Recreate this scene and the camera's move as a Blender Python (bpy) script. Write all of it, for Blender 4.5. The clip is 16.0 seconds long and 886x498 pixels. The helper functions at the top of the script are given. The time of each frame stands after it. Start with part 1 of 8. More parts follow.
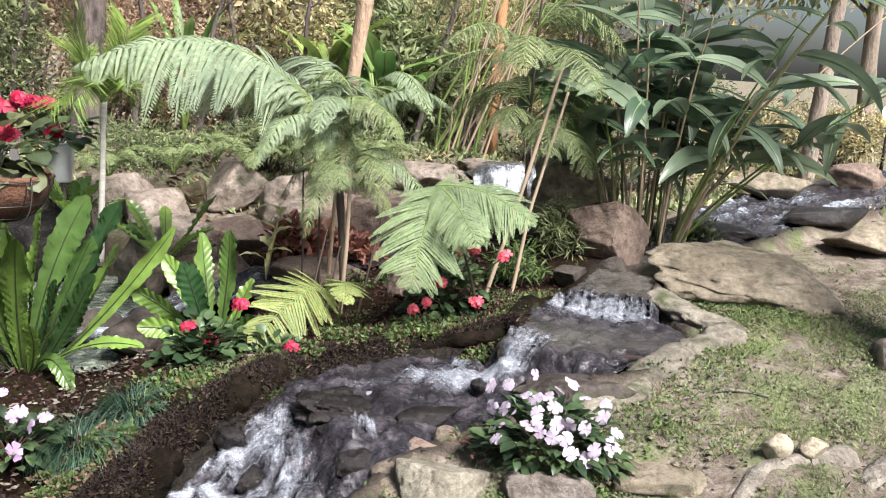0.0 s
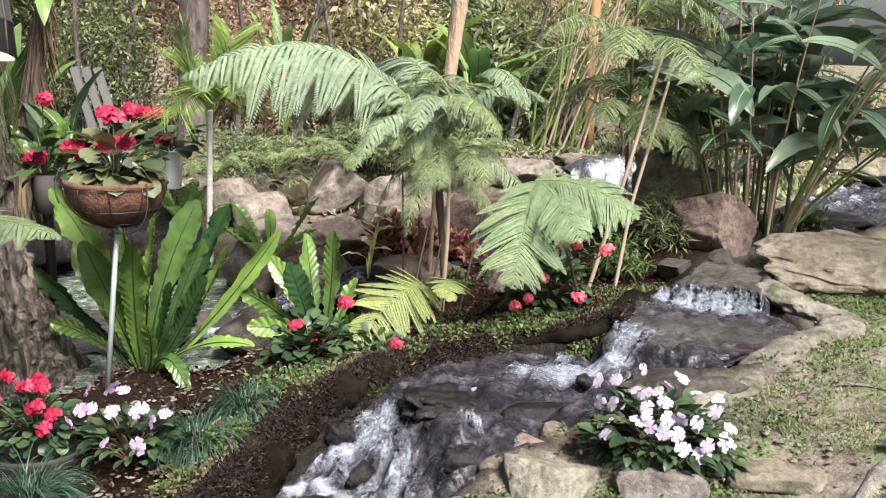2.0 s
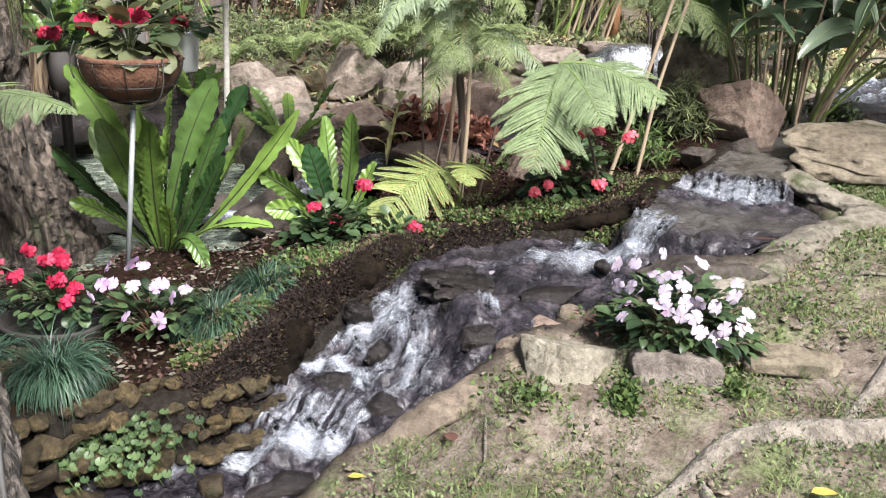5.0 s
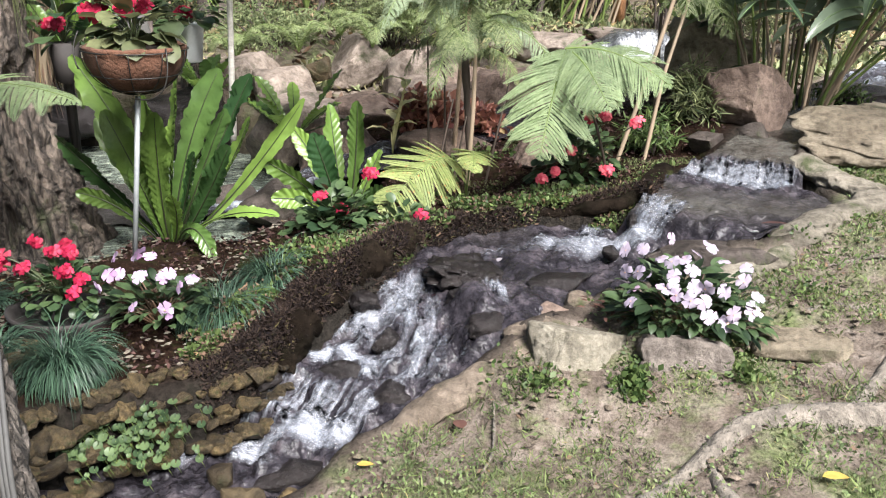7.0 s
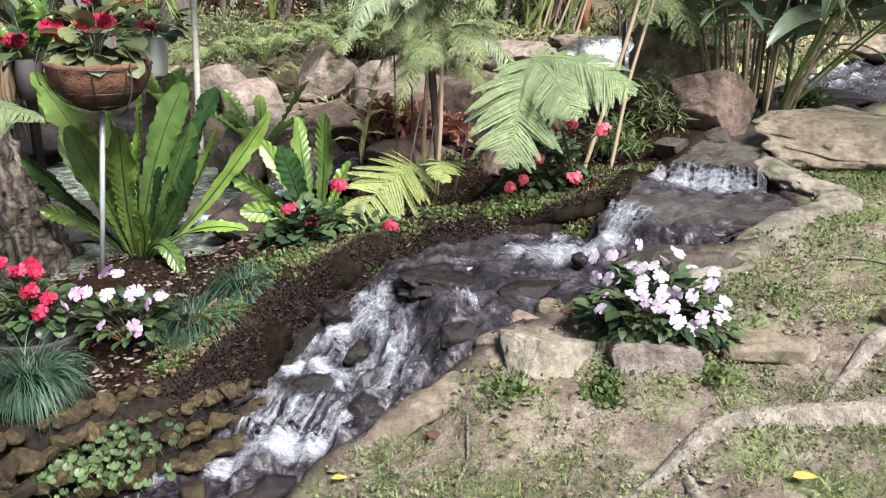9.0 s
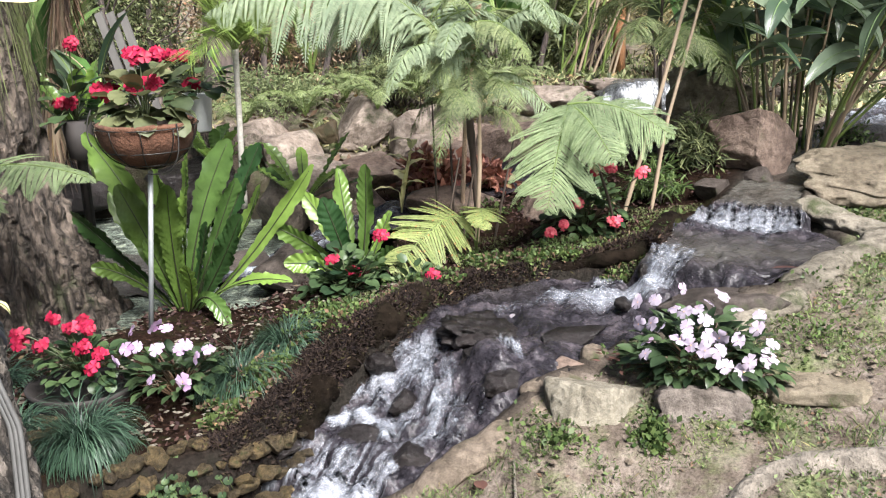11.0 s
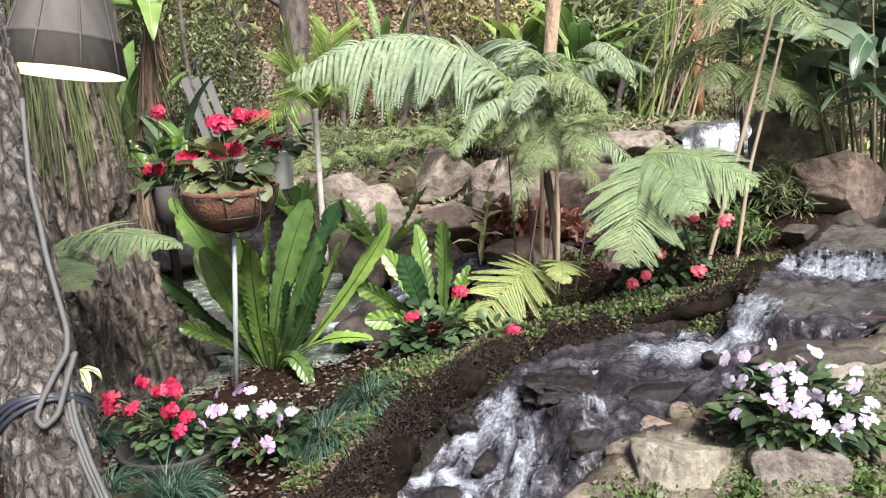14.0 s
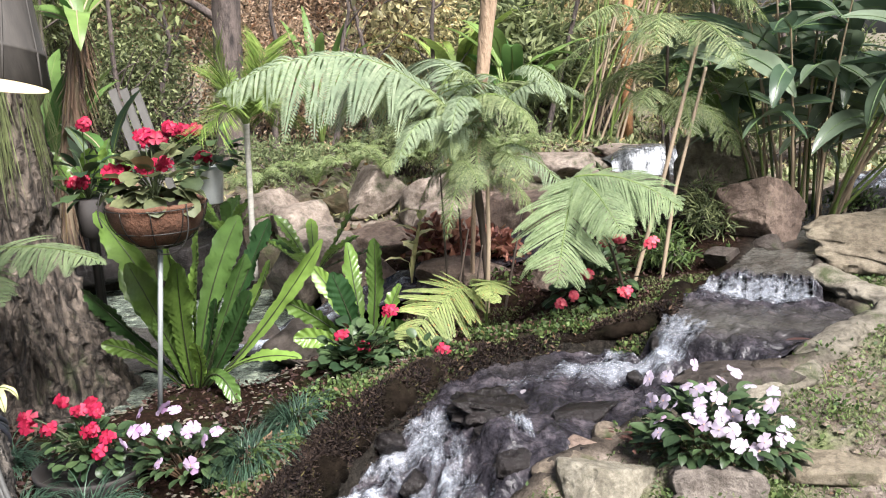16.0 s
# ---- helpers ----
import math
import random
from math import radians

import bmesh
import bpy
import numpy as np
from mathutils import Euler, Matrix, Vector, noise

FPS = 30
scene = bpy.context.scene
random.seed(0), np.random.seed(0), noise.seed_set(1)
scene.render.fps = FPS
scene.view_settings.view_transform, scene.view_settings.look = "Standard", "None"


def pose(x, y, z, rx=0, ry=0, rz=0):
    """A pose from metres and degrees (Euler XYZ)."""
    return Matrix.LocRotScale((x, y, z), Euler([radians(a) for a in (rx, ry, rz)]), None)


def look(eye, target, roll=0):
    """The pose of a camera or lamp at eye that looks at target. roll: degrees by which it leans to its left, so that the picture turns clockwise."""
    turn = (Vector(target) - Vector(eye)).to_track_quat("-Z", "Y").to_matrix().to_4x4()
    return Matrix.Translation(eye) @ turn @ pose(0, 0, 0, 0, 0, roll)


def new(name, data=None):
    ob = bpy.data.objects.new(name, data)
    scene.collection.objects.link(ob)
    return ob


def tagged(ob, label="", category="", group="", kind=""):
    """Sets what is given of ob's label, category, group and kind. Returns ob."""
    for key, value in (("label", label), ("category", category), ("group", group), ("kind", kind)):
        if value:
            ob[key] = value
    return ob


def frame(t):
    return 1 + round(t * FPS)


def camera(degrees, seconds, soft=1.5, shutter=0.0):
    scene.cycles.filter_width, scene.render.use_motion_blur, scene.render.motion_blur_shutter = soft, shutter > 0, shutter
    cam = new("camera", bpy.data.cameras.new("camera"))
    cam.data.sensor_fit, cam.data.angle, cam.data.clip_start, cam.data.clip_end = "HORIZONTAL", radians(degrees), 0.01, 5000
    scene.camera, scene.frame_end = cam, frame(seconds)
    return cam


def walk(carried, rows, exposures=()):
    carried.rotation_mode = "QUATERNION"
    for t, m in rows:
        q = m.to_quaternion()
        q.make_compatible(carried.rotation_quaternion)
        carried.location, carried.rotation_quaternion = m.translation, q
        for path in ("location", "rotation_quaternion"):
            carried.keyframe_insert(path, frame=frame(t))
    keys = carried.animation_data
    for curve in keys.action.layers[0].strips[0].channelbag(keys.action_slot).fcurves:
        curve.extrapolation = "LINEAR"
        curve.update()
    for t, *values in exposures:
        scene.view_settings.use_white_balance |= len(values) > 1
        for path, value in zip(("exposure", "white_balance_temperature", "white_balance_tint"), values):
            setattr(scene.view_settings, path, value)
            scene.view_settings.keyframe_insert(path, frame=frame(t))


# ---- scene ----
from mathutils.bvhtree import BVHTree

cam = camera(52.36, 16.0, 1.1)
PATH = [
    (0.0, -0.000, 0.000, 1.450, 78.00, -4.00, 0.00),
    (0.5, -0.014, -0.005, 1.445, 79.25, -3.97, 1.37),
    (1.0, -0.024, -0.012, 1.449, 79.14, -3.02, 2.82),
    (1.5, -0.024, -0.012, 1.443, 78.84, -2.63, 3.74),
    (2.0, -0.034, -0.003, 1.434, 77.67, -1.51, 5.61),
    (2.5, -0.034, 0.002, 1.422, 76.61, -1.17, 7.03),
    (3.0, -0.033, -0.001, 1.408, 75.96, -0.84, 7.89),
    (3.5, -0.039, 0.000, 1.397, 74.40, -1.36, 7.92),
    (4.0, -0.044, 0.006, 1.387, 73.36, -1.59, 7.30),
    (4.5, -0.046, 0.010, 1.370, 72.64, -1.82, 7.99),
    (5.0, -0.039, 0.015, 1.359, 71.10, -2.07, 6.95),
    (7.5, -0.036, 0.028, 1.344, 70.44, -1.23, 7.16),
    (8.0, -0.032, 0.027, 1.344, 70.63, -1.47, 5.93),
    (10.5, -0.033, 0.020, 1.385, 72.53, 0.14, 5.44),
    (11.0, -0.035, 0.007, 1.388, 73.71, 1.25, 7.14),
    (11.5, -0.033, 0.004, 1.393, 74.22, 1.29, 7.60),
    (12.0, -0.038, 0.005, 1.400, 74.85, 2.26, 8.62),
    (12.5, -0.031, 0.011, 1.401, 74.68, 3.49, 10.56),
    (13.0, -0.021, 0.017, 1.420, 75.92, 4.06, 11.46),
    (13.5, -0.031, 0.035, 1.444, 75.99, 3.54, 11.08),
    (14.0, -0.030, 0.041, 1.452, 76.57, 3.80, 11.75),
    (14.5, -0.030, 0.041, 1.457, 76.96, 3.53, 11.47),
    (15.0, -0.033, 0.044, 1.462, 77.37, 3.63, 11.88),
    (15.5, -0.026, 0.042, 1.464, 77.37, 3.15, 10.53),
    (16.0, -0.016, 0.037, 1.467, 77.39, 2.18, 7.76),
]
EXPOSURES = [(0.0, 1.60, 6180.0, 11.0), (16.0, 1.60, 6180.0, 11.0)]
walk(cam, [(row[0], pose(*row[1:])) for row in PATH], EXPOSURES)

# ---- light: a bright day under open trees, soft light from above, opening to the right ----
world = bpy.data.worlds.new("sky")
scene.world = world
world.use_nodes = True
wn = world.node_tree
sky = wn.nodes.new("ShaderNodeTexSky")
sky.sky_type, sky.sun_disc = "NISHITA", False
sky.sun_elevation, sky.sun_rotation = radians(50), radians(142)
sky.air_density, sky.dust_density, sky.ozone_density = 1.0, 4.0, 1.0
wn.nodes["Background"].inputs["Strength"].default_value = 0.050
wn.links.new(sky.outputs[0], wn.nodes["Background"].inputs["Color"])
sun_data = bpy.data.lights.new("sun", "SUN")
sun_data.energy, sun_data.angle, sun_data.color = 4.9, radians(26), (1.0, 0.96, 0.91)
sun = new("sun", sun_data)
sun.matrix_world = look((6.7 * math.sin(radians(142)), 6.7 * math.cos(radians(142)), 8), (0, 0, 0))


# ---- materials ----
def mat(name):
    m = bpy.data.materials.new(name)
    m.use_nodes = True
    nt = m.node_tree
    return m, nt, nt.nodes["Principled BSDF"]


def ramp(nt, fac, stops):
    r = nt.nodes.new("ShaderNodeValToRGB")
    while len(r.color_ramp.elements) < len(stops):
        r.color_ramp.elements.new(0.5)
    for e, (p, c) in zip(r.color_ramp.elements, stops):
        e.position, e.color = p, (*c, 1)
    nt.links.new(fac, r.inputs[0])
    return r.outputs[0]


def mix(nt, fac, a, b, kind="MIX"):
    m = nt.nodes.new("ShaderNodeMix")
    m.data_type, m.blend_type = "RGBA", kind
    for sock, v in ((m.inputs[0], fac), (m.inputs[6], a), (m.inputs[7], b)):
        if hasattr(v, "links"):
            nt.links.new(v, sock)
        elif isinstance(v, tuple):
            sock.default_value = (*v, 1)
        else:
            sock.default_value = v
    return m.outputs[2]


def tex(nt, scale, detail=4.0, rough=0.55, stretch=(1, 1, 1), kind="ShaderNodeTexNoise", coords="Object"):
    c = nt.nodes.new("ShaderNodeTexCoord")
    mp = nt.nodes.new("ShaderNodeMapping")
    mp.inputs["Scale"].default_value = stretch
    nt.links.new(c.outputs[coords], mp.inputs[0])
    n = nt.nodes.new(kind)
    n.inputs["Scale"].default_value = scale
    if kind == "ShaderNodeTexNoise":
        n.inputs["Detail"].default_value, n.inputs["Roughness"].default_value = detail, rough
    nt.links.new(mp.outputs[0], n.inputs["Vector"])
    return n.outputs[0]


def bump(nt, bs, height, strength, dist=0.01, below=None):
    b = nt.nodes.new("ShaderNodeBump")
    b.inputs["Strength"].default_value, b.inputs["Distance"].default_value = strength, dist
    nt.links.new(height, b.inputs["Height"])
    if below:
        nt.links.new(below, b.inputs["Normal"])
    nt.links.new(b.outputs[0], bs.inputs["Normal"])
    return b.outputs[0]


def leaf_mat(name, dark, light, rough=0.5, glow=0.3, old=None, spots=30.0):
    """Leaves: each one its own shade of green, thin enough to let some light through."""
    m, nt, bs = mat(name)
    g = nt.nodes.new("ShaderNodeNewGeometry")
    oi = nt.nodes.new("ShaderNodeObjectInfo")
    add = nt.nodes.new("ShaderNodeMath")
    add.operation = "ADD"
    nt.links.new(g.outputs["Random Per Island"], add.inputs[0])
    nt.links.new(oi.outputs["Random"], add.inputs[1])
    fr = nt.nodes.new("ShaderNodeMath")
    fr.operation = "FRACT"
    nt.links.new(add.outputs[0], fr.inputs[0])
    dark, light = ((c[0] * 1.07 + 0.002, c[1], c[2] * 1.16 + 0.002) for c in (dark, light))
    stops = [(0.0, dark), (0.8, light)] + ([(0.93, light), (1.0, old)] if old else [(1.0, light)])
    col = ramp(nt, fr.outputs[0], stops)
    n = tex(nt, spots, 3)
    col = mix(nt, 0.55, col, ramp(nt, n, [(0.3, (0.45, 0.45, 0.45)), (0.7, (1.0, 1.0, 1.0))]), "MULTIPLY")
    # broad light and dark patches: uneven shade within foliage, put into the colour
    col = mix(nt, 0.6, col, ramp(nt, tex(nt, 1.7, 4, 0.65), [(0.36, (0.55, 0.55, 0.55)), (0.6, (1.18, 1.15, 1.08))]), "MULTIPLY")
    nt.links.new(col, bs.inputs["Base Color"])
    bs.inputs["Roughness"].default_value = rough
    bs.inputs["Specular IOR Level"].default_value = 0.26
    tr = nt.nodes.new("ShaderNodeBsdfTranslucent")
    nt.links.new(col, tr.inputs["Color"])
    mx = nt.nodes.new("ShaderNodeMixShader")
    mx.inputs[0].default_value = glow
    nt.links.new(bs.outputs[0], mx.inputs[1])
    nt.links.new(tr.outputs[0], mx.inputs[2])
    nt.links.new(mx.outputs[0], nt.nodes["Material Output"].inputs["Surface"])
    return m


def plain(name, color, rough=0.6, metal=0.0, grain=20.0, depth=0.3, dist=0.004, vary=0.35, stretch=(1, 1, 1)):
    m, nt, bs = mat(name)
    n = tex(nt, grain, 5, 0.6, stretch)
    big = tex(nt, grain * 0.13, 3, 0.6, stretch)
    lo = tuple(c * (1 - vary) for c in color)
    hi = tuple(min(1, c * (1 + vary * 0.6)) for c in color)
    col = mix(nt, 0.5, ramp(nt, n, [(0.3, lo), (0.7, hi)]), ramp(nt, big, [(0.35, lo), (0.65, hi)]))
    nt.links.new(col, bs.inputs["Base Color"])
    bs.inputs["Roughness"].default_value, bs.inputs["Metallic"].default_value = rough, metal
    bump(nt, bs, n, depth, dist)
    return m


def rock_mat(name, a, b, stain, moss=0.0, wet=0.8, layers=1.3, tint=False):
    """Weathered stone: layered tone, dark stains with their own shapes, lichen and moss."""
    m, nt, bs = mat(name)
    n1 = tex(nt, 2.2, 6, 0.62, (1, 1, layers))
    n2 = tex(nt, 26, 8, 0.75)
    n3 = tex(nt, 6, 7, 0.7)
    n5 = tex(nt, 7, 7, 0.7, (1, 1, layers))
    col = ramp(nt, n1, [(0.32, a), (0.5, tuple((x + y) / 2 for x, y in zip(a, b))), (0.66, b)])
    col = mix(nt, ramp(nt, n3, [(0.5, (0, 0, 0)), (0.68, (0.8, 0.8, 0.8))]), col, stain)
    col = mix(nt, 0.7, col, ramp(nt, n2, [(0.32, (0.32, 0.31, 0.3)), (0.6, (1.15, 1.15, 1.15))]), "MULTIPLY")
    if moss:
        n4 = tex(nt, 3.3, 7, 0.7)
        col = mix(nt, ramp(nt, n4, [(0.62 - 0.3 * moss, (0, 0, 0)), (0.72 - 0.3 * moss, (0.9, 0.9, 0.9))]), col, (0.035, 0.045, 0.014))
    if tint:
        oi = nt.nodes.new("ShaderNodeObjectInfo")
        col = mix(nt, 1.0, col, ramp(nt, oi.outputs["Random"], [(0.0, (0.45, 0.42, 0.42)), (0.5, (0.95, 0.9, 0.85)), (1.0, (1.35, 1.22, 1.0))]), "MULTIPLY")
    nt.links.new(col, bs.inputs["Base Color"])
    bs.inputs["Roughness"].default_value = wet
    bs.inputs["Specular IOR Level"].default_value = 0.25 if wet < 0.95 else 0.04
    # tone drops where the n5 bump is low, as with n2 above
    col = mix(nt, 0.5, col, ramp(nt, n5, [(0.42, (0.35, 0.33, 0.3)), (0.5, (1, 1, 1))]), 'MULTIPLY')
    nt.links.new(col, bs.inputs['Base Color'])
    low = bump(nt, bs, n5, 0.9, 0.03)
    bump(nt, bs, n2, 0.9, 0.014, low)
    return m


def bark_mat(name, dark, light, moss=0.0, scale=18.0, plates=0.0):
    m, nt, bs = mat(name)
    v = tex(nt, scale, 6, 0.7, (1, 1, 0.3))
    w = tex(nt, scale * 2.2, 4, 0.7, (1, 1, 0.5))
    c0 = nt.nodes.new("ShaderNodeTexCoord")
    wob = nt.nodes.new("ShaderNodeTexNoise")
    wob.inputs["Scale"].default_value, wob.inputs["Detail"].default_value = 6.0, 3.0
    nt.links.new(c0.outputs["Object"], wob.inputs["Vector"])
    add = nt.nodes.new("ShaderNodeVectorMath")
    add.operation = "MULTIPLY_ADD"
    nt.links.new(wob.outputs["Color"], add.inputs[0])
    add.inputs[1].default_value = (0.035, 0.035, 0.12)
    nt.links.new(c0.outputs["Object"], add.inputs[2])
    mp = nt.nodes.new("ShaderNodeMapping")
    mp.inputs["Scale"].default_value = (1, 1, 0.2)
    nt.links.new(add.outputs[0], mp.inputs[0])
    vo = nt.nodes.new("ShaderNodeTexVoronoi")
    vo.feature = "DISTANCE_TO_EDGE"
    vo.inputs["Scale"].default_value = plates
    nt.links.new(mp.outputs[0], vo.inputs["Vector"])
    crack = ramp(nt, vo.outputs["Distance"], [(0.0, (0, 0, 0)), (0.10, (0.45, 0.45, 0.45)), (0.3, (1, 1, 1))])
    col = ramp(nt, v, [(0.36, dark), (0.5, tuple(0.5 * (a + b) for a, b in zip(dark, light))), (0.68, light)])
    # crevice shade between the bark plates is put into the colour
    if plates:
        col = mix(nt, 0.65, col, ramp(nt, crack, [(0.0, (0.06, 0.055, 0.05)), (0.5, (0.75, 0.75, 0.75)), (1.0, (1.25, 1.25, 1.25))]), "MULTIPLY")
    col = mix(nt, 0.6, col, ramp(nt, w, [(0.3, (0.5, 0.5, 0.5)), (0.65, (1, 1, 1))]), "MULTIPLY")
    if moss:
        n = tex(nt, 3.0, 6, 0.7, (1, 1, 0.5))
        col = mix(nt, ramp(nt, n, [(0.6 - 0.25 * moss, (0, 0, 0)), (0.72 - 0.25 * moss, (0.8, 0.8, 0.8))]), col, (0.09, 0.12, 0.04))
    nt.links.new(col, bs.inputs["Base Color"])
    bs.inputs["Roughness"].default_value = 0.9
    low = bump(nt, bs, v, 1.0, 0.035)
    if plates:
        low = bump(nt, bs, crack, 1.0, 0.05, low)
    bump(nt, bs, w, 0.9, 0.02, low)
    return m


def ground_mat():
    """Trodden earth, moss and thin turf, with brown mulch where the flower bed lies."""
    m, nt, bs = mat("earth_and_turf")
    fine, mid, big = tex(nt, 42, 8, 0.7), tex(nt, 9, 6, 0.65), tex(nt, 1.6, 5, 0.6)
    earth = ramp(nt, mid, [(0.3, (0.085, 0.066, 0.052)), (0.5, (0.172, 0.140, 0.113)), (0.7, (0.285, 0.24, 0.202))])
    turf = ramp(nt, fine, [(0.3, (0.055, 0.08, 0.03)), (0.55, (0.15, 0.185, 0.075)), (0.75, (0.28, 0.295, 0.14))])
    patch = mix(nt, 0.45, big, tex(nt, 6.5, 6, 0.7))
    lawn = mix(nt, ramp(nt, patch, [(0.48, (0, 0, 0)), (0.6, (0.8, 0.8, 0.8))]), earth, turf)
    lawn = mix(nt, 0.6, lawn, ramp(nt, tex(nt, 75, 6, 0.75), [(0.32, (0.2, 0.19, 0.18)), (0.58, (1.1, 1.1, 1.1))]), 'MULTIPLY')
    mulch = ramp(nt, fine, [(0.3, (0.005, 0.003, 0.002)), (0.55, (0.018, 0.010, 0.007)), (0.75, (0.052, 0.029, 0.018))])
    mulch = mix(nt, ramp(nt, mid, [(0.52, (0, 0, 0)), (0.66, (0.7, 0.7, 0.7))]), mulch, (0.02, 0.026, 0.008))
    at = nt.nodes.new("ShaderNodeAttribute")
    at.attribute_name = "bed"
    stone = ramp(nt, fine, [(0.3, (0.006, 0.006, 0.005)), (0.7, (0.035, 0.03, 0.025))])
    at2 = nt.nodes.new("ShaderNodeAttribute")
    at2.attribute_name = "streambed"
    col = mix(nt, at.outputs["Fac"], lawn, mulch)
    col = mix(nt, at2.outputs["Fac"], col, stone)
    nt.links.new(col, bs.inputs["Base Color"])
    bs.inputs["Roughness"].default_value = 0.95
    bs.inputs["Specular IOR Level"].default_value = 0.04
    low = bump(nt, bs, mid, 0.7, 0.03)
    bump(nt, bs, fine, 1.0, 0.02, low)
    return m


def water_mat(name, body, foam_gain, froth=(0.34, 0.37, 0.41)):
    """Clear running water over dark wet stone: brown-black and glossy, with white aerated streaks where it falls."""
    m, nt, bs = mat(name)
    at = nt.nodes.new("ShaderNodeAttribute")
    at.attribute_name = "foam"
    uv1 = tex(nt, 1.0, 6, 0.7, (26, 7.0, 1), coords="UV")
    uv2 = tex(nt, 1.0, 6, 0.7, (13, 5.0, 1), coords="UV")
    streak = mix(nt, 0.45, mix(nt, 0.5, uv1, uv2), tex(nt, 20, 8, 0.72, (1, 1, 0.5)))
    for n_ in nt.nodes:
        if n_.bl_idname == "ShaderNodeTexNoise":
            n_.inputs["Distortion"].default_value = 1.6
    streak = ramp(nt, streak, [(0.2, (0, 0, 0)), (0.8, (1, 1, 1))])
    mul = nt.nodes.new("ShaderNodeMath")
    mul.operation = "MULTIPLY_ADD"
    nt.links.new(at.outputs["Fac"], mul.inputs[0])
    mul.inputs[1].default_value = foam_gain
    nt.links.new(streak, mul.inputs[2])
    fac = ramp(nt, mul.outputs[0], [(0.70, (0, 0, 0)), (0.84, (0.22, 0.22, 0.22)), (1.05, (1, 1, 1))])
    rip = mix(nt, 0.5, tex(nt, 1.0, 4, 0.55, (9, 14, 1), coords="UV"), tex(nt, 18, 5, 0.58))
    bs.inputs["IOR"].default_value = 1.33
    stones = ramp(nt, tex(nt, 11, 6, 0.7), [(0.34, tuple(c * 0.22 for c in body)), (0.52, tuple(c * 0.8 for c in body)), (0.68, tuple(c * k for c, k in zip(body, (2.0, 1.9, 1.75))))])
    stones = mix(nt, 0.7, stones, ramp(nt, tex(nt, 55, 5, 0.7), [(0.35, (0.25, 0.25, 0.25)), (0.62, (1.2, 1.2, 1.2))]), "MULTIPLY")
    still = nt.nodes.new("ShaderNodeAttribute")
    still.attribute_name = "calm"
    # the calm pool's reflection of sky and trees, put into the colour
    pool_sheen = ramp(nt, tex(nt, 5, 5, 0.6), [(0.35, (0.038, 0.034, 0.028)), (0.65, (0.085, 0.081, 0.070))])
    stones = mix(nt, still.outputs["Fac"], stones, pool_sheen)
    col = mix(nt, fac, stones, froth)
    nt.links.new(col, bs.inputs["Base Color"])
    patch = ramp(nt, tex(nt, 7, 5, 0.6), [(0.38, (0.03, 0.03, 0.03)), (0.62, (0.2, 0.2, 0.2))])
    patch = mix(nt, still.outputs["Fac"], patch, (0.07, 0.07, 0.07))
    nt.links.new(mix(nt, fac, patch, (0.5, 0.5, 0.5)), bs.inputs["Roughness"])
    low = bump(nt, bs, rip, 1.0, 0.03)
    low = bump(nt, bs, tex(nt, 38, 5, 0.65), 0.5, 0.01, low)
    bump(nt, bs, fac, 0.5, 0.012, low)
    return m


def foam_mat(name, gain):
    """White water: bright threads along the fall, with clear gaps between them."""
    m, nt, bs = mat(name)
    thread = mix(nt, 0.4, tex(nt, 1.0, 6, 0.7, (75, 13, 1), coords="UV"), tex(nt, 45, 6, 0.72))
    at = nt.nodes.new("ShaderNodeAttribute")
    at.attribute_name = "thick"
    mul = nt.nodes.new("ShaderNodeMath")
    mul.operation = "MULTIPLY_ADD"
    nt.links.new(at.outputs["Fac"], mul.inputs[0])
    mul.inputs[1].default_value = gain
    nt.links.new(thread, mul.inputs[2])
    fac = ramp(nt, mul.outputs[0], [(0.60, (0, 0, 0)), (0.74, (0.26, 0.26, 0.26)), (0.98, (0.82, 0.82, 0.82))])
    bs.inputs["Base Color"].default_value = (0.39, 0.41, 0.46, 1)
    bs.inputs["Roughness"].default_value = 0.35
    bump(nt, bs, thread, 0.8, 0.01)
    clear = nt.nodes.new("ShaderNodeBsdfTransparent")
    mx = nt.nodes.new("ShaderNodeMixShader")
    nt.links.new(fac, mx.inputs[0])
    nt.links.new(clear.outputs[0], mx.inputs[1])
    nt.links.new(bs.outputs[0], mx.inputs[2])
    nt.links.new(mx.outputs[0], nt.nodes["Material Output"].inputs["Surface"])
    return m


GROUND = ground_mat()
# violet tint of the body puts bluish sky reflection into the colour
WATER = water_mat("stream_water", (0.036, 0.032, 0.038), 0.7)
FOAM_WHITE = foam_mat("white_water", 0.36)
FALL = water_mat("waterfall_water", (0.12, 0.125, 0.13), 0.85, (0.66, 0.68, 0.71))
# pale body: the bright sky mirrored in the pond is put into its colour
POND = water_mat("pond_water", (0.19, 0.22, 0.18), 0.5)
ROCK_BEIGE = rock_mat("beige_rock", (0.16, 0.13, 0.092), (0.31, 0.265, 0.195), (0.07, 0.058, 0.038), 0.12)
ROCK_GREY = rock_mat("grey_brown_rock", (0.16, 0.125, 0.1), (0.36, 0.30, 0.25), (0.07, 0.055, 0.045), 0.2)
ROCK_RED = rock_mat("reddish_rock", (0.13, 0.09, 0.072), (0.26, 0.195, 0.155), (0.08, 0.055, 0.045), 0.08)
ROCK_WET = rock_mat("wet_black_rock", (0.006, 0.0052, 0.005), (0.036, 0.030, 0.029), (0.008, 0.007, 0.006), 0.0, 0.28)
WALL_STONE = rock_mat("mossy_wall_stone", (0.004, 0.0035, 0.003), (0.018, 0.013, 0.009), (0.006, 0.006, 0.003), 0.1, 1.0)
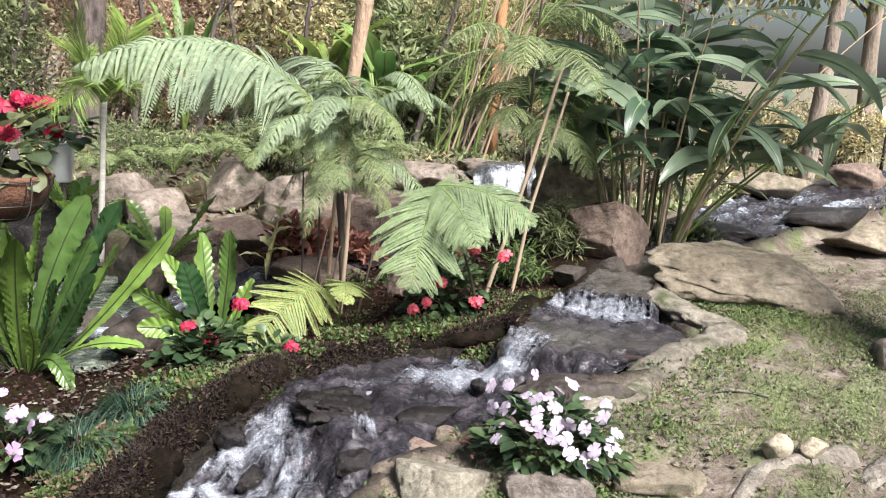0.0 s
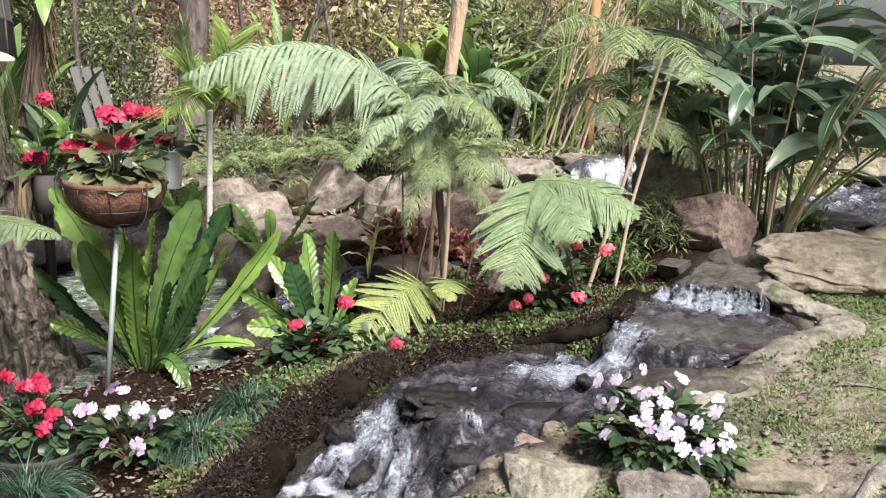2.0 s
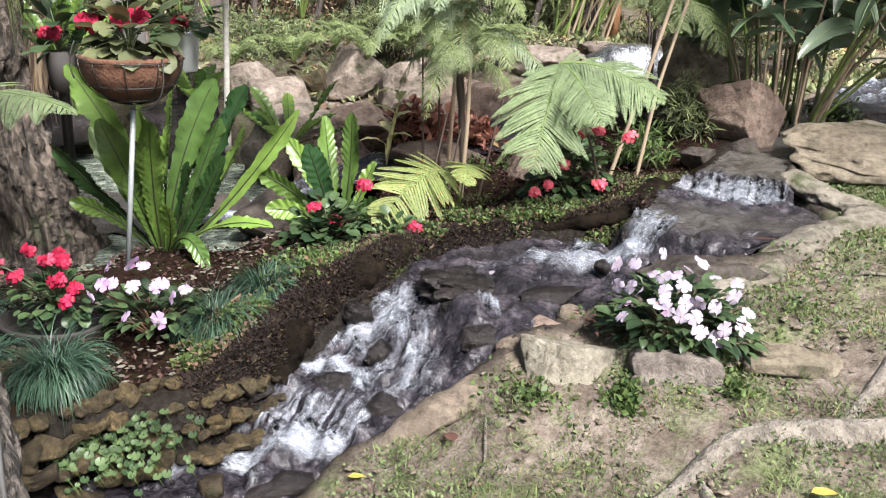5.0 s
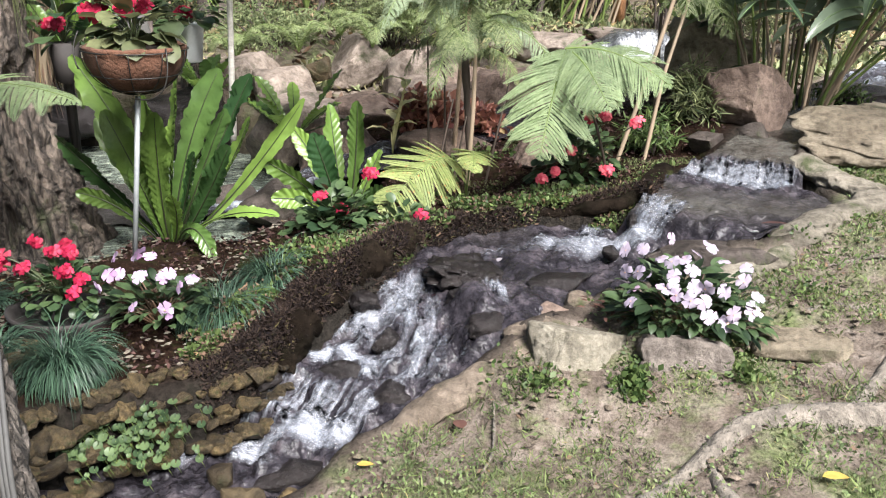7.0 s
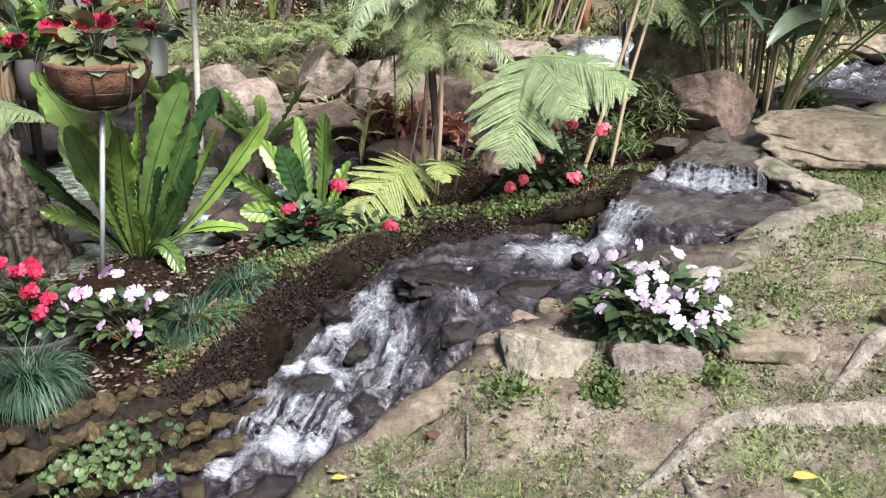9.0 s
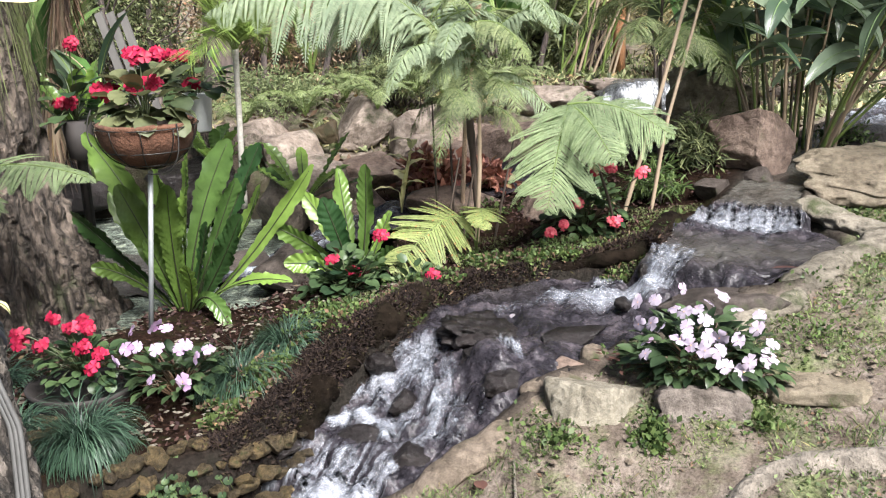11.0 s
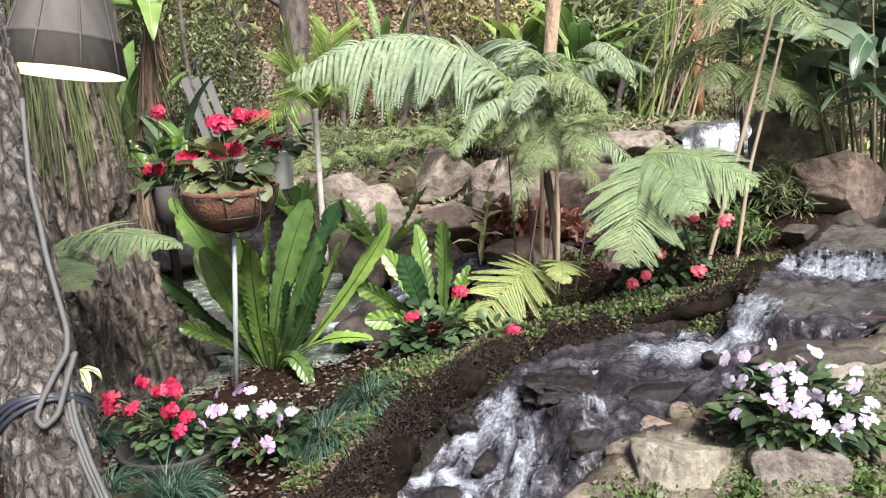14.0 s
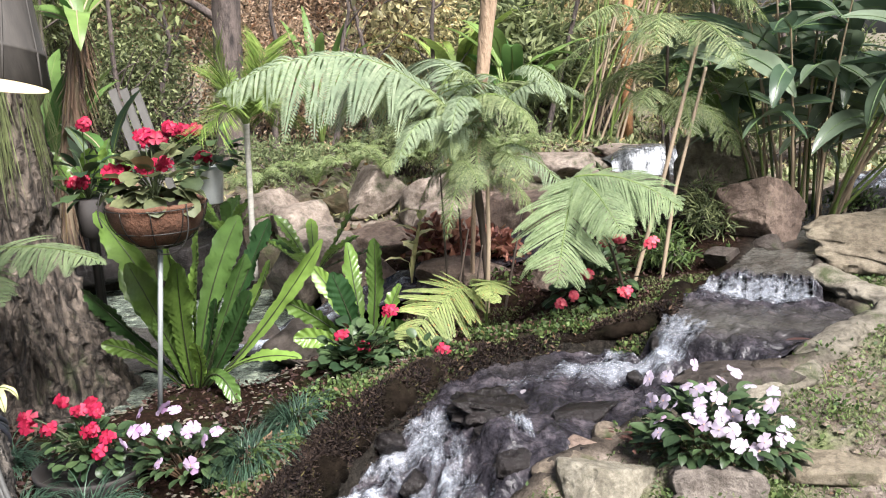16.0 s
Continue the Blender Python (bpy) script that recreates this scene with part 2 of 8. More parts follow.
EDGE_STONE = rock_mat("mossy_edge_stone", (0.10, 0.08, 0.06), (0.27, 0.215, 0.165), (0.05, 0.045, 0.025), 0.3)
ROCK_SLAB = rock_mat("dull_slab_rock", (0.20, 0.18, 0.14), (0.32, 0.29, 0.225), (0.15, 0.135, 0.095), 0.05)
ROCK_BANK = rock_mat("flaky_grey_brown_rock", (0.085, 0.07, 0.06), (0.29, 0.25, 0.215), (0.055, 0.043, 0.036), 0.05)
ROCK_POND = rock_mat("dark_pond_rock", (0.03, 0.024, 0.02), (0.12, 0.098, 0.085), (0.02, 0.016, 0.012), 0.12, 0.6)
KERB = rock_mat("weathered_mortar", (0.13, 0.115, 0.09), (0.27, 0.24, 0.19), (0.07, 0.06, 0.042), 0.3)
CREAM = rock_mat("cream_stone", (0.33, 0.28, 0.20), (0.50, 0.44, 0.33), (0.22, 0.18, 0.12))
COBBLE = rock_mat("mossy_cobble", (0.03, 0.024, 0.016), (0.19, 0.15, 0.085), (0.035, 0.03, 0.014), 0.2, 0.6, 1.3, True)
BARK_BIG = bark_mat("rugged_bark", (0.035, 0.026, 0.020), (0.265, 0.21, 0.165), 0.12, 22, 16.0)
BARK_GREY = bark_mat("grey_bark", (0.035, 0.028, 0.022), (0.19, 0.162, 0.136), 0.0, 16, 26.0)
BARK_PALE = bark_mat("pale_brown_bark", (0.25, 0.17, 0.11), (0.5, 0.36, 0.25), 0.0, 8)
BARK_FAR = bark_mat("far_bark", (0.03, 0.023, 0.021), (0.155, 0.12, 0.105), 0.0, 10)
# paler copy of the far bark, with sunlight on the trunk put into its colour
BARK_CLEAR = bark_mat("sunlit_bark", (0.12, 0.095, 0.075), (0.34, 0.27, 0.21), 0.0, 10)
BARK_ORANGE = bark_mat("orange_bark", (0.24, 0.11, 0.05), (0.46, 0.23, 0.10), 0.0, 8)
CANE = plain("tan_cane", (0.28, 0.215, 0.145), 0.6, grain=14, stretch=(1, 1, 0.2))
STALK = plain("dark_stalk", (0.05, 0.035, 0.025), 0.6)
STEM_GREEN = plain("green_stem", (0.12, 0.17, 0.04), 0.5)
STEM_DARK = plain("dark_green_stem", (0.045, 0.06, 0.022), 0.5)
STEM_RED = plain("reddish_stem", (0.09, 0.055, 0.03), 0.5)
NEST = leaf_mat("nest_fern_leaf", (0.03, 0.085, 0.024), (0.22, 0.375, 0.065), 0.3, 0.38, spots=16)
NEST.node_tree.nodes["Principled BSDF"].inputs["Specular IOR Level"].default_value = 0.5
NEST_RIB = plain("nest_fern_midrib", (0.025, 0.03, 0.012), 0.5)
FROND = leaf_mat("tree_fern_leaflet", (0.21, 0.30, 0.16), (0.32, 0.415, 0.235), 0.6, 0.45)
FROND_L = leaf_mat("light_fern_leaflet", (0.205, 0.305, 0.13), (0.295, 0.40, 0.185), 0.6, 0.45)
FROND_Y = leaf_mat("young_fern_leaflet", (0.22, 0.30, 0.08), (0.34, 0.42, 0.14), 0.55, 0.4, (0.5, 0.2, 0.08))
FROND_D = leaf_mat("far_fern_leaflet", (0.10, 0.15, 0.055), (0.28, 0.35, 0.15), 0.6, 0.4)
GINGER = leaf_mat("ginger_leaf", (0.05, 0.10, 0.05), (0.25, 0.345, 0.20), 0.3, 0.4, spots=6)
GINGER.node_tree.nodes["Principled BSDF"].inputs["Specular IOR Level"].default_value = 0.5
GINGER_RIB = plain("ginger_midrib", (0.12, 0.19, 0.07), 0.4)
BEGONIA = leaf_mat("begonia_leaf", (0.015, 0.04, 0.016), (0.07, 0.12, 0.042), 0.38, 0.2)
BEGONIA_Y = leaf_mat("yellowing_begonia_leaf", (0.045, 0.07, 0.028), (0.175, 0.205, 0.085), 0.5, 0.3, (0.17, 0.085, 0.045))
IMPAT = leaf_mat("impatiens_leaf", (0.014, 0.032, 0.012), (0.062, 0.108, 0.038), 0.4, 0.2)
MONDO = leaf_mat("mondo_blade", (0.006, 0.018, 0.010), (0.062, 0.125, 0.066), 0.42, 0.12)
GRASS = leaf_mat("turf_blade", (0.06, 0.10, 0.03), (0.20, 0.27, 0.085), 0.6, 0.3, (0.35, 0.29, 0.14))
WEED = leaf_mat("ground_cover_leaf", (0.035, 0.075, 0.018), (0.13, 0.20, 0.055), 0.5, 0.3)
WEED_L = leaf_mat("lawn_weed_leaf", (0.08, 0.13, 0.045), (0.22, 0.30, 0.11), 0.55, 0.3)
PENNY = leaf_mat("pennywort_leaf", (0.03, 0.062, 0.022), (0.105, 0.17, 0.062), 0.45, 0.3)
LITTER = leaf_mat("dry_leaf", (0.035, 0.025, 0.016), (0.18, 0.125, 0.07), 0.8, 0.1, (0.28, 0.2, 0.08))
MULCH = leaf_mat("mulch_leaf", (0.014, 0.008, 0.006), (0.075, 0.044, 0.03), 0.8, 0.1, (0.16, 0.12, 0.07))
COLEUS = leaf_mat("coleus_leaf", (0.13, 0.045, 0.032), (0.46, 0.23, 0.14), 0.5, 0.3, (0.22, 0.23, 0.08))
CROTON = leaf_mat("croton_leaf", (0.55, 0.58, 0.2), (0.75, 0.74, 0.36), 0.5, 0.3)
# low dark ends put the shaded gaps of the thicket into the leaf colour
SHRUB_G = leaf_mat("green_shrub_leaf", (0.03, 0.05, 0.018), (0.29, 0.355, 0.145), 0.55, 0.4)
SHRUB_Y = leaf_mat("olive_shrub_leaf", (0.05, 0.055, 0.02), (0.62, 0.60, 0.29), 0.55, 0.45, (0.5, 0.3, 0.12))
SHRUB_B = leaf_mat("brown_shrub_leaf", (0.04, 0.032, 0.018), (0.58, 0.45, 0.27), 0.6, 0.4, (0.45, 0.2, 0.09))
CANOPY = leaf_mat("canopy_leaf", (0.09, 0.13, 0.04), (0.30, 0.36, 0.13), 0.55, 0.4)
PALM = leaf_mat("palm_leaflet", (0.10, 0.19, 0.03), (0.28, 0.4, 0.09), 0.45, 0.3)
BANANA = leaf_mat("banana_leaf", (0.05, 0.14, 0.03), (0.2, 0.33, 0.08), 0.4, 0.35, spots=5)
MOSS = leaf_mat("hanging_moss", (0.06, 0.08, 0.025), (0.16, 0.20, 0.07), 0.7, 0.3)
PETAL_W = leaf_mat("white_petal", (0.40, 0.365, 0.40), (0.47, 0.44, 0.47), 0.5, 0.25, (0.48, 0.33, 0.46))
PETAL_P = leaf_mat("pink_petal", (0.44, 0.31, 0.44), (0.52, 0.43, 0.52), 0.5, 0.25, (0.42, 0.22, 0.42))
PETAL_R = leaf_mat("red_petal", (0.24, 0.006, 0.022), (0.50, 0.028, 0.075), 0.5, 0.3)
PETAL_C = leaf_mat("coral_petal", (0.62, 0.04, 0.08), (0.76, 0.18, 0.19), 0.5, 0.3)
EYE = plain("flower_eye", (0.7, 0.4, 0.25), 0.6)
COIR = plain("coir_liner", (0.11, 0.05, 0.028), 0.95, grain=60, depth=1.0, dist=0.01, vary=0.6)
WIRE = plain("dark_wire", (0.03, 0.028, 0.025), 0.5, 0.6)
STEEL = plain("galvanised_steel", (0.34, 0.36, 0.36), 0.6, 0.5)
SHADE = plain("weathered_shade_wood", (0.046, 0.040, 0.034), 0.75, grain=26, depth=0.8, vary=0.5, stretch=(1, 1, 0.15))
CABLE = plain("grey_cable", (0.065, 0.063, 0.059), 0.7)
STRAP = plain("black_strap", (0.02, 0.022, 0.03), 0.5)
BUCKET = plain("grey_plastic", (0.55, 0.56, 0.55), 0.5, grain=9)
POT = plain("dark_clay", (0.022, 0.018, 0.016), 0.8)
BOARD = plain("weathered_board", (0.075, 0.07, 0.064), 0.8, grain=20, stretch=(1, 1, 0.1))
PALM_TRUNK = plain("pale_palm_trunk", (0.36, 0.34, 0.30), 0.7, grain=30, depth=0.6, vary=0.4, stretch=(1, 1, 3))
ROOT = bark_mat("pale_root", (0.10, 0.085, 0.068), (0.31, 0.27, 0.22), 0.0, 14)
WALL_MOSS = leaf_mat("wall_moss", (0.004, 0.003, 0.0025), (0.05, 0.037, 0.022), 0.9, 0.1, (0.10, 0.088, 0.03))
SOIL = plain("potting_soil", (0.03, 0.02, 0.014), 0.95, grain=40, depth=1.0)


def glow_mat(name, color, strength):
    m, nt, bs = mat(name)
    bs.inputs["Base Color"].default_value = (0.9, 0.85, 0.75, 1)
    bs.inputs["Emission Color"].default_value = (*color, 1)
    bs.inputs["Emission Strength"].default_value = strength
    return m


LAMP_IN = glow_mat("lit_shade_lining", (1.0, 0.82, 0.52), 0.16)
BULB = glow_mat("bulb", (1.0, 0.85, 0.6), 7.0)


# ---- building tools ----
ROOTS = {}


def thing(name, loc, label, category, group="", kind=""):
    ob = new(name)
    ob.empty_display_size = 0.05
    ob.location = loc
    ROOTS[ob.name] = Vector(loc)
    return tagged(ob, label, category, group, kind)


class Geo:
    """Vertices and faces of one mesh, in world metres."""

    def __init__(self):
        self.v, self.f, self.m, self.n = [], [], [], 0

    def add(self, verts, faces, mi=0):
        verts = np.asarray(verts, float).reshape(-1, 3)
        self.v.append(verts)
        self.f += [tuple(int(i) + self.n for i in f) for f in faces]
        self.m += [mi] * len(faces)
        self.n += len(verts)

    def blades(self, base, tip, side, up=None, mi=0, wide=0.45):
        """Many small leaves at once: from base to tip, side is the half width vector, up lifts the fold."""
        k = len(base)
        mid = base * (1 - wide) + tip * wide
        lift = np.zeros_like(base) if up is None else up
        v = np.stack([base, mid + side + lift, tip, mid - side + lift], 1).reshape(-1, 3)
        i = np.arange(k) * 4 + self.n
        self.v.append(v)
        self.f += np.concatenate([np.stack([i, i + 1, i + 2], 1), np.stack([i, i + 2, i + 3], 1)]).tolist()
        self.m += [mi] * (2 * k)
        self.n += 4 * k

    def leaf(self, base, az, elev, length, width, droop=40, fold=0.2, wave=0.0, waves=6, seg=10, shape="lance", mi=0, rib=None, roll=0.0):
        base = np.array(base, float)
        s = np.linspace(0, 1, seg + 1)
        el = np.radians(elev - droop * s ** 1.3)
        step = length / seg
        hd = np.array([math.cos(az), math.sin(az), 0.0])
        p = np.zeros((seg + 1, 3))
        p[0] = base
        for i in range(seg):
            a = (el[i] + el[i + 1]) / 2
            p[i + 1] = p[i] + step * (hd * math.cos(a) + np.array([0, 0, math.sin(a)]))
        sd = np.array([-math.sin(az), math.cos(az), 0.0])
        nrm = np.stack([-np.sin(el)[:, None] * hd + np.cos(el)[:, None] * np.array([0, 0, 1.0])], 0)[0]
        sv = sd * math.cos(roll) + nrm * math.sin(roll)
        nv = nrm * math.cos(roll) - sd * math.sin(roll)
        if shape == "lance":
            w = np.sin(np.pi * np.clip(s, 0, 1) ** 0.8) ** 0.75
        elif shape == "strap":
            w = np.clip(0.22 + 1.25 * s, 0, 1) * np.clip((1 - s) * 5.5, 0, 1) ** 0.6
        elif shape == "oval":
            w = np.sqrt(np.clip(1 - (2 * s - 1) ** 2, 0, 1))
        else:
            w = (1 - s) ** 0.6 * np.clip(s * 6 + 0.3, 0, 1)
        w = np.maximum(w, 0.02) * width / 2
        ph = random.uniform(0, 6.28)
        ru = np.sin(s * waves * 6.283 + ph) * wave * w
        rv = np.sin(s * waves * 6.283 + ph + 1.8) * wave * w
        l2 = p + sv * w[:, None] + nv * (fold * w + ru)[:, None]
        l1 = p + sv * (w * 0.5)[:, None] + nv * (fold * w * 0.3)[:, None]
        r1 = p - sv * (w * 0.5)[:, None] + nv * (fold * w * 0.3)[:, None]
        r2 = p - sv * w[:, None] + nv * (fold * w + rv)[:, None]
        v = np.stack([l2, l1, p, r1, r2], 1).reshape(-1, 3)
        f = []
        for i in range(seg):
            for j in range(4):
                a = i * 5 + j
                f.append((a, a + 1, a + 6, a + 5))
        self.add(v, f, mi)
        if rib is not None:
            self.tube(p + nv * 0.002, np.linspace(width * 0.035 + 0.002, 0.001, seg + 1), 5, rib)
        return p

    def tube(self, pts, radii, ring=8, mi=0, rough=0.0, freq=3.0, cap=True):
        pts = np.asarray(pts, float)
        k = len(pts)
        radii = np.broadcast_to(np.asarray(radii, float), (k,))
        t = np.gradient(pts, axis=0)
        t /= np.linalg.norm(t, axis=1)[:, None] + 1e-9
        ref = np.array([0.0, 1.0, 0.0]) if abs(t[0][1]) < 0.8 else np.array([1.0, 0, 0])
        a = np.cross(t, ref)
        a /= np.linalg.norm(a, axis=1)[:, None] + 1e-9
        b = np.cross(t, a)
        th = np.arange(ring) / ring * 2 * np.pi
        v = pts[:, None, :] + radii[:, None, None] * (np.cos(th)[None, :, None] * a[:, None, :] + np.sin(th)[None, :, None] * b[:, None, :])
        if rough:
            d = (v - pts[:, None, :])
            for i in range(k):
                for j in range(ring):
                    q = Vector(v[i, j]) * freq
                    n1 = noise.noise(Vector((q.x, q.y, q.z * 0.35))) + 0.5 * noise.noise(Vector((q.x * 2.7, q.y * 2.7, q.z)))
                    v[i, j] += d[i, j] * n1 * rough
        f = [(i * ring + j, i * ring + (j + 1) % ring, (i + 1) * ring + (j + 1) % ring, (i + 1) * ring + j) for i in range(k - 1) for j in range(ring)]
        if cap:
            f += [tuple(range(ring))[::-1], tuple((k - 1) * ring + j for j in range(ring))]
        self.add(v.reshape(-1, 3), f, mi)

    def mesh(self, name, mats, shift=(0, 0, 0), smooth=False):
        me = bpy.data.meshes.new(name)
        v = np.concatenate(self.v) - np.array(shift)
        me.from_pydata(v.tolist(), [], self.f)
        for m in (mats if isinstance(mats, (list, tuple)) else [mats]):
            me.materials.append(m)
        if max(self.m) > 0:
            me.polygons.foreach_set("material_index", self.m)
        if smooth:
            me.polygons.foreach_set("use_smooth", [True] * len(me.polygons))
        me.update()
        return me


def part(name, geo, mats, parent, label="", smooth=True, kind=""):
    root = ROOTS[parent.name]
    ob = new(name, geo.mesh(name, mats, root, smooth))
    ob.parent = parent
    ROOTS[ob.name] = root
    return tagged(ob, label, kind=kind)


def single(name, geo, mats, loc, label, category, group="", kind="", smooth=True):
    ob = new(name, geo.mesh(name, mats, loc, smooth))
    ob.location = loc
    ROOTS[ob.name] = Vector(loc)
    return tagged(ob, label, category, group, kind)


def curve3(a, c, b, k):
    s = np.linspace(0, 1, k)[:, None]
    a, c, b = (np.array(q, float) for q in (a, c, b))
    return (1 - s) ** 2 * a + 2 * s * (1 - s) * c + s ** 2 * b


def unit(v):
    v = np.asarray(v, float)
    return v / (np.linalg.norm(v, axis=-1, keepdims=True) + 1e-9)


# ---- the lie of the land ----
# water level along the stream, from its source behind the flat rock down to the outflow:
# bank, bank, level, turbulence
STREAM = [
    ((5.4, 11.0), (6.0, 10.0), 0.48, 0.6), ((3.4, 8.6), (4.0, 7.9), 0.45, 0.9), ((2.25, 7.4), (2.75, 6.75), 0.36, 0.95),
    ((1.62, 6.35), (1.95, 5.95), 0.30, 0.5), ((1.12, 5.55), (1.42, 5.35), 0.235, 0.1), ((0.90, 5.06), (1.24, 4.90), 0.22, 0.2),
    ((0.80, 4.98), (1.25, 4.80), 0.20, 0.9), ((0.72, 4.93), (1.26, 4.74), 0.105, 1.0), ((0.56, 4.72), (1.36, 4.56), 0.10, 0.5),
    ((0.47, 4.46), (1.22, 4.28), 0.085, 0.3), ((0.42, 4.40), (0.94, 4.12), 0.06, 0.4), ((0.33, 4.42), (0.80, 4.02), -0.06, 1.0),
    ((0.12, 4.46), (0.52, 3.90), -0.10, 0.8), ((-0.26, 4.46), (0.22, 3.74), -0.115, 0.55), ((-0.54, 4.22), (0.04, 3.52), -0.13, 0.45),
]
STREAM += [
    ((-0.64, 3.95), (-0.10, 3.38), -0.15, 0.5), ((-0.84, 3.68), (-0.24, 3.25), -0.27, 0.9), ((-0.98, 3.46), (-0.38, 3.14), -0.365, 1.0),
    ((-1.08, 3.30), (-0.50, 3.02), -0.39, 0.7), ((-1.16, 3.15), (-0.62, 2.92), -0.47, 1.0), ((-1.24, 3.02), (-0.70, 2.82), -0.545, 1.0),
    ((-1.36, 2.82), (-0.82, 2.64), -0.565, 0.7), ((-1.70, 2.60), (-1.15, 2.40), -0.585, 0.4), ((-2.30, 2.25), (-1.75, 1.95), -0.60, 0.2),
    ((-3.6, 1.6), (-3.1, 1.2), -0.63, 0.2), ((-9.6, 0.2), (-9.1, -0.6), -0.7, 0.2),
]


def stream_line(per=22):
    a = np.array([[*l, *r, z, t] for l, r, z, t in STREAM])
    k = len(a)
    s = np.linspace(0, k - 1, (k - 1) * per + 1)
    i = np.clip(s.astype(int), 0, k - 2)
    u = (s - i)[:, None]
    p0, p1, p2, p3 = a[np.clip(i - 1, 0, k - 1)], a[i], a[i + 1], a[np.clip(i + 2, 0, k - 1)]
    c = 0.5 * (2 * p1 + (p2 - p0) * u + (2 * p0 - 5 * p1 + 4 * p2 - p3) * u ** 2 + (3 * p1 - p0 - 3 * p2 + p3) * u ** 3)
    w = u * u * (3 - 2 * u)
    c[:, 4:] = (p1 * (1 - w) + p2 * w)[:, 4:]
    return c


LINE = stream_line()
MIDX, MIDY = (LINE[:, 0] + LINE[:, 2]) / 2, (LINE[:, 1] + LINE[:, 3]) / 2
HALF = np.hypot(LINE[:, 0] - LINE[:, 2], LINE[:, 1] - LINE[:, 3]) / 2

LAND = np.array([
    (0.2, 2.6, -0.36), (1.1, 2.6, -0.28), (0.9, 3.2, -0.20), (1.5, 3.5, -0.06), (2.6, 3.0, -0.12), (1.65, 4.2, 0.10), (2.6, 4.4, 0.13),
    (2.0, 5.0, 0.20), (3.2, 5.8, 0.28), (3.0, 7.5, 0.34), (0.0, 1.0, -0.42), (2.0, 1.0, -0.32), (-1.0, 1.5, -0.6), (-0.03, 3.2, -0.2),
    (-0.5, 2.85, -0.38), (-0.8, 2.45, -0.48), (0.55, 3.5, -0.12), (1.0, 3.75, -0.02),
])
LAND = np.concatenate([LAND, np.array([
    (-1.1, 4.3, -0.13), (-0.8, 4.15, -0.05), (-0.95, 3.78, -0.07), (-0.5, 4.6, -0.03), (-0.05, 4.72, 0.0), (-0.5, 5.0, -0.14), (0.1, 4.9, 0.0), (0.5, 5.15, 0.1), (-1.9, 4.1, -0.26),
    (-1.2, 3.5, -0.17), (-1.6, 3.2, -0.28), (-1.65, 2.75, -0.3), (-2.2, 3.2, -0.31), (-2.7, 3.6, -0.33), (-2.8, 4.2, -0.34), (-3.2, 3.0, -0.4),
    (-1.75, 5.7, -0.34), (-1.4, 6.0, -0.2), (-2.2, 6.0, -0.42), (-1.65, 5.3, -0.36), (-1.9, 5.0, -0.4), (1.0, 5.75, 0.27), (1.5, 6.3, 0.32), (0.5, 6.2, 0.2), (-1.0, 6.4, -0.05), (-0.3, 5.9, 0.0), (-1.9, 6.9, 0.0), (-3.0, 7.0, 0.1),
])])
LAND = np.concatenate([LAND, np.array([
    (0.0, 8.6, 0.5), (3.2, 9.5, 0.45), (-2.5, 9.0, 0.35), (-4.5, 8.0, 0.3), (-3.0, 13.0, 0.7), (3.0, 14.0, 0.6), (0.0, 14.0, 0.75), (6.0, 6.0, 0.35),
    (6.0, 2.0, 0.0), (-5.0, 2.0, -0.55), (-6.0, 5.0, -0.4), (0.0, -3.0, -0.55), (12.0, 14.0, 0.7), (-12.0, 14.0, 0.7), (0.0, 40.0, 0.9), (0.0, -30.0, -0.8),
    (40.0, 10.0, 0.7), (-40.0, 10.0, 0.4),
])])


def base_land(x, y):
    num, den = np.zeros_like(x), np.zeros_like(x)
    for px, py, pz in LAND:
        w = 1.0 / ((x - px) ** 2 + (y - py) ** 2 + 0.02) ** 1.7
        num += w * pz
        den += w
    return num / den


def pond_depth(x, y):
    """Above 0 inside the pond behind the flower bed."""
    d = 1 - ((x + 3.05) / 2.0) ** 2 - ((y - 5.45) / 1.5) ** 2
    return d - 1.2 * np.exp(-((x + 3.0) ** 2 + (y - 4.4) ** 2) / 0.04) - 1.2 * np.exp(-((x + 2.04) ** 2 + (y - 4.40) ** 2) / 0.03)


def land(x, y):
    """Height of the ground, how much of it is flower bed, and how much is stream bed."""
    x, y = np.atleast_1d(np.asarray(x, float)), np.atleast_1d(np.asarray(y, float))
    z = base_land(x, y)
    best = np.full(x.shape, 1e9)
    idx = np.zeros(x.shape, int)
    for i in range(len(MIDX)):
        d = (x - MIDX[i]) ** 2 + (y - MIDY[i]) ** 2 - HALF[i] ** 2
        idx = np.where(d < best, i, idx)
        best = np.minimum(best, d)
    across = np.hypot(x - MIDX[idx], y - MIDY[idx]) - HALF[idx]
    level = LINE[idx, 4]
    near = np.clip(1 - across / 0.16, 0, 1)
    z = np.maximum(z, z * (1 - near) + (level + 0.03) * near)
    s = np.clip(across / 0.07 + 0.6, 0, 1)
    s = s * s * (3 - 2 * s)
    z = z * s + (level - 0.10) * (1 - s)
    wet = 1 - np.clip(across / 0.12, 0, 1)
    p = np.clip(pond_depth(x, y) * 5.0, 0, 1)
    z = z * (1 - p) + (-0.55) * p
    wet = np.maximum(wet, p)
    side = (x - MIDX[idx]) * (LINE[idx, 0] - LINE[idx, 2]) + (y - MIDY[idx]) * (LINE[idx, 1] - LINE[idx, 3])
    bed = np.clip(side * 20, 0, 1) * np.clip((7.6 - y) / 1.2, 0, 1)
    return z, bed, wet


def height(x, y):
    return float(land([x], [y])[0][0])


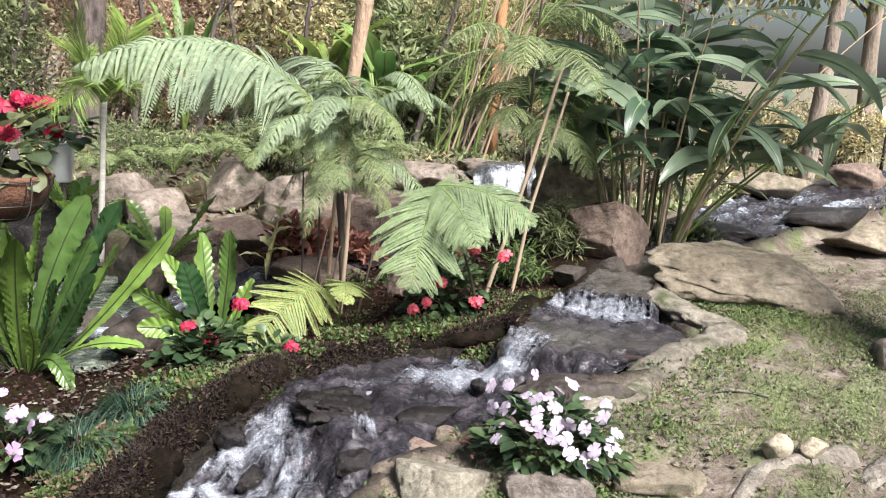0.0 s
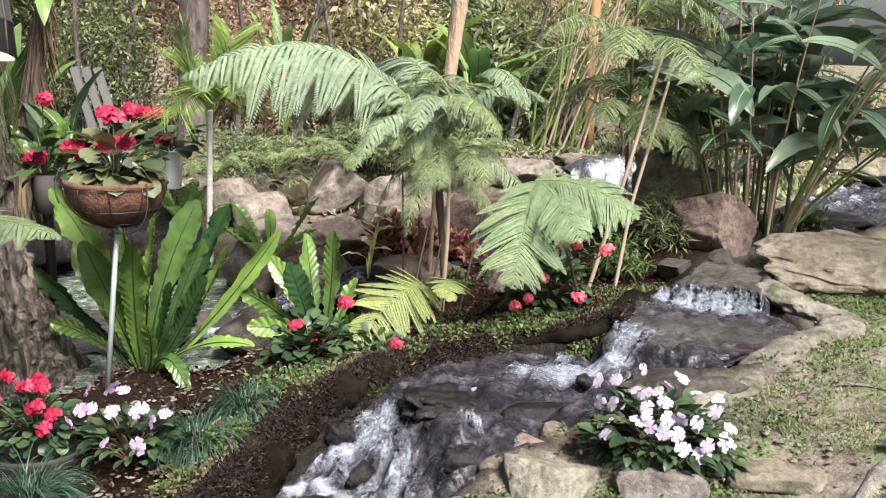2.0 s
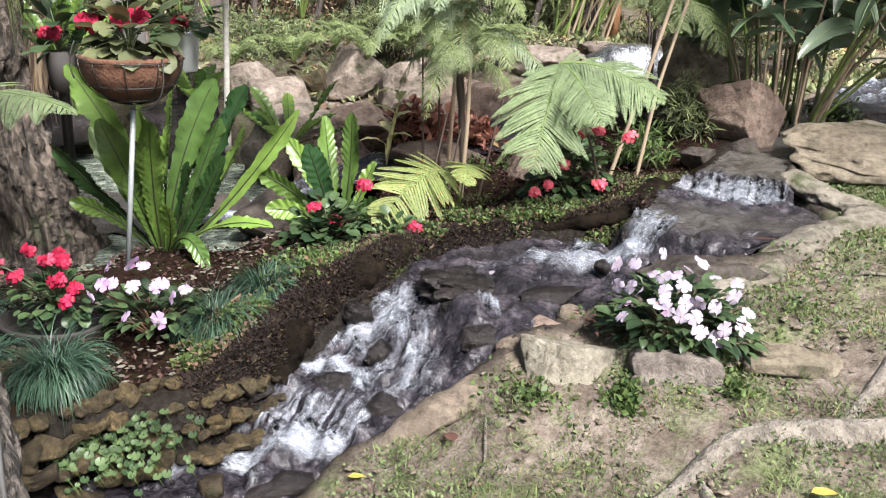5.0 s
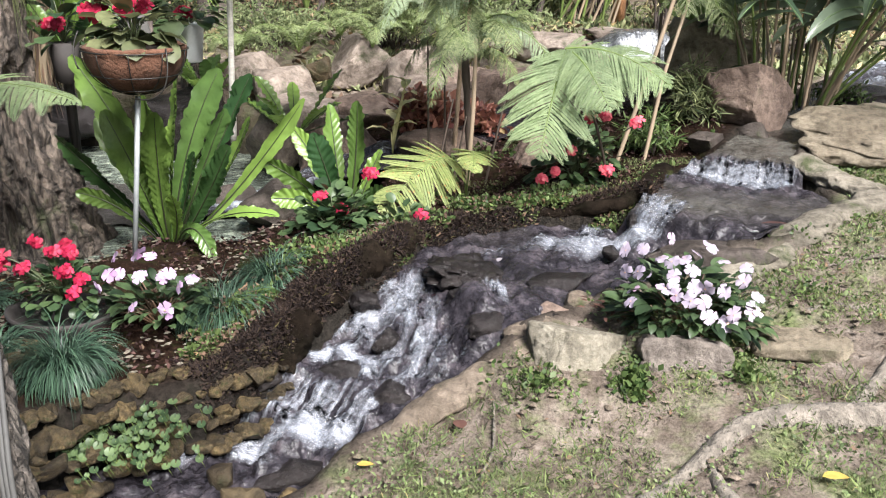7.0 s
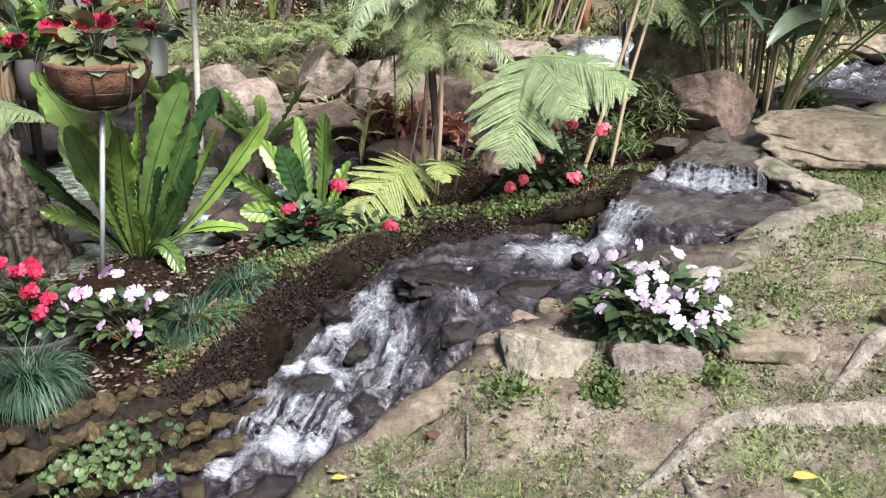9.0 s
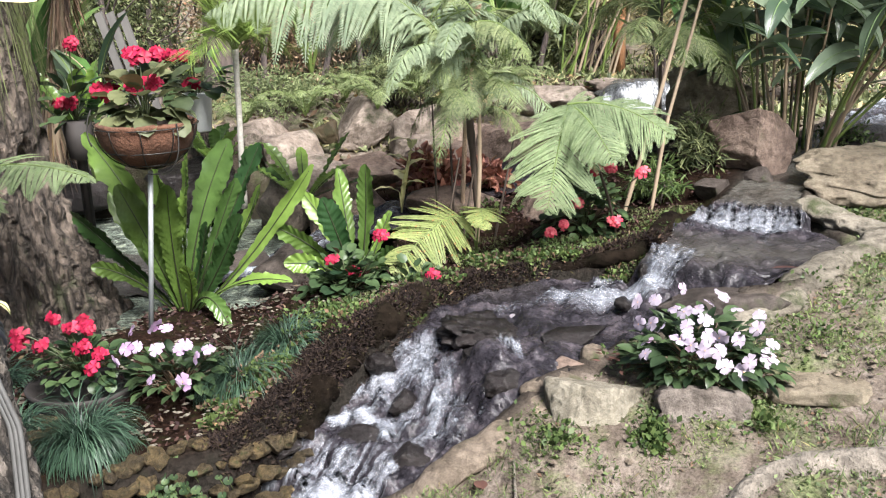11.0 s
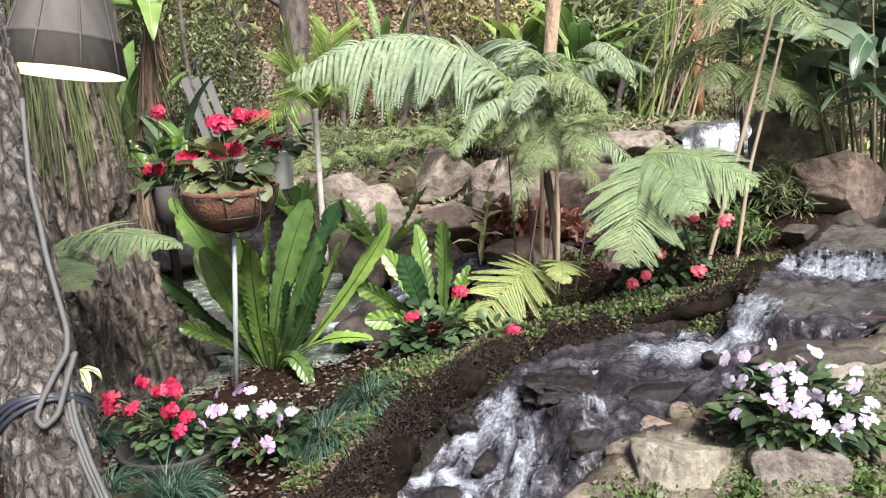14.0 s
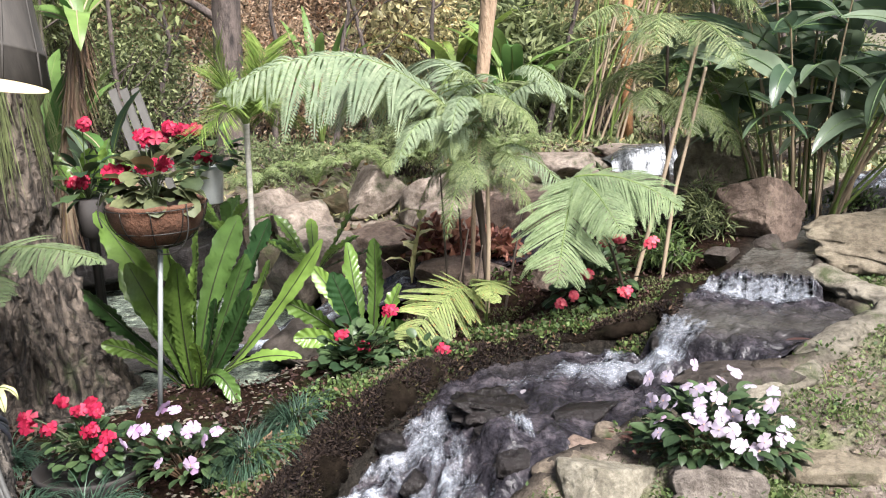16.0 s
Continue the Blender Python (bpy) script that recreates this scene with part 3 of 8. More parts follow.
def graded(a, b, step, lo, hi):
    """Even steps from a to b, then wider and wider out to lo and hi."""
    mid = list(np.arange(a, b, step))
    up, d = [b], step
    while up[-1] < hi:
        d *= 1.22
        up.append(up[-1] + d)
    dn, d = [a], step
    while dn[-1] > lo:
        d *= 1.22
        dn.append(dn[-1] - d)
    return np.array(dn[:0:-1] + mid + up)


def build_ground():
    xs, ys = graded(-3.6, 3.6, 0.035, -300, 300), graded(1.6, 8.2, 0.035, -120, 500)
    gx, gy = np.meshgrid(xs, ys)
    z, bed, wet = land(gx.ravel(), gy.ravel())
    near = np.exp(-((gx.ravel() / 9) ** 2 + ((gy.ravel() - 4) / 9) ** 2))
    rnd = np.array([noise.fractal(Vector((a * 1.7, b * 1.7, 0)), 1.0, 2.0, 5) + 0.35 * noise.noise(Vector((a * 13, b * 13, 3))) for a, b in zip(gx.ravel(), gy.ravel())])
    z = z + 0.03 * rnd * near * (1 - 0.4 * wet)
    k, n = len(xs), len(ys)
    g = Geo()
    i = (np.arange(n - 1)[:, None] * k + np.arange(k - 1)[None, :]).ravel()
    g.v, g.n = [np.stack([gx.ravel(), gy.ravel(), z], 1)], k * n
    g.f = np.stack([i, i + 1, i + k + 1, i + k], 1).tolist()
    g.m = [0] * len(g.f)
    ob = single("ground", g, GROUND, (0, 0, 0), "trodden earth with thin turf, moss and dark planting soil", "ground", kind="structure")
    for key, val in (("bed", bed), ("streambed", wet)):
        ob.data.attributes.new(key, "FLOAT", "POINT").data.foreach_set("value", val)
    return ob


build_ground()


# where the falling water turns white: runs of (x, y), and the breadth of each
FOAM = []
for run_, br_ in (([(-0.56, 3.88), (-0.62, 3.71), (-0.69, 3.68), (-0.59, 3.56), (-0.52, 3.5), (-0.5, 3.31), (-0.53, 3.2)], 0.05), ([(-0.69, 3.68), (-0.76, 3.59), (-0.82, 3.52), (-0.81, 3.38)], 0.045),
                  ([(-1.04, 3.37), (-0.91, 3.39), (-0.77, 3.32), (-0.66, 3.24)], 0.055), ([(-0.29, 3.65), (-0.25, 3.52), (-0.2, 3.58)], 0.03), ([(0.38, 4.34), (0.23, 4.16), (0.07, 4.27), (-0.07, 4.3)], 0.12), ([(0.78, 4.93), (1.0, 4.86), (1.22, 4.77)], 0.035),
                  ([(-1.2, 3.1), (-1.09, 3.12), (-0.93, 3.05), (-0.75, 3.0)], 0.06), ([(-0.76, 3.72), (-0.86, 3.61), (-0.93, 3.47)], 0.04)):
    for k_ in np.linspace(0, len(run_) - 1, 6 * len(run_)):
        FOAM.append((float(np.interp(k_, range(len(run_)), [q[0] for q in run_])), float(np.interp(k_, range(len(run_)), [q[1] for q in run_])), br_))

FOAM = np.array(FOAM)


def strip_water(name, line, mat_, label, across=56, rough=1.0, lift=0.0):
    """A ribbon of water between two banks: rows of bank, bank, level, turbulence."""
    rows = len(line)
    u = np.linspace(-0.06, 1.06, across)
    g = Geo()
    v = np.zeros((rows, across, 3))
    v[:, :, 0] = line[:, 0:1] * (1 - u) + line[:, 2:3] * u
    v[:, :, 1] = line[:, 1:2] * (1 - u) + line[:, 3:4] * u
    mid = v[:, across // 2, :2]
    run = np.concatenate([[0], np.cumsum(np.sqrt((np.diff(mid, axis=0) ** 2).sum(1) + np.diff(line[:, 4]) ** 2))])
    slope = np.abs(np.gradient(line[:, 4])) / (np.gradient(run) + 1e-6)
    turb = line[:, 5]
    foam = np.zeros((rows, across))
    white = np.exp(-(((v[:, :, None, 0] - FOAM[:, 0]) ** 2 + (v[:, :, None, 1] - FOAM[:, 1]) ** 2) / FOAM[:, 2] ** 2).min(2))
    for i in range(rows):
        for j in range(across):
            x, y = v[i, j, :2]
            n1 = noise.fractal(Vector((x * 8, y * 8, 2)), 1.0, 2.0, 4)
            n2 = noise.noise(Vector((u[j] * 4.5, run[i] * 1.3, 7)))
            n3 = noise.ridged_multi_fractal(Vector((u[j] * 9 + n1 * 0.6, run[i] * 7, 3)), 1.0, 2.2, 4, 1.0, 2.0) - 1.0
            t = turb[i]
            v[i, j, 2] = line[i, 4] + lift + rough * t * (0.045 * n1 + 0.035 * n2 + 0.018 * n3) + 0.009 * noise.fractal(Vector((x * 20, y * 20, 5)), 1.0, 2.0, 3)
            if name == "waterfall":
                v[i, j, 2] -= 0.09 * abs(2 * u[j] - 1) ** 3
            hump = math.exp(-((x + 0.28) / 0.2) ** 2 - ((y - 3.52) / 0.15) ** 2)
            v[i, j, 2] += 0.07 * hump * (1 + 0.6 * n1)
            t *= 1 - 0.85 * hump
            if name == "stream" and y < 4.45:
                d0 = noise.voronoi(Vector((x * 6.5 + 0.5 * n1, y * 6.5, 1.5)))[0]
                d1 = noise.voronoi(Vector((x * 15, y * 15, 4.5)))[0]
                v[i, j, 2] += min(1.0, (4.45 - y) * 6) * (0.3 + 0.7 * t) * (0.085 * (0.42 - d0[0]) + 0.03 * (0.45 - d1[0]))
            foam[i, j] = 0.34 * white[i, j] * (0.6 + 1.1 * n1 + 0.4 * n3) + (0.3 if name == "stream" and y < 5.3 else 1.0) * min(1, 0.5 * t * t + 0.35 * min(1.0, slope[i])) * (0.6 + 0.9 * n2) + 0.3 * t * max(0, n1) + 0.12 * t * n3
    f = [(i * across + j, i * across + j + 1, (i + 1) * across + j + 1, (i + 1) * across + j) for i in range(rows - 1) for j in range(across - 1)]
    g.add(v.reshape(-1, 3), f)
    ob = single(name, g, mat_, (0, 0, 0), label, "water", kind="structure")
    ob.data.attributes.new("foam", "FLOAT", "POINT").data.foreach_set("value", np.clip(foam, 0, 1.4).ravel())
    calm = np.clip(1.15 - 1.6 * turb[:, None] - foam, 0, 1) * np.clip((v[:, :, 1] - 4.2) * 5, 0, 1)
    ob.data.attributes.new("calm", "FLOAT", "POINT").data.foreach_set("value", calm.ravel())
    uv = ob.data.uv_layers.new(name="flow")
    width = np.hypot(line[:, 0] - line[:, 2], line[:, 1] - line[:, 3])
    co = np.stack([(u[None, :] * np.ones((rows, 1))), run[:, None] * np.ones((1, across))], 2).reshape(-1, 2)
    ids = np.zeros(len(ob.data.loops), int)
    ob.data.loops.foreach_get("vertex_index", ids)
    uv.data.foreach_set("uv", co[ids].ravel())
    return ob


STREAM_OB = strip_water("stream", LINE, WATER, "dark shallow stream running over rocks in white cascades")
OVER = BVHTree.FromObject(STREAM_OB, bpy.context.evaluated_depsgraph_get())


def on_stream(x, y, up=0.0):
    hit = OVER.ray_cast(Vector((x, y, 2.0)), Vector((0, 0, -1)))[0]
    return (hit.z if hit else -0.6) + up


def white_water(runs, name, label, seed):
    """Sheets and threads of aerated water that lie on the stream: runs of plan points, breadth, thickness, number of threads."""
    rng = np.random.RandomState(seed)
    g = Geo()
    thick, uvs = [], []
    for pts, broad, dense, threads in runs:
        pts = np.array(pts, float)
        k = max(8, int(np.hypot(*np.diff(pts, axis=0).T).sum() / 0.012))
        q = np.stack([np.interp(np.linspace(0, len(pts) - 1, k), range(len(pts)), pts[:, c]) for c in range(2)], 1)
        for _ in range(3):
            q[1:-1] = (q[:-2] + 2 * q[1:-1] + q[2:]) / 4
        t = unit(np.gradient(q, axis=0))
        nx = np.stack([-t[:, 1], t[:, 0]], 1)
        sheets = [(0.0, broad * 1.7, 9, dense, 0.006), (rng.uniform(-0.5, 0.5) * broad, broad * 1.2, 9, dense * 0.7, 0.014)] + [(rng.uniform(-0.8, 0.8) * broad, rng.uniform(0.003, 0.008), 3, dense * 0.6 + 0.12, rng.uniform(0.010, 0.022)) for _ in range(threads)]
        for off, half, n, th, up in sheets:
            a, b = (0, k) if n == 9 else sorted(rng.choice(np.arange(0, k + 1), 2, False)) if k > 8 else (0, k)
            if b - a < 4:
                a, b = 0, k
            o = rng.uniform(0, 90)
            rows = b - a
            v = np.zeros((rows, n, 3))
            for i in range(rows):
                way = q[a + i] + nx[a + i] * (off + 0.35 * broad * noise.noise(Vector((i * 0.07, o, 0))))
                for j in range(n):
                    u = j / (n - 1) * 2 - 1
                    p = way + nx[a + i] * u * half * (1 + 0.5 * noise.noise(Vector((i * 0.2, j * 0.7, o))))
                    v[i, j] = (*p, on_stream(p[0], p[1], up + 0.6 * half * (1 - u * u) * (0.12 if n == 9 else 0.9) + 0.008 * noise.noise(Vector((p[0] * 40, p[1] * 40, o)))))
                    end = min(1.0, (i + 1) / 5, (rows - i) / 6)
                    thick.append(th * end * ((1 - abs(u) ** 2.0) if n == 9 else 1.0))
                    uvs.append((u * half * 2 + o, i * 0.012 * 1.2 + o))
            g.add(v.reshape(-1, 3), [(i * n + j, i * n + j + 1, (i + 1) * n + j + 1, (i + 1) * n + j) for i in range(rows - 1) for j in range(n - 1)])
    ob = single(name, g, FOAM_WHITE, (0, 0, 0), label, "water", kind="stuff")
    ob.data.attributes.new("thick", "FLOAT", "POINT").data.foreach_set("value", thick)
    lay = ob.data.uv_layers.new(name="flow")
    idx = np.zeros(len(ob.data.loops), int)
    ob.data.loops.foreach_get("vertex_index", idx)
    lay.data.foreach_set("uv", np.array(uvs)[idx].ravel())


def across_fall(a0, a1, b0, b1, n, broad, dense, seed):
    """Separate strings of water from the lip a0-a1 down to the foot b0-b1."""
    rng = np.random.RandomState(seed)
    out = []
    for i in range(n):
        s = (i + rng.uniform(0.1, 0.9)) / n
        a, b = np.array(a0) * (1 - s) + np.array(a1) * s, np.array(b0) * (1 - s) + np.array(b1) * s
        out.append(([a, a * 0.5 + b * 0.5 + rng.normal(0, 0.006, 2), b], broad * rng.uniform(0.6, 1.5), dense * rng.uniform(0.7, 1.2), 1))
    return out


CASCADE = [([(-0.59, 3.87), (-0.62, 3.74), (-0.67, 3.69), (-0.71, 3.59), (-0.80, 3.56), (-0.86, 3.52)], 0.05, 0.62, 9), ([(-0.61, 3.78), (-0.60, 3.63), (-0.58, 3.47), (-0.65, 3.36), (-0.72, 3.28)], 0.035, 0.52, 7),
           ([(-0.55, 3.70), (-0.49, 3.53), (-0.49, 3.35), (-0.53, 3.26), (-0.63, 3.16)], 0.035, 0.46, 7), ([(-0.62, 3.74), (-0.73, 3.78), (-0.85, 3.76), (-0.92, 3.66), (-0.90, 3.48)], 0.028, 0.5, 6),
           ([(-1.01, 3.39), (-0.90, 3.41), (-0.79, 3.37), (-0.67, 3.25)], 0.035, 0.85, 9), ([(-0.80, 3.56), (-0.74, 3.47), (-0.66, 3.36)], 0.03, 0.4, 4), ([(-0.42, 3.45), (-0.42, 3.33), (-0.5, 3.2)], 0.03, 0.36, 4)]
CASCADE += across_fall((-0.29, 3.76), (-0.19, 3.70), (-0.27, 3.54), (-0.16, 3.50), 5, 0.010, 0.7, 1)
white_water(CASCADE, "white_cascade", "white threads of water falling between dark rocks", 31)
LOWER = across_fall((-1.14, 3.37), (-0.60, 3.13), (-1.25, 3.10), (-0.70, 2.97), 17, 0.014, 0.55, 2)
LOWER += [([(-0.68, 2.95), (-0.83, 2.98), (-0.98, 3.0), (-1.07, 2.93), (-1.18, 2.92)], 0.05, 0.85, 12), ([(-1.10, 2.95), (-1.20, 2.93), (-1.30, 2.88), (-1.41, 2.82), (-1.48, 2.74)], 0.04, 0.62, 8), ([(-0.75, 2.98), (-0.9, 3.03), (-1.05, 3.04)], 0.03, 0.6, 5)]
white_water(LOWER, "white_cascade", "white foam at the foot of the cascade", 32)
RAPIDS = [([(0.57, 4.41), (0.45, 4.33), (0.31, 4.26), (0.17, 4.21), (0.03, 4.27), (-0.08, 4.30)], 0.07, 0.62, 14), ([(0.38, 4.50), (0.21, 4.48), (0.14, 4.33)], 0.05, 0.5, 7), ([(0.1, 4.24), (-0.1, 4.2), (-0.24, 4.14), (-0.36, 4.06)], 0.05, 0.28, 6)]
RAPIDS += across_fall((0.48, 4.62), (0.72, 4.44), (0.42, 4.42), (0.58, 4.28), 9, 0.014, 0.55, 3)
white_water(RAPIDS, "white_rapids", "white rapids below the pool lip", 33)
WEIR = across_fall((0.80, 5.02), (1.26, 4.83), (0.76, 4.92), (1.24, 4.74), 20, 0.011, 0.5, 4)
WEIR += [([(1.22, 4.74), (1.01, 4.85), (0.78, 4.90), (0.64, 4.98)], 0.035, 0.72, 10), ([(1.0, 4.78), (0.8, 4.83), (0.64, 4.88)], 0.03, 0.34, 4)]
white_water(WEIR, "white_weir", "low white weir at the head of the pool", 34)


# water falling over the ledge at the back, the runnel behind the flower bed, and the pond
BACKFALL = np.array([[0.30, 8.12, 1.05, 8.12, 0.575, 0.3], [0.34, 8.0, 1.0, 8.0, 0.575, 0.4], [0.37, 7.9, 0.99, 7.88, 0.57, 0.8], [0.38, 7.84, 0.99, 7.82, 0.53, 1.0],
                     [0.38, 7.8, 1.0, 7.78, 0.44, 1.0], [0.38, 7.77, 1.0, 7.75, 0.33, 1.0], [0.36, 7.7, 1.0, 7.66, 0.26, 1.0]])
s_ = np.linspace(0, 6, 43)
strip_water("waterfall", np.stack([np.interp(s_, range(7), BACKFALL[:, c]) for c in range(6)], 1), FALL, "white sheet of water falling over a low rock ledge", 26, 0.5)
RUNNEL = np.array([[0.3, 7.75, 0.9, 7.3, 0.24, 0.5], [-0.5, 6.7, 0.0, 6.3, 0.1, 0.6], [-1.15, 6.15, -0.85, 5.75, -0.08, 0.8], [-1.65, 5.75, -1.5, 5.4, -0.2, 1.0], [-1.95, 5.6, -1.85, 5.2, -0.33, 1.0], [-2.5, 5.6, -2.4, 4.9, -0.37, 0.6], [-3.2, 5.7, -3.1, 4.9, -0.372, 0.1]])
s_ = np.linspace(0, 6, 61)
strip_water("runnel", np.stack([np.interp(s_, range(7), RUNNEL[:, c]) for c in range(6)], 1), WATER, "small runnel splashing down behind the flower bed", 14, 0.9, 0.01)
pond = Geo()
rr = np.linspace(0, 1.08, 22)
th = np.linspace(0, 2 * np.pi, 61)[:-1]
pv = np.stack([-3.05 + 2.0 * rr[:, None] * np.cos(th), 5.45 + 1.5 * rr[:, None] * np.sin(th), np.full((22, 60), -0.375)], 2)
pv[:, :, 2] += 0.006 * np.array([[noise.noise(Vector((x * 3, y * 14, 0))) for x, y, _ in row] for row in pv])
pond.add(pv.reshape(-1, 3), [(i * 60 + j, (i + 1) * 60 + j, (i + 1) * 60 + (j + 1) % 60, i * 60 + (j + 1) % 60) for i in range(21) for j in range(60)])
pond_ob = single("pond", pond, POND, (0, 0, 0), "still grey-green pond water with fine ripples", "water", kind="structure")
uvl = pond_ob.data.uv_layers.new(name="flow")
ids_ = np.zeros(len(pond_ob.data.loops), int)
pond_ob.data.loops.foreach_get("vertex_index", ids_)
uvl.data.foreach_set("uv", (pv.reshape(-1, 3)[ids_][:, [0, 1]] * np.array([0.5, 2.0])).ravel())


# ---- stones ----
def stone_geo(center, size, seed, cuts=9, rough=0.05, sub=4, turn=0.0, tilt=(0, 0), top=None, deep=(0.38, 0.74), box=0.0, taper=0.0):
    """A boulder: a ball cut by planes into faces, then roughened. size is its full extent; top flattens the upper side."""
    rng = np.random.RandomState(seed)
    bm = bmesh.new()
    bmesh.ops.create_icosphere(bm, subdivisions=sub, radius=1.0)
    v = np.array([q.co[:] for q in bm.verts])
    f = [[q.index for q in face.verts] for face in bm.faces]
    bm.free()
    if box:
        v = v / (np.sum(np.abs(v) ** box, axis=1) ** (1 / box))[:, None]
        v[:, :2] *= (1 - taper * v[:, 2:3])
    for _ in range(cuts):
        n = unit(rng.normal(size=3))
        d = rng.uniform(*deep)
        over = np.maximum(0, v @ n - d)
        v -= over[:, None] * n * 0.96
    if top is not None:
        over = np.maximum(0, v[:, 2] - top)
        v[:, 2] -= over * 0.92
    o = Vector(rng.uniform(-50, 50, 3))
    for i in range(len(v)):
        q = Vector(v[i])
        n1 = noise.fractal(q * 2.2 + o, 1.0, 2.0, 5)
        dv = noise.voronoi(q * 2.1 + o)[0]
        v[i] *= 1 - (0.05 * math.exp(-((dv[1] - dv[0]) / 0.07) ** 2) if sub > 3 else 0)
        v[i] *= 1 + rough * (n1 + 0.5 * noise.ridged_multi_fractal(q * 1.5 + o, 1.0, 2.0, 4, 1.0, 2.0) - 0.4)
    lo, hi = v.min(0), v.max(0)
    v = (v - (lo + hi) / 2) / (hi - lo) * np.array(size)
    m = np.array(Euler((tilt[0], tilt[1], turn)).to_matrix())
    g = Geo()
    g.add(v @ m.T + np.array(center), f)
    return g


def stone(name, center, size, seed, mat_, label, turn=0.0, tilt=(0, 0), cuts=9, rough=0.05, sub=4, top=None, group="", category="rock", deep=(0.38, 0.74), box=0.0, taper=0.0):
    return single(name, stone_geo(center, size, seed, cuts, rough, sub, turn, tilt, top, deep, box, taper), mat_, center, label, category, group)


def bank_sweep(name, pts, radius, mat_, label, squash=0.8, rough=0.2, fine=0.07):
    """A lumpy edging of mortar and stone along the water."""
    pts = np.array(pts, float)
    k = len(pts)
    s = np.linspace(0, k - 1, (k - 1) * 26 + 1)
    p = np.stack([np.interp(s, range(k), pts[:, c]) for c in range(3)], 1)
    for _ in range(14):
        p[1:-1] = (p[:-2] + 2 * p[1:-1] + p[2:]) / 4
    r = np.interp(s, range(k), radius)
    r = r * (1 + 0.06 * np.sin(s * 3.1) + 0.05 * np.sin(s * 7.7 + 1))
    g = Geo()
    g.tube(p, r, 40, 0, rough, 6.0)
    v = g.v[0]
    cz = np.repeat(p[:, 2], 40)
    out = v - np.repeat(p, 40, 0)
    amp = np.array([noise.fractal(Vector(q) * 22, 0.9, 2.0, 5) for q in v]) * fine + np.array([noise.ridged_multi_fractal(Vector(q) * 5, 1.0, 2.0, 4, 1.0, 2.0) - 1 for q in v]) * 0.12
    v += out * amp[:, None]
    v[:, 2] = cz + (v[:, 2] - cz) * squash
    return single(name, g, mat_, tuple(p[0]), label, "stream edging")


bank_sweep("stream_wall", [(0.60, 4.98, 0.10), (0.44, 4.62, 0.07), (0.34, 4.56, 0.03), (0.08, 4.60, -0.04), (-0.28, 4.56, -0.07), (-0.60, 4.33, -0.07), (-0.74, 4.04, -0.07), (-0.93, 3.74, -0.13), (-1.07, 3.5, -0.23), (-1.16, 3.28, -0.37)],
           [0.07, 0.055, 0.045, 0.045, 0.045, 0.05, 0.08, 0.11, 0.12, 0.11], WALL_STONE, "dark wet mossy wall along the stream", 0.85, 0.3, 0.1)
WALL = np.array([(0.44, 4.62, 0.07), (0.08, 4.60, -0.04), (-0.28, 4.56, -0.07), (-0.60, 4.33, -0.07), (-0.74, 4.04, -0.07), (-0.93, 3.74, -0.13), (-1.07, 3.5, -0.22), (-1.16, 3.28, -0.35)])
rng = np.random.RandomState(77)
s_ = rng.uniform(0, 7, 30000)
q_ = np.stack([np.interp(s_, range(8), WALL[:, c]) for c in range(3)], 1)
a_ = rng.uniform(-0.9, 3.8, 30000)
rad_ = np.interp(s_, range(8), [0.08, 0.055, 0.045, 0.05, 0.08, 0.11, 0.12, 0.11]) * 0.97
d_ = np.stack([np.cos(a_) * 0.75, -np.cos(a_) * 0.5, np.sin(a_)], 1)
b_ = q_ + d_ * rad_[:, None] * np.array((1, 1, 0.85))
t_ = b_ + (d_ * 0.6 + rng.normal(0, 0.6, (30000, 3)) + np.array((0, 0, -0.3))) * 0.02
g = Geo()
g.blades(b_, t_, unit(rng.normal(size=(30000, 3))) * 0.0035)
# the same growth over the crown of the wall and down to the water
k_ = 56000
near_ = np.where((LINE[:, 1] < 4.75) & (LINE[:, 1] > 2.95) & (LINE[:, 0] < 0.6))[0]
i_ = rng.choice(near_, k_)
out_ = unit(LINE[i_, 0:2] - LINE[i_, 2:4])
xy_ = LINE[i_, 0:2] + out_ * (-0.04 + rng.uniform(0, 1, (k_, 1)) * (0.04 + np.interp(LINE[i_, 1:2], [3.3, 4.1], [0.16, 0.05]))) + rng.normal(0, 0.012, (k_, 2))
dense_ = np.stack([np.interp(np.linspace(0, 7, 120), range(8), WALL[:, c]) for c in range(3)], 1)
r_ = np.interp(np.linspace(0, 7, 120), range(8), [0.08, 0.055, 0.045, 0.05, 0.08, 0.11, 0.12, 0.11])
d2_ = (xy_[:, None, 0] - dense_[:, 0]) ** 2 + (xy_[:, None, 1] - dense_[:, 1]) ** 2
n_ = d2_.argmin(1)
d2_ = d2_.min(1)
z_ = np.maximum(np.where(d2_ < r_[n_] ** 2, dense_[n_, 2] + 0.85 * np.sqrt(np.maximum(r_[n_] ** 2 - d2_, 0)), -9), land(xy_[:, 0], xy_[:, 1])[0])
b_ = np.c_[xy_, z_]
thin_ = np.array([noise.noise(Vector(q) * 7) for q in b_[:, :3]]) > -0.6
b_ = b_[thin_]
g.blades(b_, b_ + np.stack([rng.normal(0, 0.5, len(b_)), rng.normal(-0.2, 0.5, len(b_)), rng.uniform(-0.1, 1.0, len(b_))], 1) * 0.027, unit(rng.normal(size=(len(b_), 3))) * 0.0048)
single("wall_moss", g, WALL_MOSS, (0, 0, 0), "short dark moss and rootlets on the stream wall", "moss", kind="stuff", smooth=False)
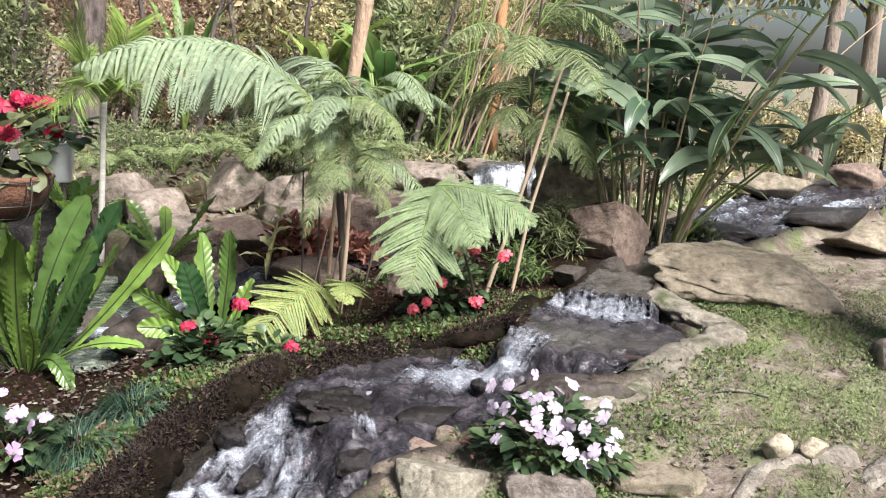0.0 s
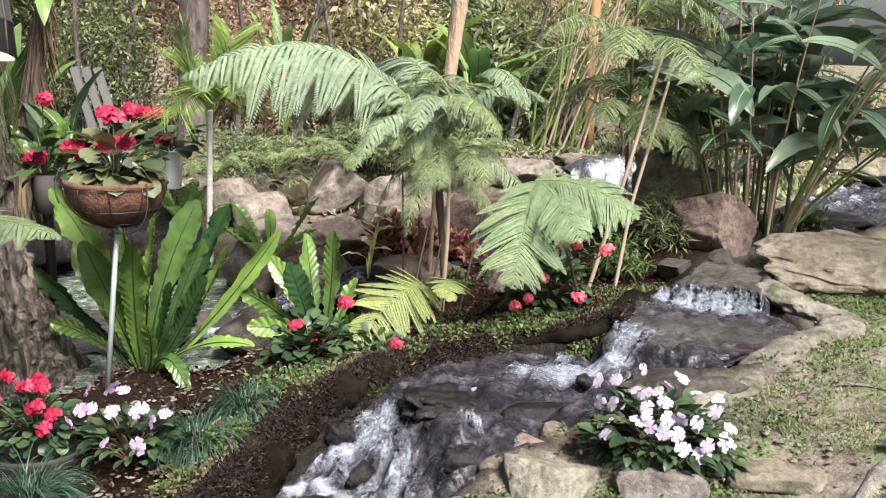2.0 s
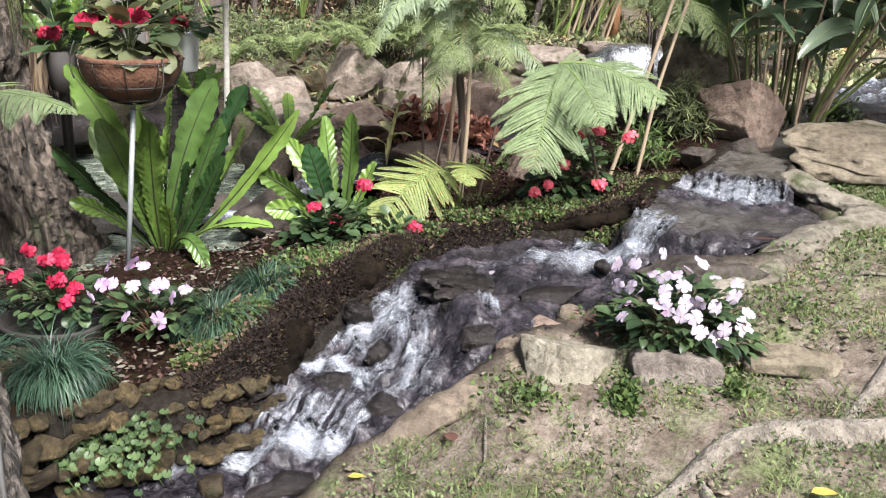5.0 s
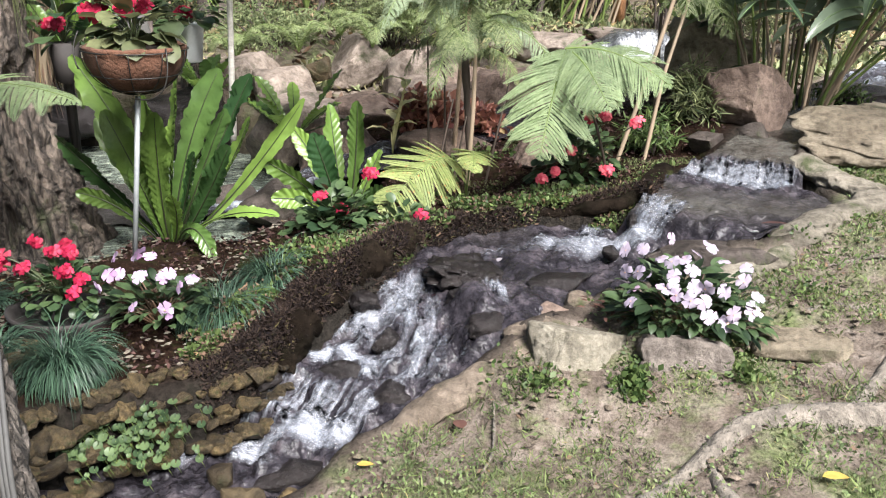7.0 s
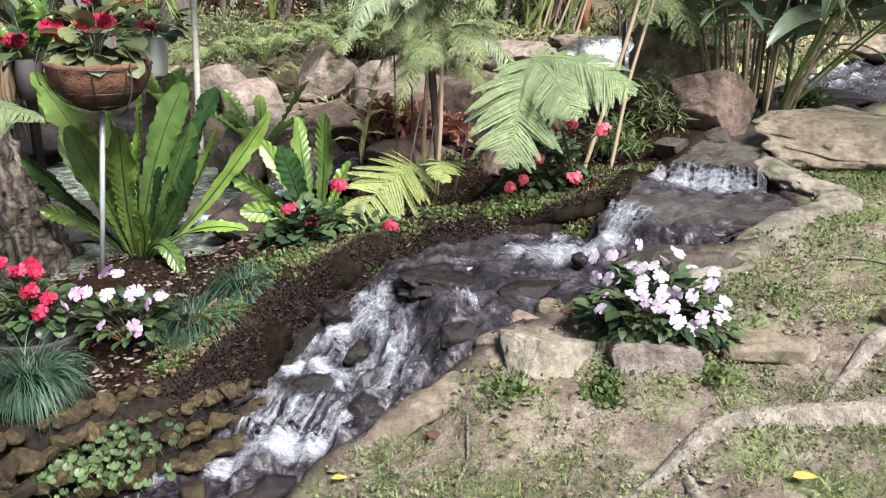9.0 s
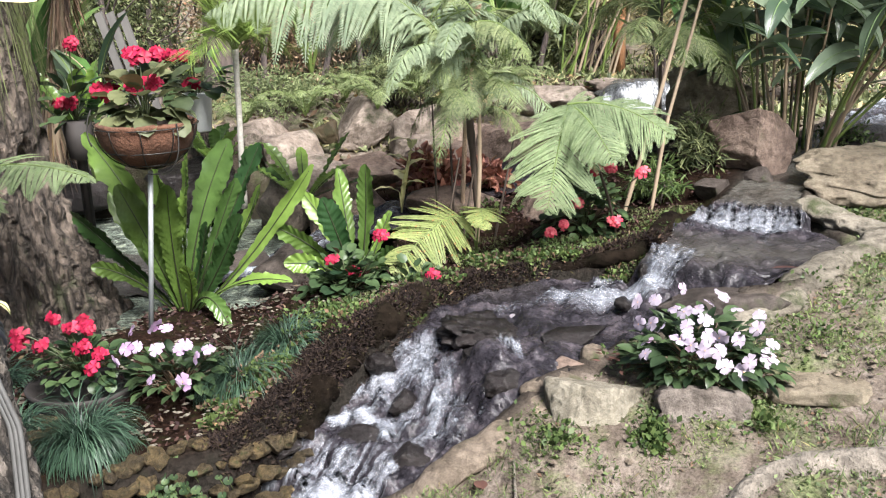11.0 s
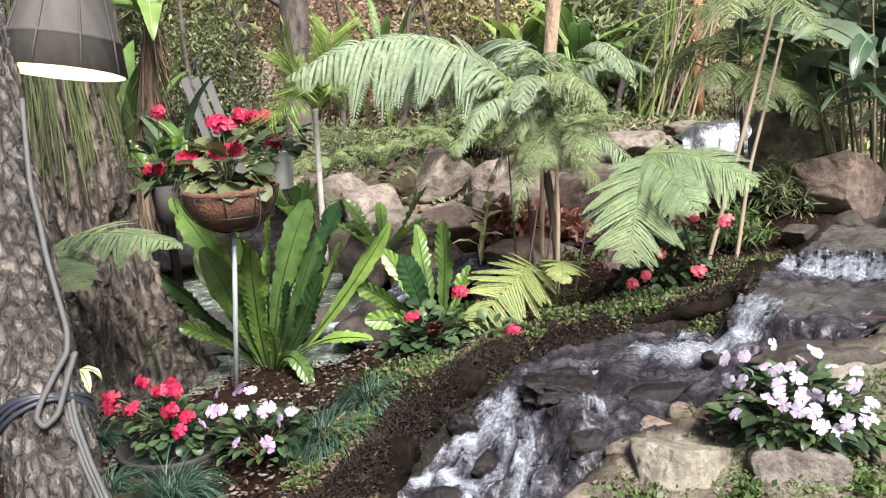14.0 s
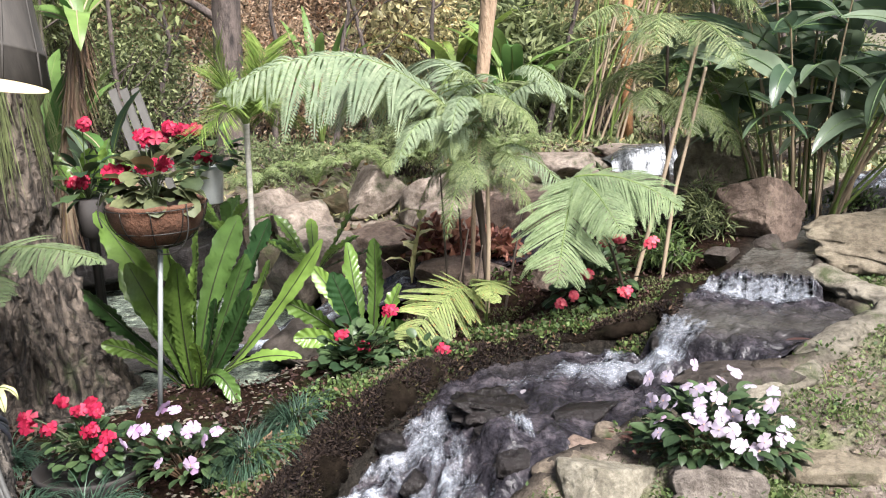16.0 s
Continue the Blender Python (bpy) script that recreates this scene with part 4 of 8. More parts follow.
bank_sweep("stream_kerb", [(1.30, 5.02, 0.2), (1.46, 4.82, 0.15), (1.62, 4.62, 0.13), (1.52, 4.46, 0.12), (1.28, 4.30, 0.10), (1.08, 4.08, 0.06), (0.95, 3.9, 0.0), (0.72, 3.75, -0.06)],
           [0.09, 0.095, 0.10, 0.095, 0.085, 0.09, 0.09, 0.07], KERB, "pale weathered mortar kerb beside the pool", 0.5, 0.3, 0.16)
bank_sweep("stream_edge", [(0.02, 3.42, -0.16), (-0.10, 3.22, -0.22), (-0.26, 3.08, -0.28), (-0.42, 2.96, -0.34), (-0.56, 2.82, -0.42), (-0.68, 2.66, -0.48), (-0.86, 2.48, -0.54), (-1.1, 2.3, -0.58)],
           [0.08, 0.08, 0.07, 0.07, 0.07, 0.07, 0.08, 0.08], EDGE_STONE, "low mossy stone edge beside the cascade", 0.5, 0.3)

stone("flat_rock", (1.92, 5.28, 0.27), (1.25, 0.85, 0.28), 4, ROCK_BEIGE, "large flat layered beige rock lying beside the pool", -0.25, (0.06, 0.05), 9, 0.14, 5, 0.5, "", "rock", (0.5, 0.9), 3.0, 0.1)
stone("red_rock", (1.12, 5.72, 0.42), (0.60, 0.42, 0.46), 12, ROCK_RED, "reddish-brown boulder with cracked flat faces", 0.25, (0.1, 0.3), 12, 0.03, 5, None, "", "rock", (0.55, 0.95), 5.0, -0.2)
stone("bank_slab", (0.11, 3.16, -0.22), (0.40, 0.2, 0.34), 21, ROCK_SLAB, "pale beige wedge-shaped rock slab on the bank", 0.12, (-0.5, 0.2), 6, 0.03, 5, None, "", "rock", (0.7, 1.0), 6.0, -0.34)
stone("bank_rock", (0.51, 3.20, -0.20), (0.36, 0.2, 0.24), 15, ROCK_BANK, "grey-brown rough rock under the white flowers", 0.15, (-0.25, 0.06), 6, 0.06, 5, None, "", "rock", (0.75, 1.0), 7.0, 0.0)
stone("bank_stone", (0.02, 3.50, -0.14), (0.12, 0.09, 0.08), 171, ROCK_RED, "small pinkish stone at the water's edge", 0.3, (0, 0), 8, 0.05)
stone("bank_stone", (-0.08, 3.34, -0.18), (0.2, 0.11, 0.1), 172, EDGE_STONE, "small pinkish stone at the water's edge", 0.6, (0, 0), 8, 0.05)
stone("bank_stone", (0.12, 3.58, -0.12), (0.13, 0.1, 0.08), 173, EDGE_STONE, "mossy stone at the water's edge", 1.1, (0, 0), 8, 0.05)
stone("step_stone", (0.98, 3.36, -0.17), (0.42, 0.24, 0.12), 33, ROCK_BEIGE, "flat beige stepping stone set in the turf", 0.1, (0, 0), 10, 0.04, 4, 0.4)
stone("step_stone", (1.62, 3.56, -0.09), (0.75, 0.36, 0.10), 35, ROCK_BEIGE, "flat beige stepping stone set in the turf", 0.05, (0, 0), 10, 0.05, 4, 0.3)
stone("step_stone", (2.3, 3.8, -0.02), (0.6, 0.5, 0.12), 37, ROCK_BEIGE, "flat beige stepping stone set in the turf", 0.6, (0, 0), 10, 0.05, 4, 0.3)
stone("loose_stone", (1.46, 3.42, 0.0), (0.14, 0.11, 0.12), 41, CREAM, "rounded cream stone lying on the turf", 0, (0, 0), 5, 0.02, 3)
stone("loose_stone", (1.62, 3.43, -0.01), (0.13, 0.1, 0.085), 43, CREAM, "angular cream stone lying on the turf", 0.4, (0, 0), 7, 0.03, 3)
stone("light_stone", (1.83, 4.02, 0.05), (0.14, 0.08, 0.04), 44, CREAM, "small pale flat stone in the grass", 0, (0, 0), 7, 0.03, 3)
stone("tall_rock", (0.98, 6.35, 0.52), (0.62, 0.4, 0.62), 95, ROCK_BEIGE, "tall pale brown rock behind the reddish boulder", 0.2, (0, 0), 9, 0.05, 4, None, "", "rock", (0.55, 0.95), 5.0, 0.1)
stone("pool_rock", (0.86, 5.32, 0.20), (0.22, 0.18, 0.14), 46, ROCK_POND, "small round mossy rock at the pool edge", 0, (0, 0), 7, 0.04)
stone("pool_rock", (1.16, 5.50, 0.25), (0.2, 0.16, 0.12), 47, ROCK_POND, "small round mossy rock at the pool edge", 0, (0, 0), 7, 0.04)
stone("weir_block", (0.72, 3.98, -0.05), (0.6, 0.3, 0.24), 51, ROCK_POND, "dark brown mossy block under the pool lip", -0.3, (0, 0), 8, 0.06)
stone("cascade_rock", (-0.62, 3.16, -0.42), (0.26, 0.2, 0.14), 54, ROCK_WET, "dark wet rock in the cascade", 0.8, (0, 0), 3, 0.16)
stone("cascade_rock", (-0.40, 3.80, -0.13), (0.34, 0.34, 0.16), 154, ROCK_WET, "dark wet lumpy rock parting the cascade", 0.5, (0, 0), 3, 0.34, 5)
stone("cascade_rock", (-0.36, 3.62, -0.17), (0.22, 0.16, 0.13), 155, ROCK_WET, "dark wet lumpy rock parting the cascade", 1.5, (0, 0), 4, 0.22)
stone("cascade_rock", (-0.81, 3.64, -0.22), (0.16, 0.14, 0.12), 156, ROCK_WET, "dark wet rock in the cascade", 0.2, (0, 0), 5, 0.16)
stone("cascade_rock", (-0.80, 3.30, -0.41), (0.26, 0.18, 0.13), 157, ROCK_WET, "dark wet rock in the cascade", 0.2, (0, 0), 5, 0.16)
stone("cascade_rock", (-0.68, 3.44, -0.31), (0.15, 0.13, 0.12), 158, ROCK_WET, "dark wet rock in the cascade", 0.9, (0, 0), 5, 0.16)
stone("cascade_rock", (-1.14, 3.24, -0.42), (0.26, 0.16, 0.14), 159, ROCK_WET, "dark wet rock in the cascade", 0.9, (0, 0), 5, 0.16)
stone("cascade_rock", (0.05, 3.80, -0.13), (0.34, 0.2, 0.1), 160, ROCK_WET, "dark wet rock beside the cascade", 0.6, (0, 0), 6, 0.16)
stone("cascade_rock", (-0.24, 3.44, -0.19), (0.24, 0.2, 0.12), 161, ROCK_WET, "dark wet rock beside the cascade", 0.9, (0, 0), 6, 0.16)
stone("cascade_rock", (0.42, 4.42, -0.02), (0.13, 0.1, 0.12), 162, ROCK_WET, "small dark wet stone in the rapids", 0.9, (0, 0), 6, 0.1)
stone("cascade_rock", (0.28, 4.1, -0.08), (0.1, 0.08, 0.08), 55, ROCK_WET, "small dark wet stone in the rapids", 0.8, (0, 0), 6, 0.05, 3)
for x_, y_, k_ in ((-1.01, 2.57, 0.16), (-0.88, 2.6, 0.14), (-0.72, 2.63, 0.13), (-0.8, 2.52, 0.15), (-1.14, 2.72, 0.13)):
    stone("cascade_rock", (x_, y_, -0.55), (k_, k_ * 0.8, k_ * 0.7), int(200 + 90 * k_ - 40 * x_), COBBLE, "rounded brown wet stone at the foot of the cascade", x_ * 9, (0, 0), 8, 0.06, 3, None, "foot stones")
stone("cascade_rock", (-0.92, 2.80, -0.57), (0.3, 0.16, 0.1), 56, ROCK_WET, "dark wet rock below the cascade", 0.5, (0, 0), 6, 0.05)
stone("pond_rock", (-1.58, 4.98, -0.22), (0.55, 0.4, 0.36), 57, ROCK_POND, "dark wet rock between pond and flower bed", 0.2, (0, 0), 9, 0.1)
stone("pond_rock", (-2.05, 5.35, -0.36), (0.35, 0.3, 0.24), 58, ROCK_POND, "dark wet rock between pond and flower bed", 0.9, (0, 0), 9, 0.1)
for c_, z_, s_, m_, t_ in (((-1.72, 7.9, 0.24), (0.58, 0.5, 0.42), 61, ROCK_GREY, 0.2), ((-2.15, 7.0, 0.06), (0.5, 0.45, 0.42), 62, ROCK_GREY, 0.5), ((-1.5, 6.7, -0.02), (0.66, 0.5, 0.34), 63, ROCK_RED, -0.1),
                           ((-1.0, 7.2, 0.12), (0.6, 0.5, 0.26), 64, ROCK_GREY, 0.0), ((-2.02, 7.55, 0.2), (0.22, 0.2, 0.2), 65, COBBLE, 0.0), ((-2.3, 7.5, 0.16), (0.22, 0.2, 0.16), 66, COBBLE, 0.4),
                           ((-0.3, 6.9, 0.12), (0.75, 0.6, 0.46), 67, ROCK_RED, 0.0), ((-1.15, 7.5, 0.22), (0.62, 0.5, 0.46), 73, ROCK_GREY, 0.3), ((-0.72, 7.25, 0.16), (0.5, 0.4, 0.36), 90, ROCK_RED, 0.7), ((0.25, 6.6, 0.12), (0.5, 0.4, 0.34), 92, ROCK_GREY, 0.4), ((-2.6, 7.3, 0.1), (0.7, 0.6, 0.5), 74, ROCK_GREY, 0.2), ((0.15, 7.4, 0.2), (0.8, 0.6, 0.42), 75, ROCK_GREY, 0.2), ((-1.95, 6.4, -0.1), (0.7, 0.5, 0.5), 76, ROCK_GREY, 0.9), ((-1.5, 6.1, -0.12), (0.6, 0.4, 0.4), 78, ROCK_RED, 0.2), ((-0.85, 6.6, 0.05), (0.6, 0.5, 0.36), 77, ROCK_RED, 0.5), ((-0.7, 5.9, -0.08), (0.7, 0.4, 0.34), 69, ROCK_RED, 0.1), ((-0.1, 5.6, -0.0), (0.4, 0.3, 0.3), 70, ROCK_RED, 0.4), ((-2.85, 6.6, -0.1), (0.7, 0.5, 0.5), 71, ROCK_WET, 0.4), ((-3.9, 6.6, -0.1), (0.9, 0.5, 0.5), 72, ROCK_WET, 0.1)):
    stone("ledge_rock", c_, z_, s_, m_, "weathered brown rock of the ledge behind the pond", t_, (0.06, -0.08), 9, 0.045, 4, None, "", "rock", (0.62, 1.0), 9.0, 0.06)
stone("fall_ledge", (-0.1, 8.0, 0.36), (1.1, 0.7, 0.34), 81, ROCK_GREY, "broad brown rock ledge beside the waterfall", 0.0, (0, 0), 12, 0.06, 4, 0.5)
stone("fall_ledge", (0.68, 8.2, 0.4), (1.0, 0.6, 0.3), 82, ROCK_GREY, "rock lip under the waterfall", 0.0, (0, 0), 12, 0.05, 4, 0.5)
stone("fall_ledge", (0.72, 7.45, 0.28), (1.0, 0.35, 0.24), 88, ROCK_GREY, "brown rock below the waterfall", 0.1, (0, 0), 14, 0.05, 4, 0.6)
stone("fall_ledge", (1.3, 7.8, 0.5), (0.6, 0.7, 0.55), 83, ROCK_RED, "tall brown rock beside the waterfall", 0.2, (0, 0), 10, 0.05)
stone("far_ledge", (2.1, 6.45, 0.34), (0.6, 0.35, 0.16), 84, ROCK_WET, "dark layered rock beside the far stream", 0.3, (0, 0), 12, 0.08)
stone("far_ledge", (3.05, 7.0, 0.42), (0.9, 0.35, 0.2), 85, ROCK_WET, "dark layered rock shelf in the far stream", 0.4, (0, 0), 14, 0.1)
stone("far_ledge", (3.3, 6.5, 0.4), (0.9, 0.6, 0.3), 86, ROCK_BEIGE, "beige rock beside the far stream", 0.4, (0, 0), 12, 0.06)
stone("far_ledge", (3.0, 8.1, 0.5), (0.8, 0.5, 0.3), 87, ROCK_BEIGE, "beige rock beside the far stream", 0.1, (0, 0), 12, 0.06)


def root_run(pts, radii, label):
    g = Geo()
    pts = np.array(pts, float)
    k = len(pts)
    s = np.linspace(0, k - 1, (k - 1) * 8 + 1)
    p = np.stack([np.interp(s, range(k), pts[:, c]) for c in range(2)], 1)
    for _ in range(2):
        p[1:-1] = (p[:-2] + 2 * p[1:-1] + p[2:]) / 4
    r = np.interp(s, range(k), radii)
    z = land(p[:, 0], p[:, 1])[0] - r * 0.35
    g.tube(np.c_[p, z], r, 10, 0, 0.25, 9.0)
    return single("tree_root", g, ROOT, (p[0][0], p[0][1], z[0]), label, "root")


root_run([(0.22, 2.40), (0.30, 2.49), (0.48, 2.65), (0.655, 2.83), (0.845, 2.915), (1.29, 2.98), (1.9, 2.95)], [0.02, 0.03, 0.036, 0.045, 0.06, 0.075, 0.09], "thick pale bare tree root across the trodden ground")
root_run([(0.56, 2.66), (0.57, 2.58), (0.60, 2.46)], [0.02, 0.03, 0.035], "short pale root fork on the trodden ground")
root_run([(0.98, 2.86), (1.18, 3.11), (1.40, 3.35), (1.8, 3.5)], [0.022, 0.036, 0.05, 0.07], "pale bare tree root across the trodden ground")
root_run([(1.02, 3.52), (1.15, 3.58), (1.35, 3.54), (1.55, 3.52)], [0.008, 0.012, 0.012, 0.01], "thin pale root in the turf")
root_run([(-0.2, 2.55), (-0.16, 2.72), (-0.18, 2.95)], [0.006, 0.006, 0.004], "thin dry twig on the ground")
root_run([(1.2, 3.95), (1.4, 3.98), (1.6, 3.9)], [0.006, 0.01, 0.006], "thin pale root in the turf")

# thick root at the edge of the lawn
root_run([(1.75, 3.25), (2.0, 3.45), (2.3, 3.62), (2.7, 3.75), (3.2, 3.7)], [0.05, 0.10, 0.16, 0.2, 0.22], "thick pale bare root swelling above the trodden ground")


# ---- trunks beside the path ----
def limb(pts, radii, k=40):
    pts = np.array(pts, float)
    s = np.linspace(0, len(pts) - 1, k)
    p = np.stack([np.interp(s, range(len(pts)), pts[:, c]) for c in range(3)], 1)
    for _ in range(4):
        p[1:-1] = (p[:-2] + 2 * p[1:-1] + p[2:]) / 4
    return p, np.interp(s, range(len(pts)), radii)


big_tree = thing("tree", (-2.82, 4.45, -0.35), "massive rugged tree trunk with hanging green moss", "tree")
g = Geo()
p_, r_ = limb([(-2.9, 4.45, -0.5), (-2.92, 4.45, -0.25), (-2.99, 4.45, 0.12), (-3.08, 4.45, 0.5), (-3.11, 4.45, 1.0), (-3.12, 4.5, 1.8), (-3.15, 4.5, 3.5), (-3.2, 4.6, 6)], [0.46, 0.40, 0.31, 0.29, 0.30, 0.29, 0.28, 0.25], 240)
g.tube(p_, r_, 130, 0, 0.24, 6.0)
v_ = g.v[0]
axis_ = np.repeat(p_, 130, 0)
rid_ = np.array([noise.ridged_multi_fractal(Vector((q[0] * 15, q[1] * 15, q[2] * 3.2)), 1.0, 2.1, 4, 1.0, 2.0) - 1.1 for q in v_])
v_ += (v_ - axis_) * (0.16 * rid_)[:, None]
part("trunk", g, BARK_BIG, big_tree)
g = Geo()
rng = np.random.RandomState(5)
k_ = 1300
th = rng.choice(rng.uniform(-2.8, 0.6, 46), k_) + rng.normal(0, 0.025, k_)
zz = rng.uniform(1.15, 2.3, k_)
b_ = np.stack([-3.11 + 0.33 * np.cos(th), 4.47 + 0.33 * np.sin(th), zz], 1)
ln = rng.uniform(0.12, 0.55, k_)
t_ = b_ + np.stack([0.06 * np.cos(th) + rng.normal(0, 0.02, k_), 0.06 * np.sin(th) + rng.normal(0, 0.02, k_), -ln], 1)
g.blades(b_, t_, np.stack([-np.sin(th), np.cos(th), 0 * th], 1) * 0.0026)
part("hanging_moss", g, MOSS, big_tree, "long green moss strands", kind="stuff")

lawn_tree = thing("tree", (2.75, 4.15, -0.05), "brown tree trunk with a flared base on the lawn", "tree")
g = Geo()
p_, r_ = limb([(2.72, 4.15, -0.25), (2.75, 4.15, 0.0), (2.82, 4.15, 0.3), (2.90, 4.15, 0.8), (2.95, 4.2, 2.0), (3.0, 4.3, 5.0)], [0.62, 0.50, 0.33, 0.27, 0.25, 0.2], 90)
g.tube(p_, r_, 60, 0, 0.3, 4.0)
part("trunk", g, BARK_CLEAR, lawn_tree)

front_tree = thing("tree", (-1.25, 1.72, -0.5), "leaning grey-barked tree trunk wrapped with cables", "tree")
g = Geo()
p_, r_ = limb([(-1.2, 1.55, -0.6), (-1.33, 1.70, 0.0), (-1.475, 1.86, 0.45), (-1.69, 2.12, 0.75), (-1.92, 2.40, 1.16), (-2.08, 2.62, 1.5), (-2.4, 3.0, 2.1), (-3.0, 3.6, 3.2)], [0.15, 0.125, 0.112, 0.108, 0.105, 0.105, 0.10, 0.09], 240)
g.tube(p_, r_, 100, 0, 0.10, 9.0)
v_ = g.v[0]
axis_ = np.repeat(p_, 100, 0)
rid_ = np.array([noise.ridged_multi_fractal(Vector((q[0] * 30, q[1] * 30, q[2] * 9)), 1.0, 2.1, 4, 1.0, 2.0) - 1.1 for q in v_])
v_ += (v_ - axis_) * (0.11 * rid_)[:, None]
part("trunk", g, BARK_GREY, front_tree)


def cable(pts, r=0.009, mat_=None, label="", name="cable"):
    p, _ = limb(pts, [r] * len(pts), 110)
    g = Geo()
    g.tube(p, r, 8)
    return part(name, g, mat_ or CABLE, front_tree, label)


SHADE_AT = Vector((-1.92, 2.80, 1.41))
lamp = thing("lamp", SHADE_AT, "large weathered cone lampshade, lit inside, hanging by the trunk", "lamp")
tilt_ = Euler((radians(-12), radians(5), 0)).to_matrix()


def ring_pts(r, z, k=40):
    return np.array([SHADE_AT + tilt_ @ Vector((r * math.cos(a), r * math.sin(a), z)) for a in np.arange(k) / k * 2 * np.pi])


def lathe(rows, k=40):
    g = Geo()
    v = np.concatenate([ring_pts(r, z, k) for r, z in rows])
    g.add(v, [(i * k + j, i * k + (j + 1) % k, (i + 1) * k + (j + 1) % k, (i + 1) * k + j) for i in range(len(rows) - 1) for j in range(k)])
    return g


part("shade", lathe([(0.205, 0.0), (0.212, 0.002), (0.185, 0.10), (0.19, 0.105), (0.19, 0.115), (0.18, 0.12), (0.14, 0.27), (0.10, 0.40), (0.03, 0.44), (0.0, 0.445)]), SHADE, lamp, "dark brown weathered shade")
part("lining", lathe([(0.205, 0.0), (0.178, 0.10), (0.132, 0.26), (0.05, 0.38), (0.0, 0.385)]), LAMP_IN, lamp, "warm white lining")
g = Geo()
for a in np.arange(9) / 9 * 2 * np.pi:
    g.tube([SHADE_AT + tilt_ @ Vector((r * math.cos(a), r * math.sin(a), z)) for r, z in ((0.212, 0.003), (0.19, 0.1), (0.14, 0.27), (0.1, 0.4))], 0.004, 5)
part("seam", g, SHADE, lamp)
bulb = stone_geo(SHADE_AT + Vector((0, 0, 0.09)), (0.07, 0.07, 0.1), 1, 0, 0.0, 3)
part("bulb", bulb, BULB, lamp, "glowing bulb")
g = Geo()
g.tube([SHADE_AT + Vector((0.02, 0.03, 0.43)), SHADE_AT + Vector((-0.1, 0.1, 0.9)), SHADE_AT + Vector((-0.5, 0.4, 1.7))], 0.008, 8)
part("cord", g, WIRE, lamp)
lamp_light = bpy.data.lights.new("lamp_light", "POINT")
lamp_light.energy, lamp_light.color, lamp_light.shadow_soft_size = 0.4, (1.0, 0.82, 0.55), 0.05
new("lamp_light", lamp_light).location = SHADE_AT + Vector((0, 0, 0.03))


# ---- plants ----
def rand(a, b):
    return random.uniform(a, b)


def frond_geo(g, base, ctrl, tip, half, pairs=26, leaflets=16, mi=0, stem=1, hang=0.25, seed=0, bare=0.12, r0=0.006, fill=0.3, leafw=0.55, bank=0.0):
    """A feather-shaped fern frond: a rib, side ribs along it, and small leaflets along those."""
    rng = np.random.RandomState(seed)
    path = curve3(base, ctrl, tip, 160)
    g.tube(path[::4], np.linspace(r0, 0.0015, 40), 5, stem)
    tang = unit(np.gradient(path, axis=0))
    flat = unit(np.cross(tang, np.array([0, 0, 1.0]) + 0.001))
    nrm = unit(np.cross(flat, tang))
    flat, nrm = flat * math.cos(bank) + nrm * math.sin(bank), nrm * math.cos(bank) - flat * math.sin(bank)
    s = np.linspace(bare, 0.985, pairs)
    gap = np.linalg.norm(np.diff(path, axis=0), axis=1).sum() * (1 - bare) / pairs
    wid = half * np.sin(np.pi * np.clip((s - bare) / (1 - bare) * 0.86 + 0.14, 0, 1)) ** 0.7
    for sgn in (-1, 1):
        for si, w in zip(s, wid):
            i = min(159, int(si * 159))
            w = w * rng.uniform(0.78, 1.1)
            d = unit(sgn * flat[i] * 0.86 + tang[i] * rng.uniform(0.28, 0.72) + nrm[i] * rng.uniform(-0.2, 0.22))
            k = max(4, int(leaflets * (0.45 + 0.55 * w / half)))
            u = np.linspace(0.0, 1, k)
            drop = -hang * rng.uniform(0.5, 1.6) * w * u ** 2
            p = path[i] + d * (u * w)[:, None] + np.array([0, 0, 1.0]) * drop[:, None]
            dd = unit(np.gradient(p, axis=0)) if k > 1 else d[None]
            across = unit(np.cross(dd, nrm[i]))
            length = gap * leafw * np.sin(np.pi * np.clip(u * 0.8 + 0.2, 0, 1)) ** 0.6 + 0.002
            rib = np.concatenate([p + across * length[:, None] * fill, p - across * length[:, None] * fill])
            g.add(rib, [(j, j + 1, k + j + 1, k + j) for j in range(k - 1)], mi)
            for q in (-1, 1):
                b = p + across * q * 0.3 * length[:, None]
                t = p + (across * q * 1.0 + dd * 0.4) * length[:, None] - np.array([0, 0, 0.12]) * length[:, None]
                g.blades(b, t, dd * (w / k * 0.66), None, mi, 0.4)
            g.tube(p[:: max(1, k // 4)], 0.0012, 3, stem, cap=False)


def frond(parent, base, ctrl, tip, half, mats, pairs=26, leaflets=16, hang=0.25, seed=0, name="frond", label="", bare=0.12, r0=0.006, fill=0.3, leafw=0.55, bank=0.0):
    g = Geo()
    frond_geo(g, base, ctrl, tip, half, pairs, leaflets, 0, 1, hang, seed, bare, r0, fill, leafw, bank)
    return part(name, g, mats, parent, label, smooth=False)


# young tree fern whose two broad fronds hang over the red flowers
fern_a = thing("tree_fern", (0.34, 5.12, 0.05), "young tree fern with broad drooping pale green fronds", "fern")
g = Geo()
g.tube(curve3((0.30, 5.0, 0.0), (0.22, 4.9, 0.42), (0.012, 4.8, 0.775), 20), np.linspace(0.009, 0.006, 20), 6)
part("stalk", g, STALK, fern_a, "dark thin stalk")
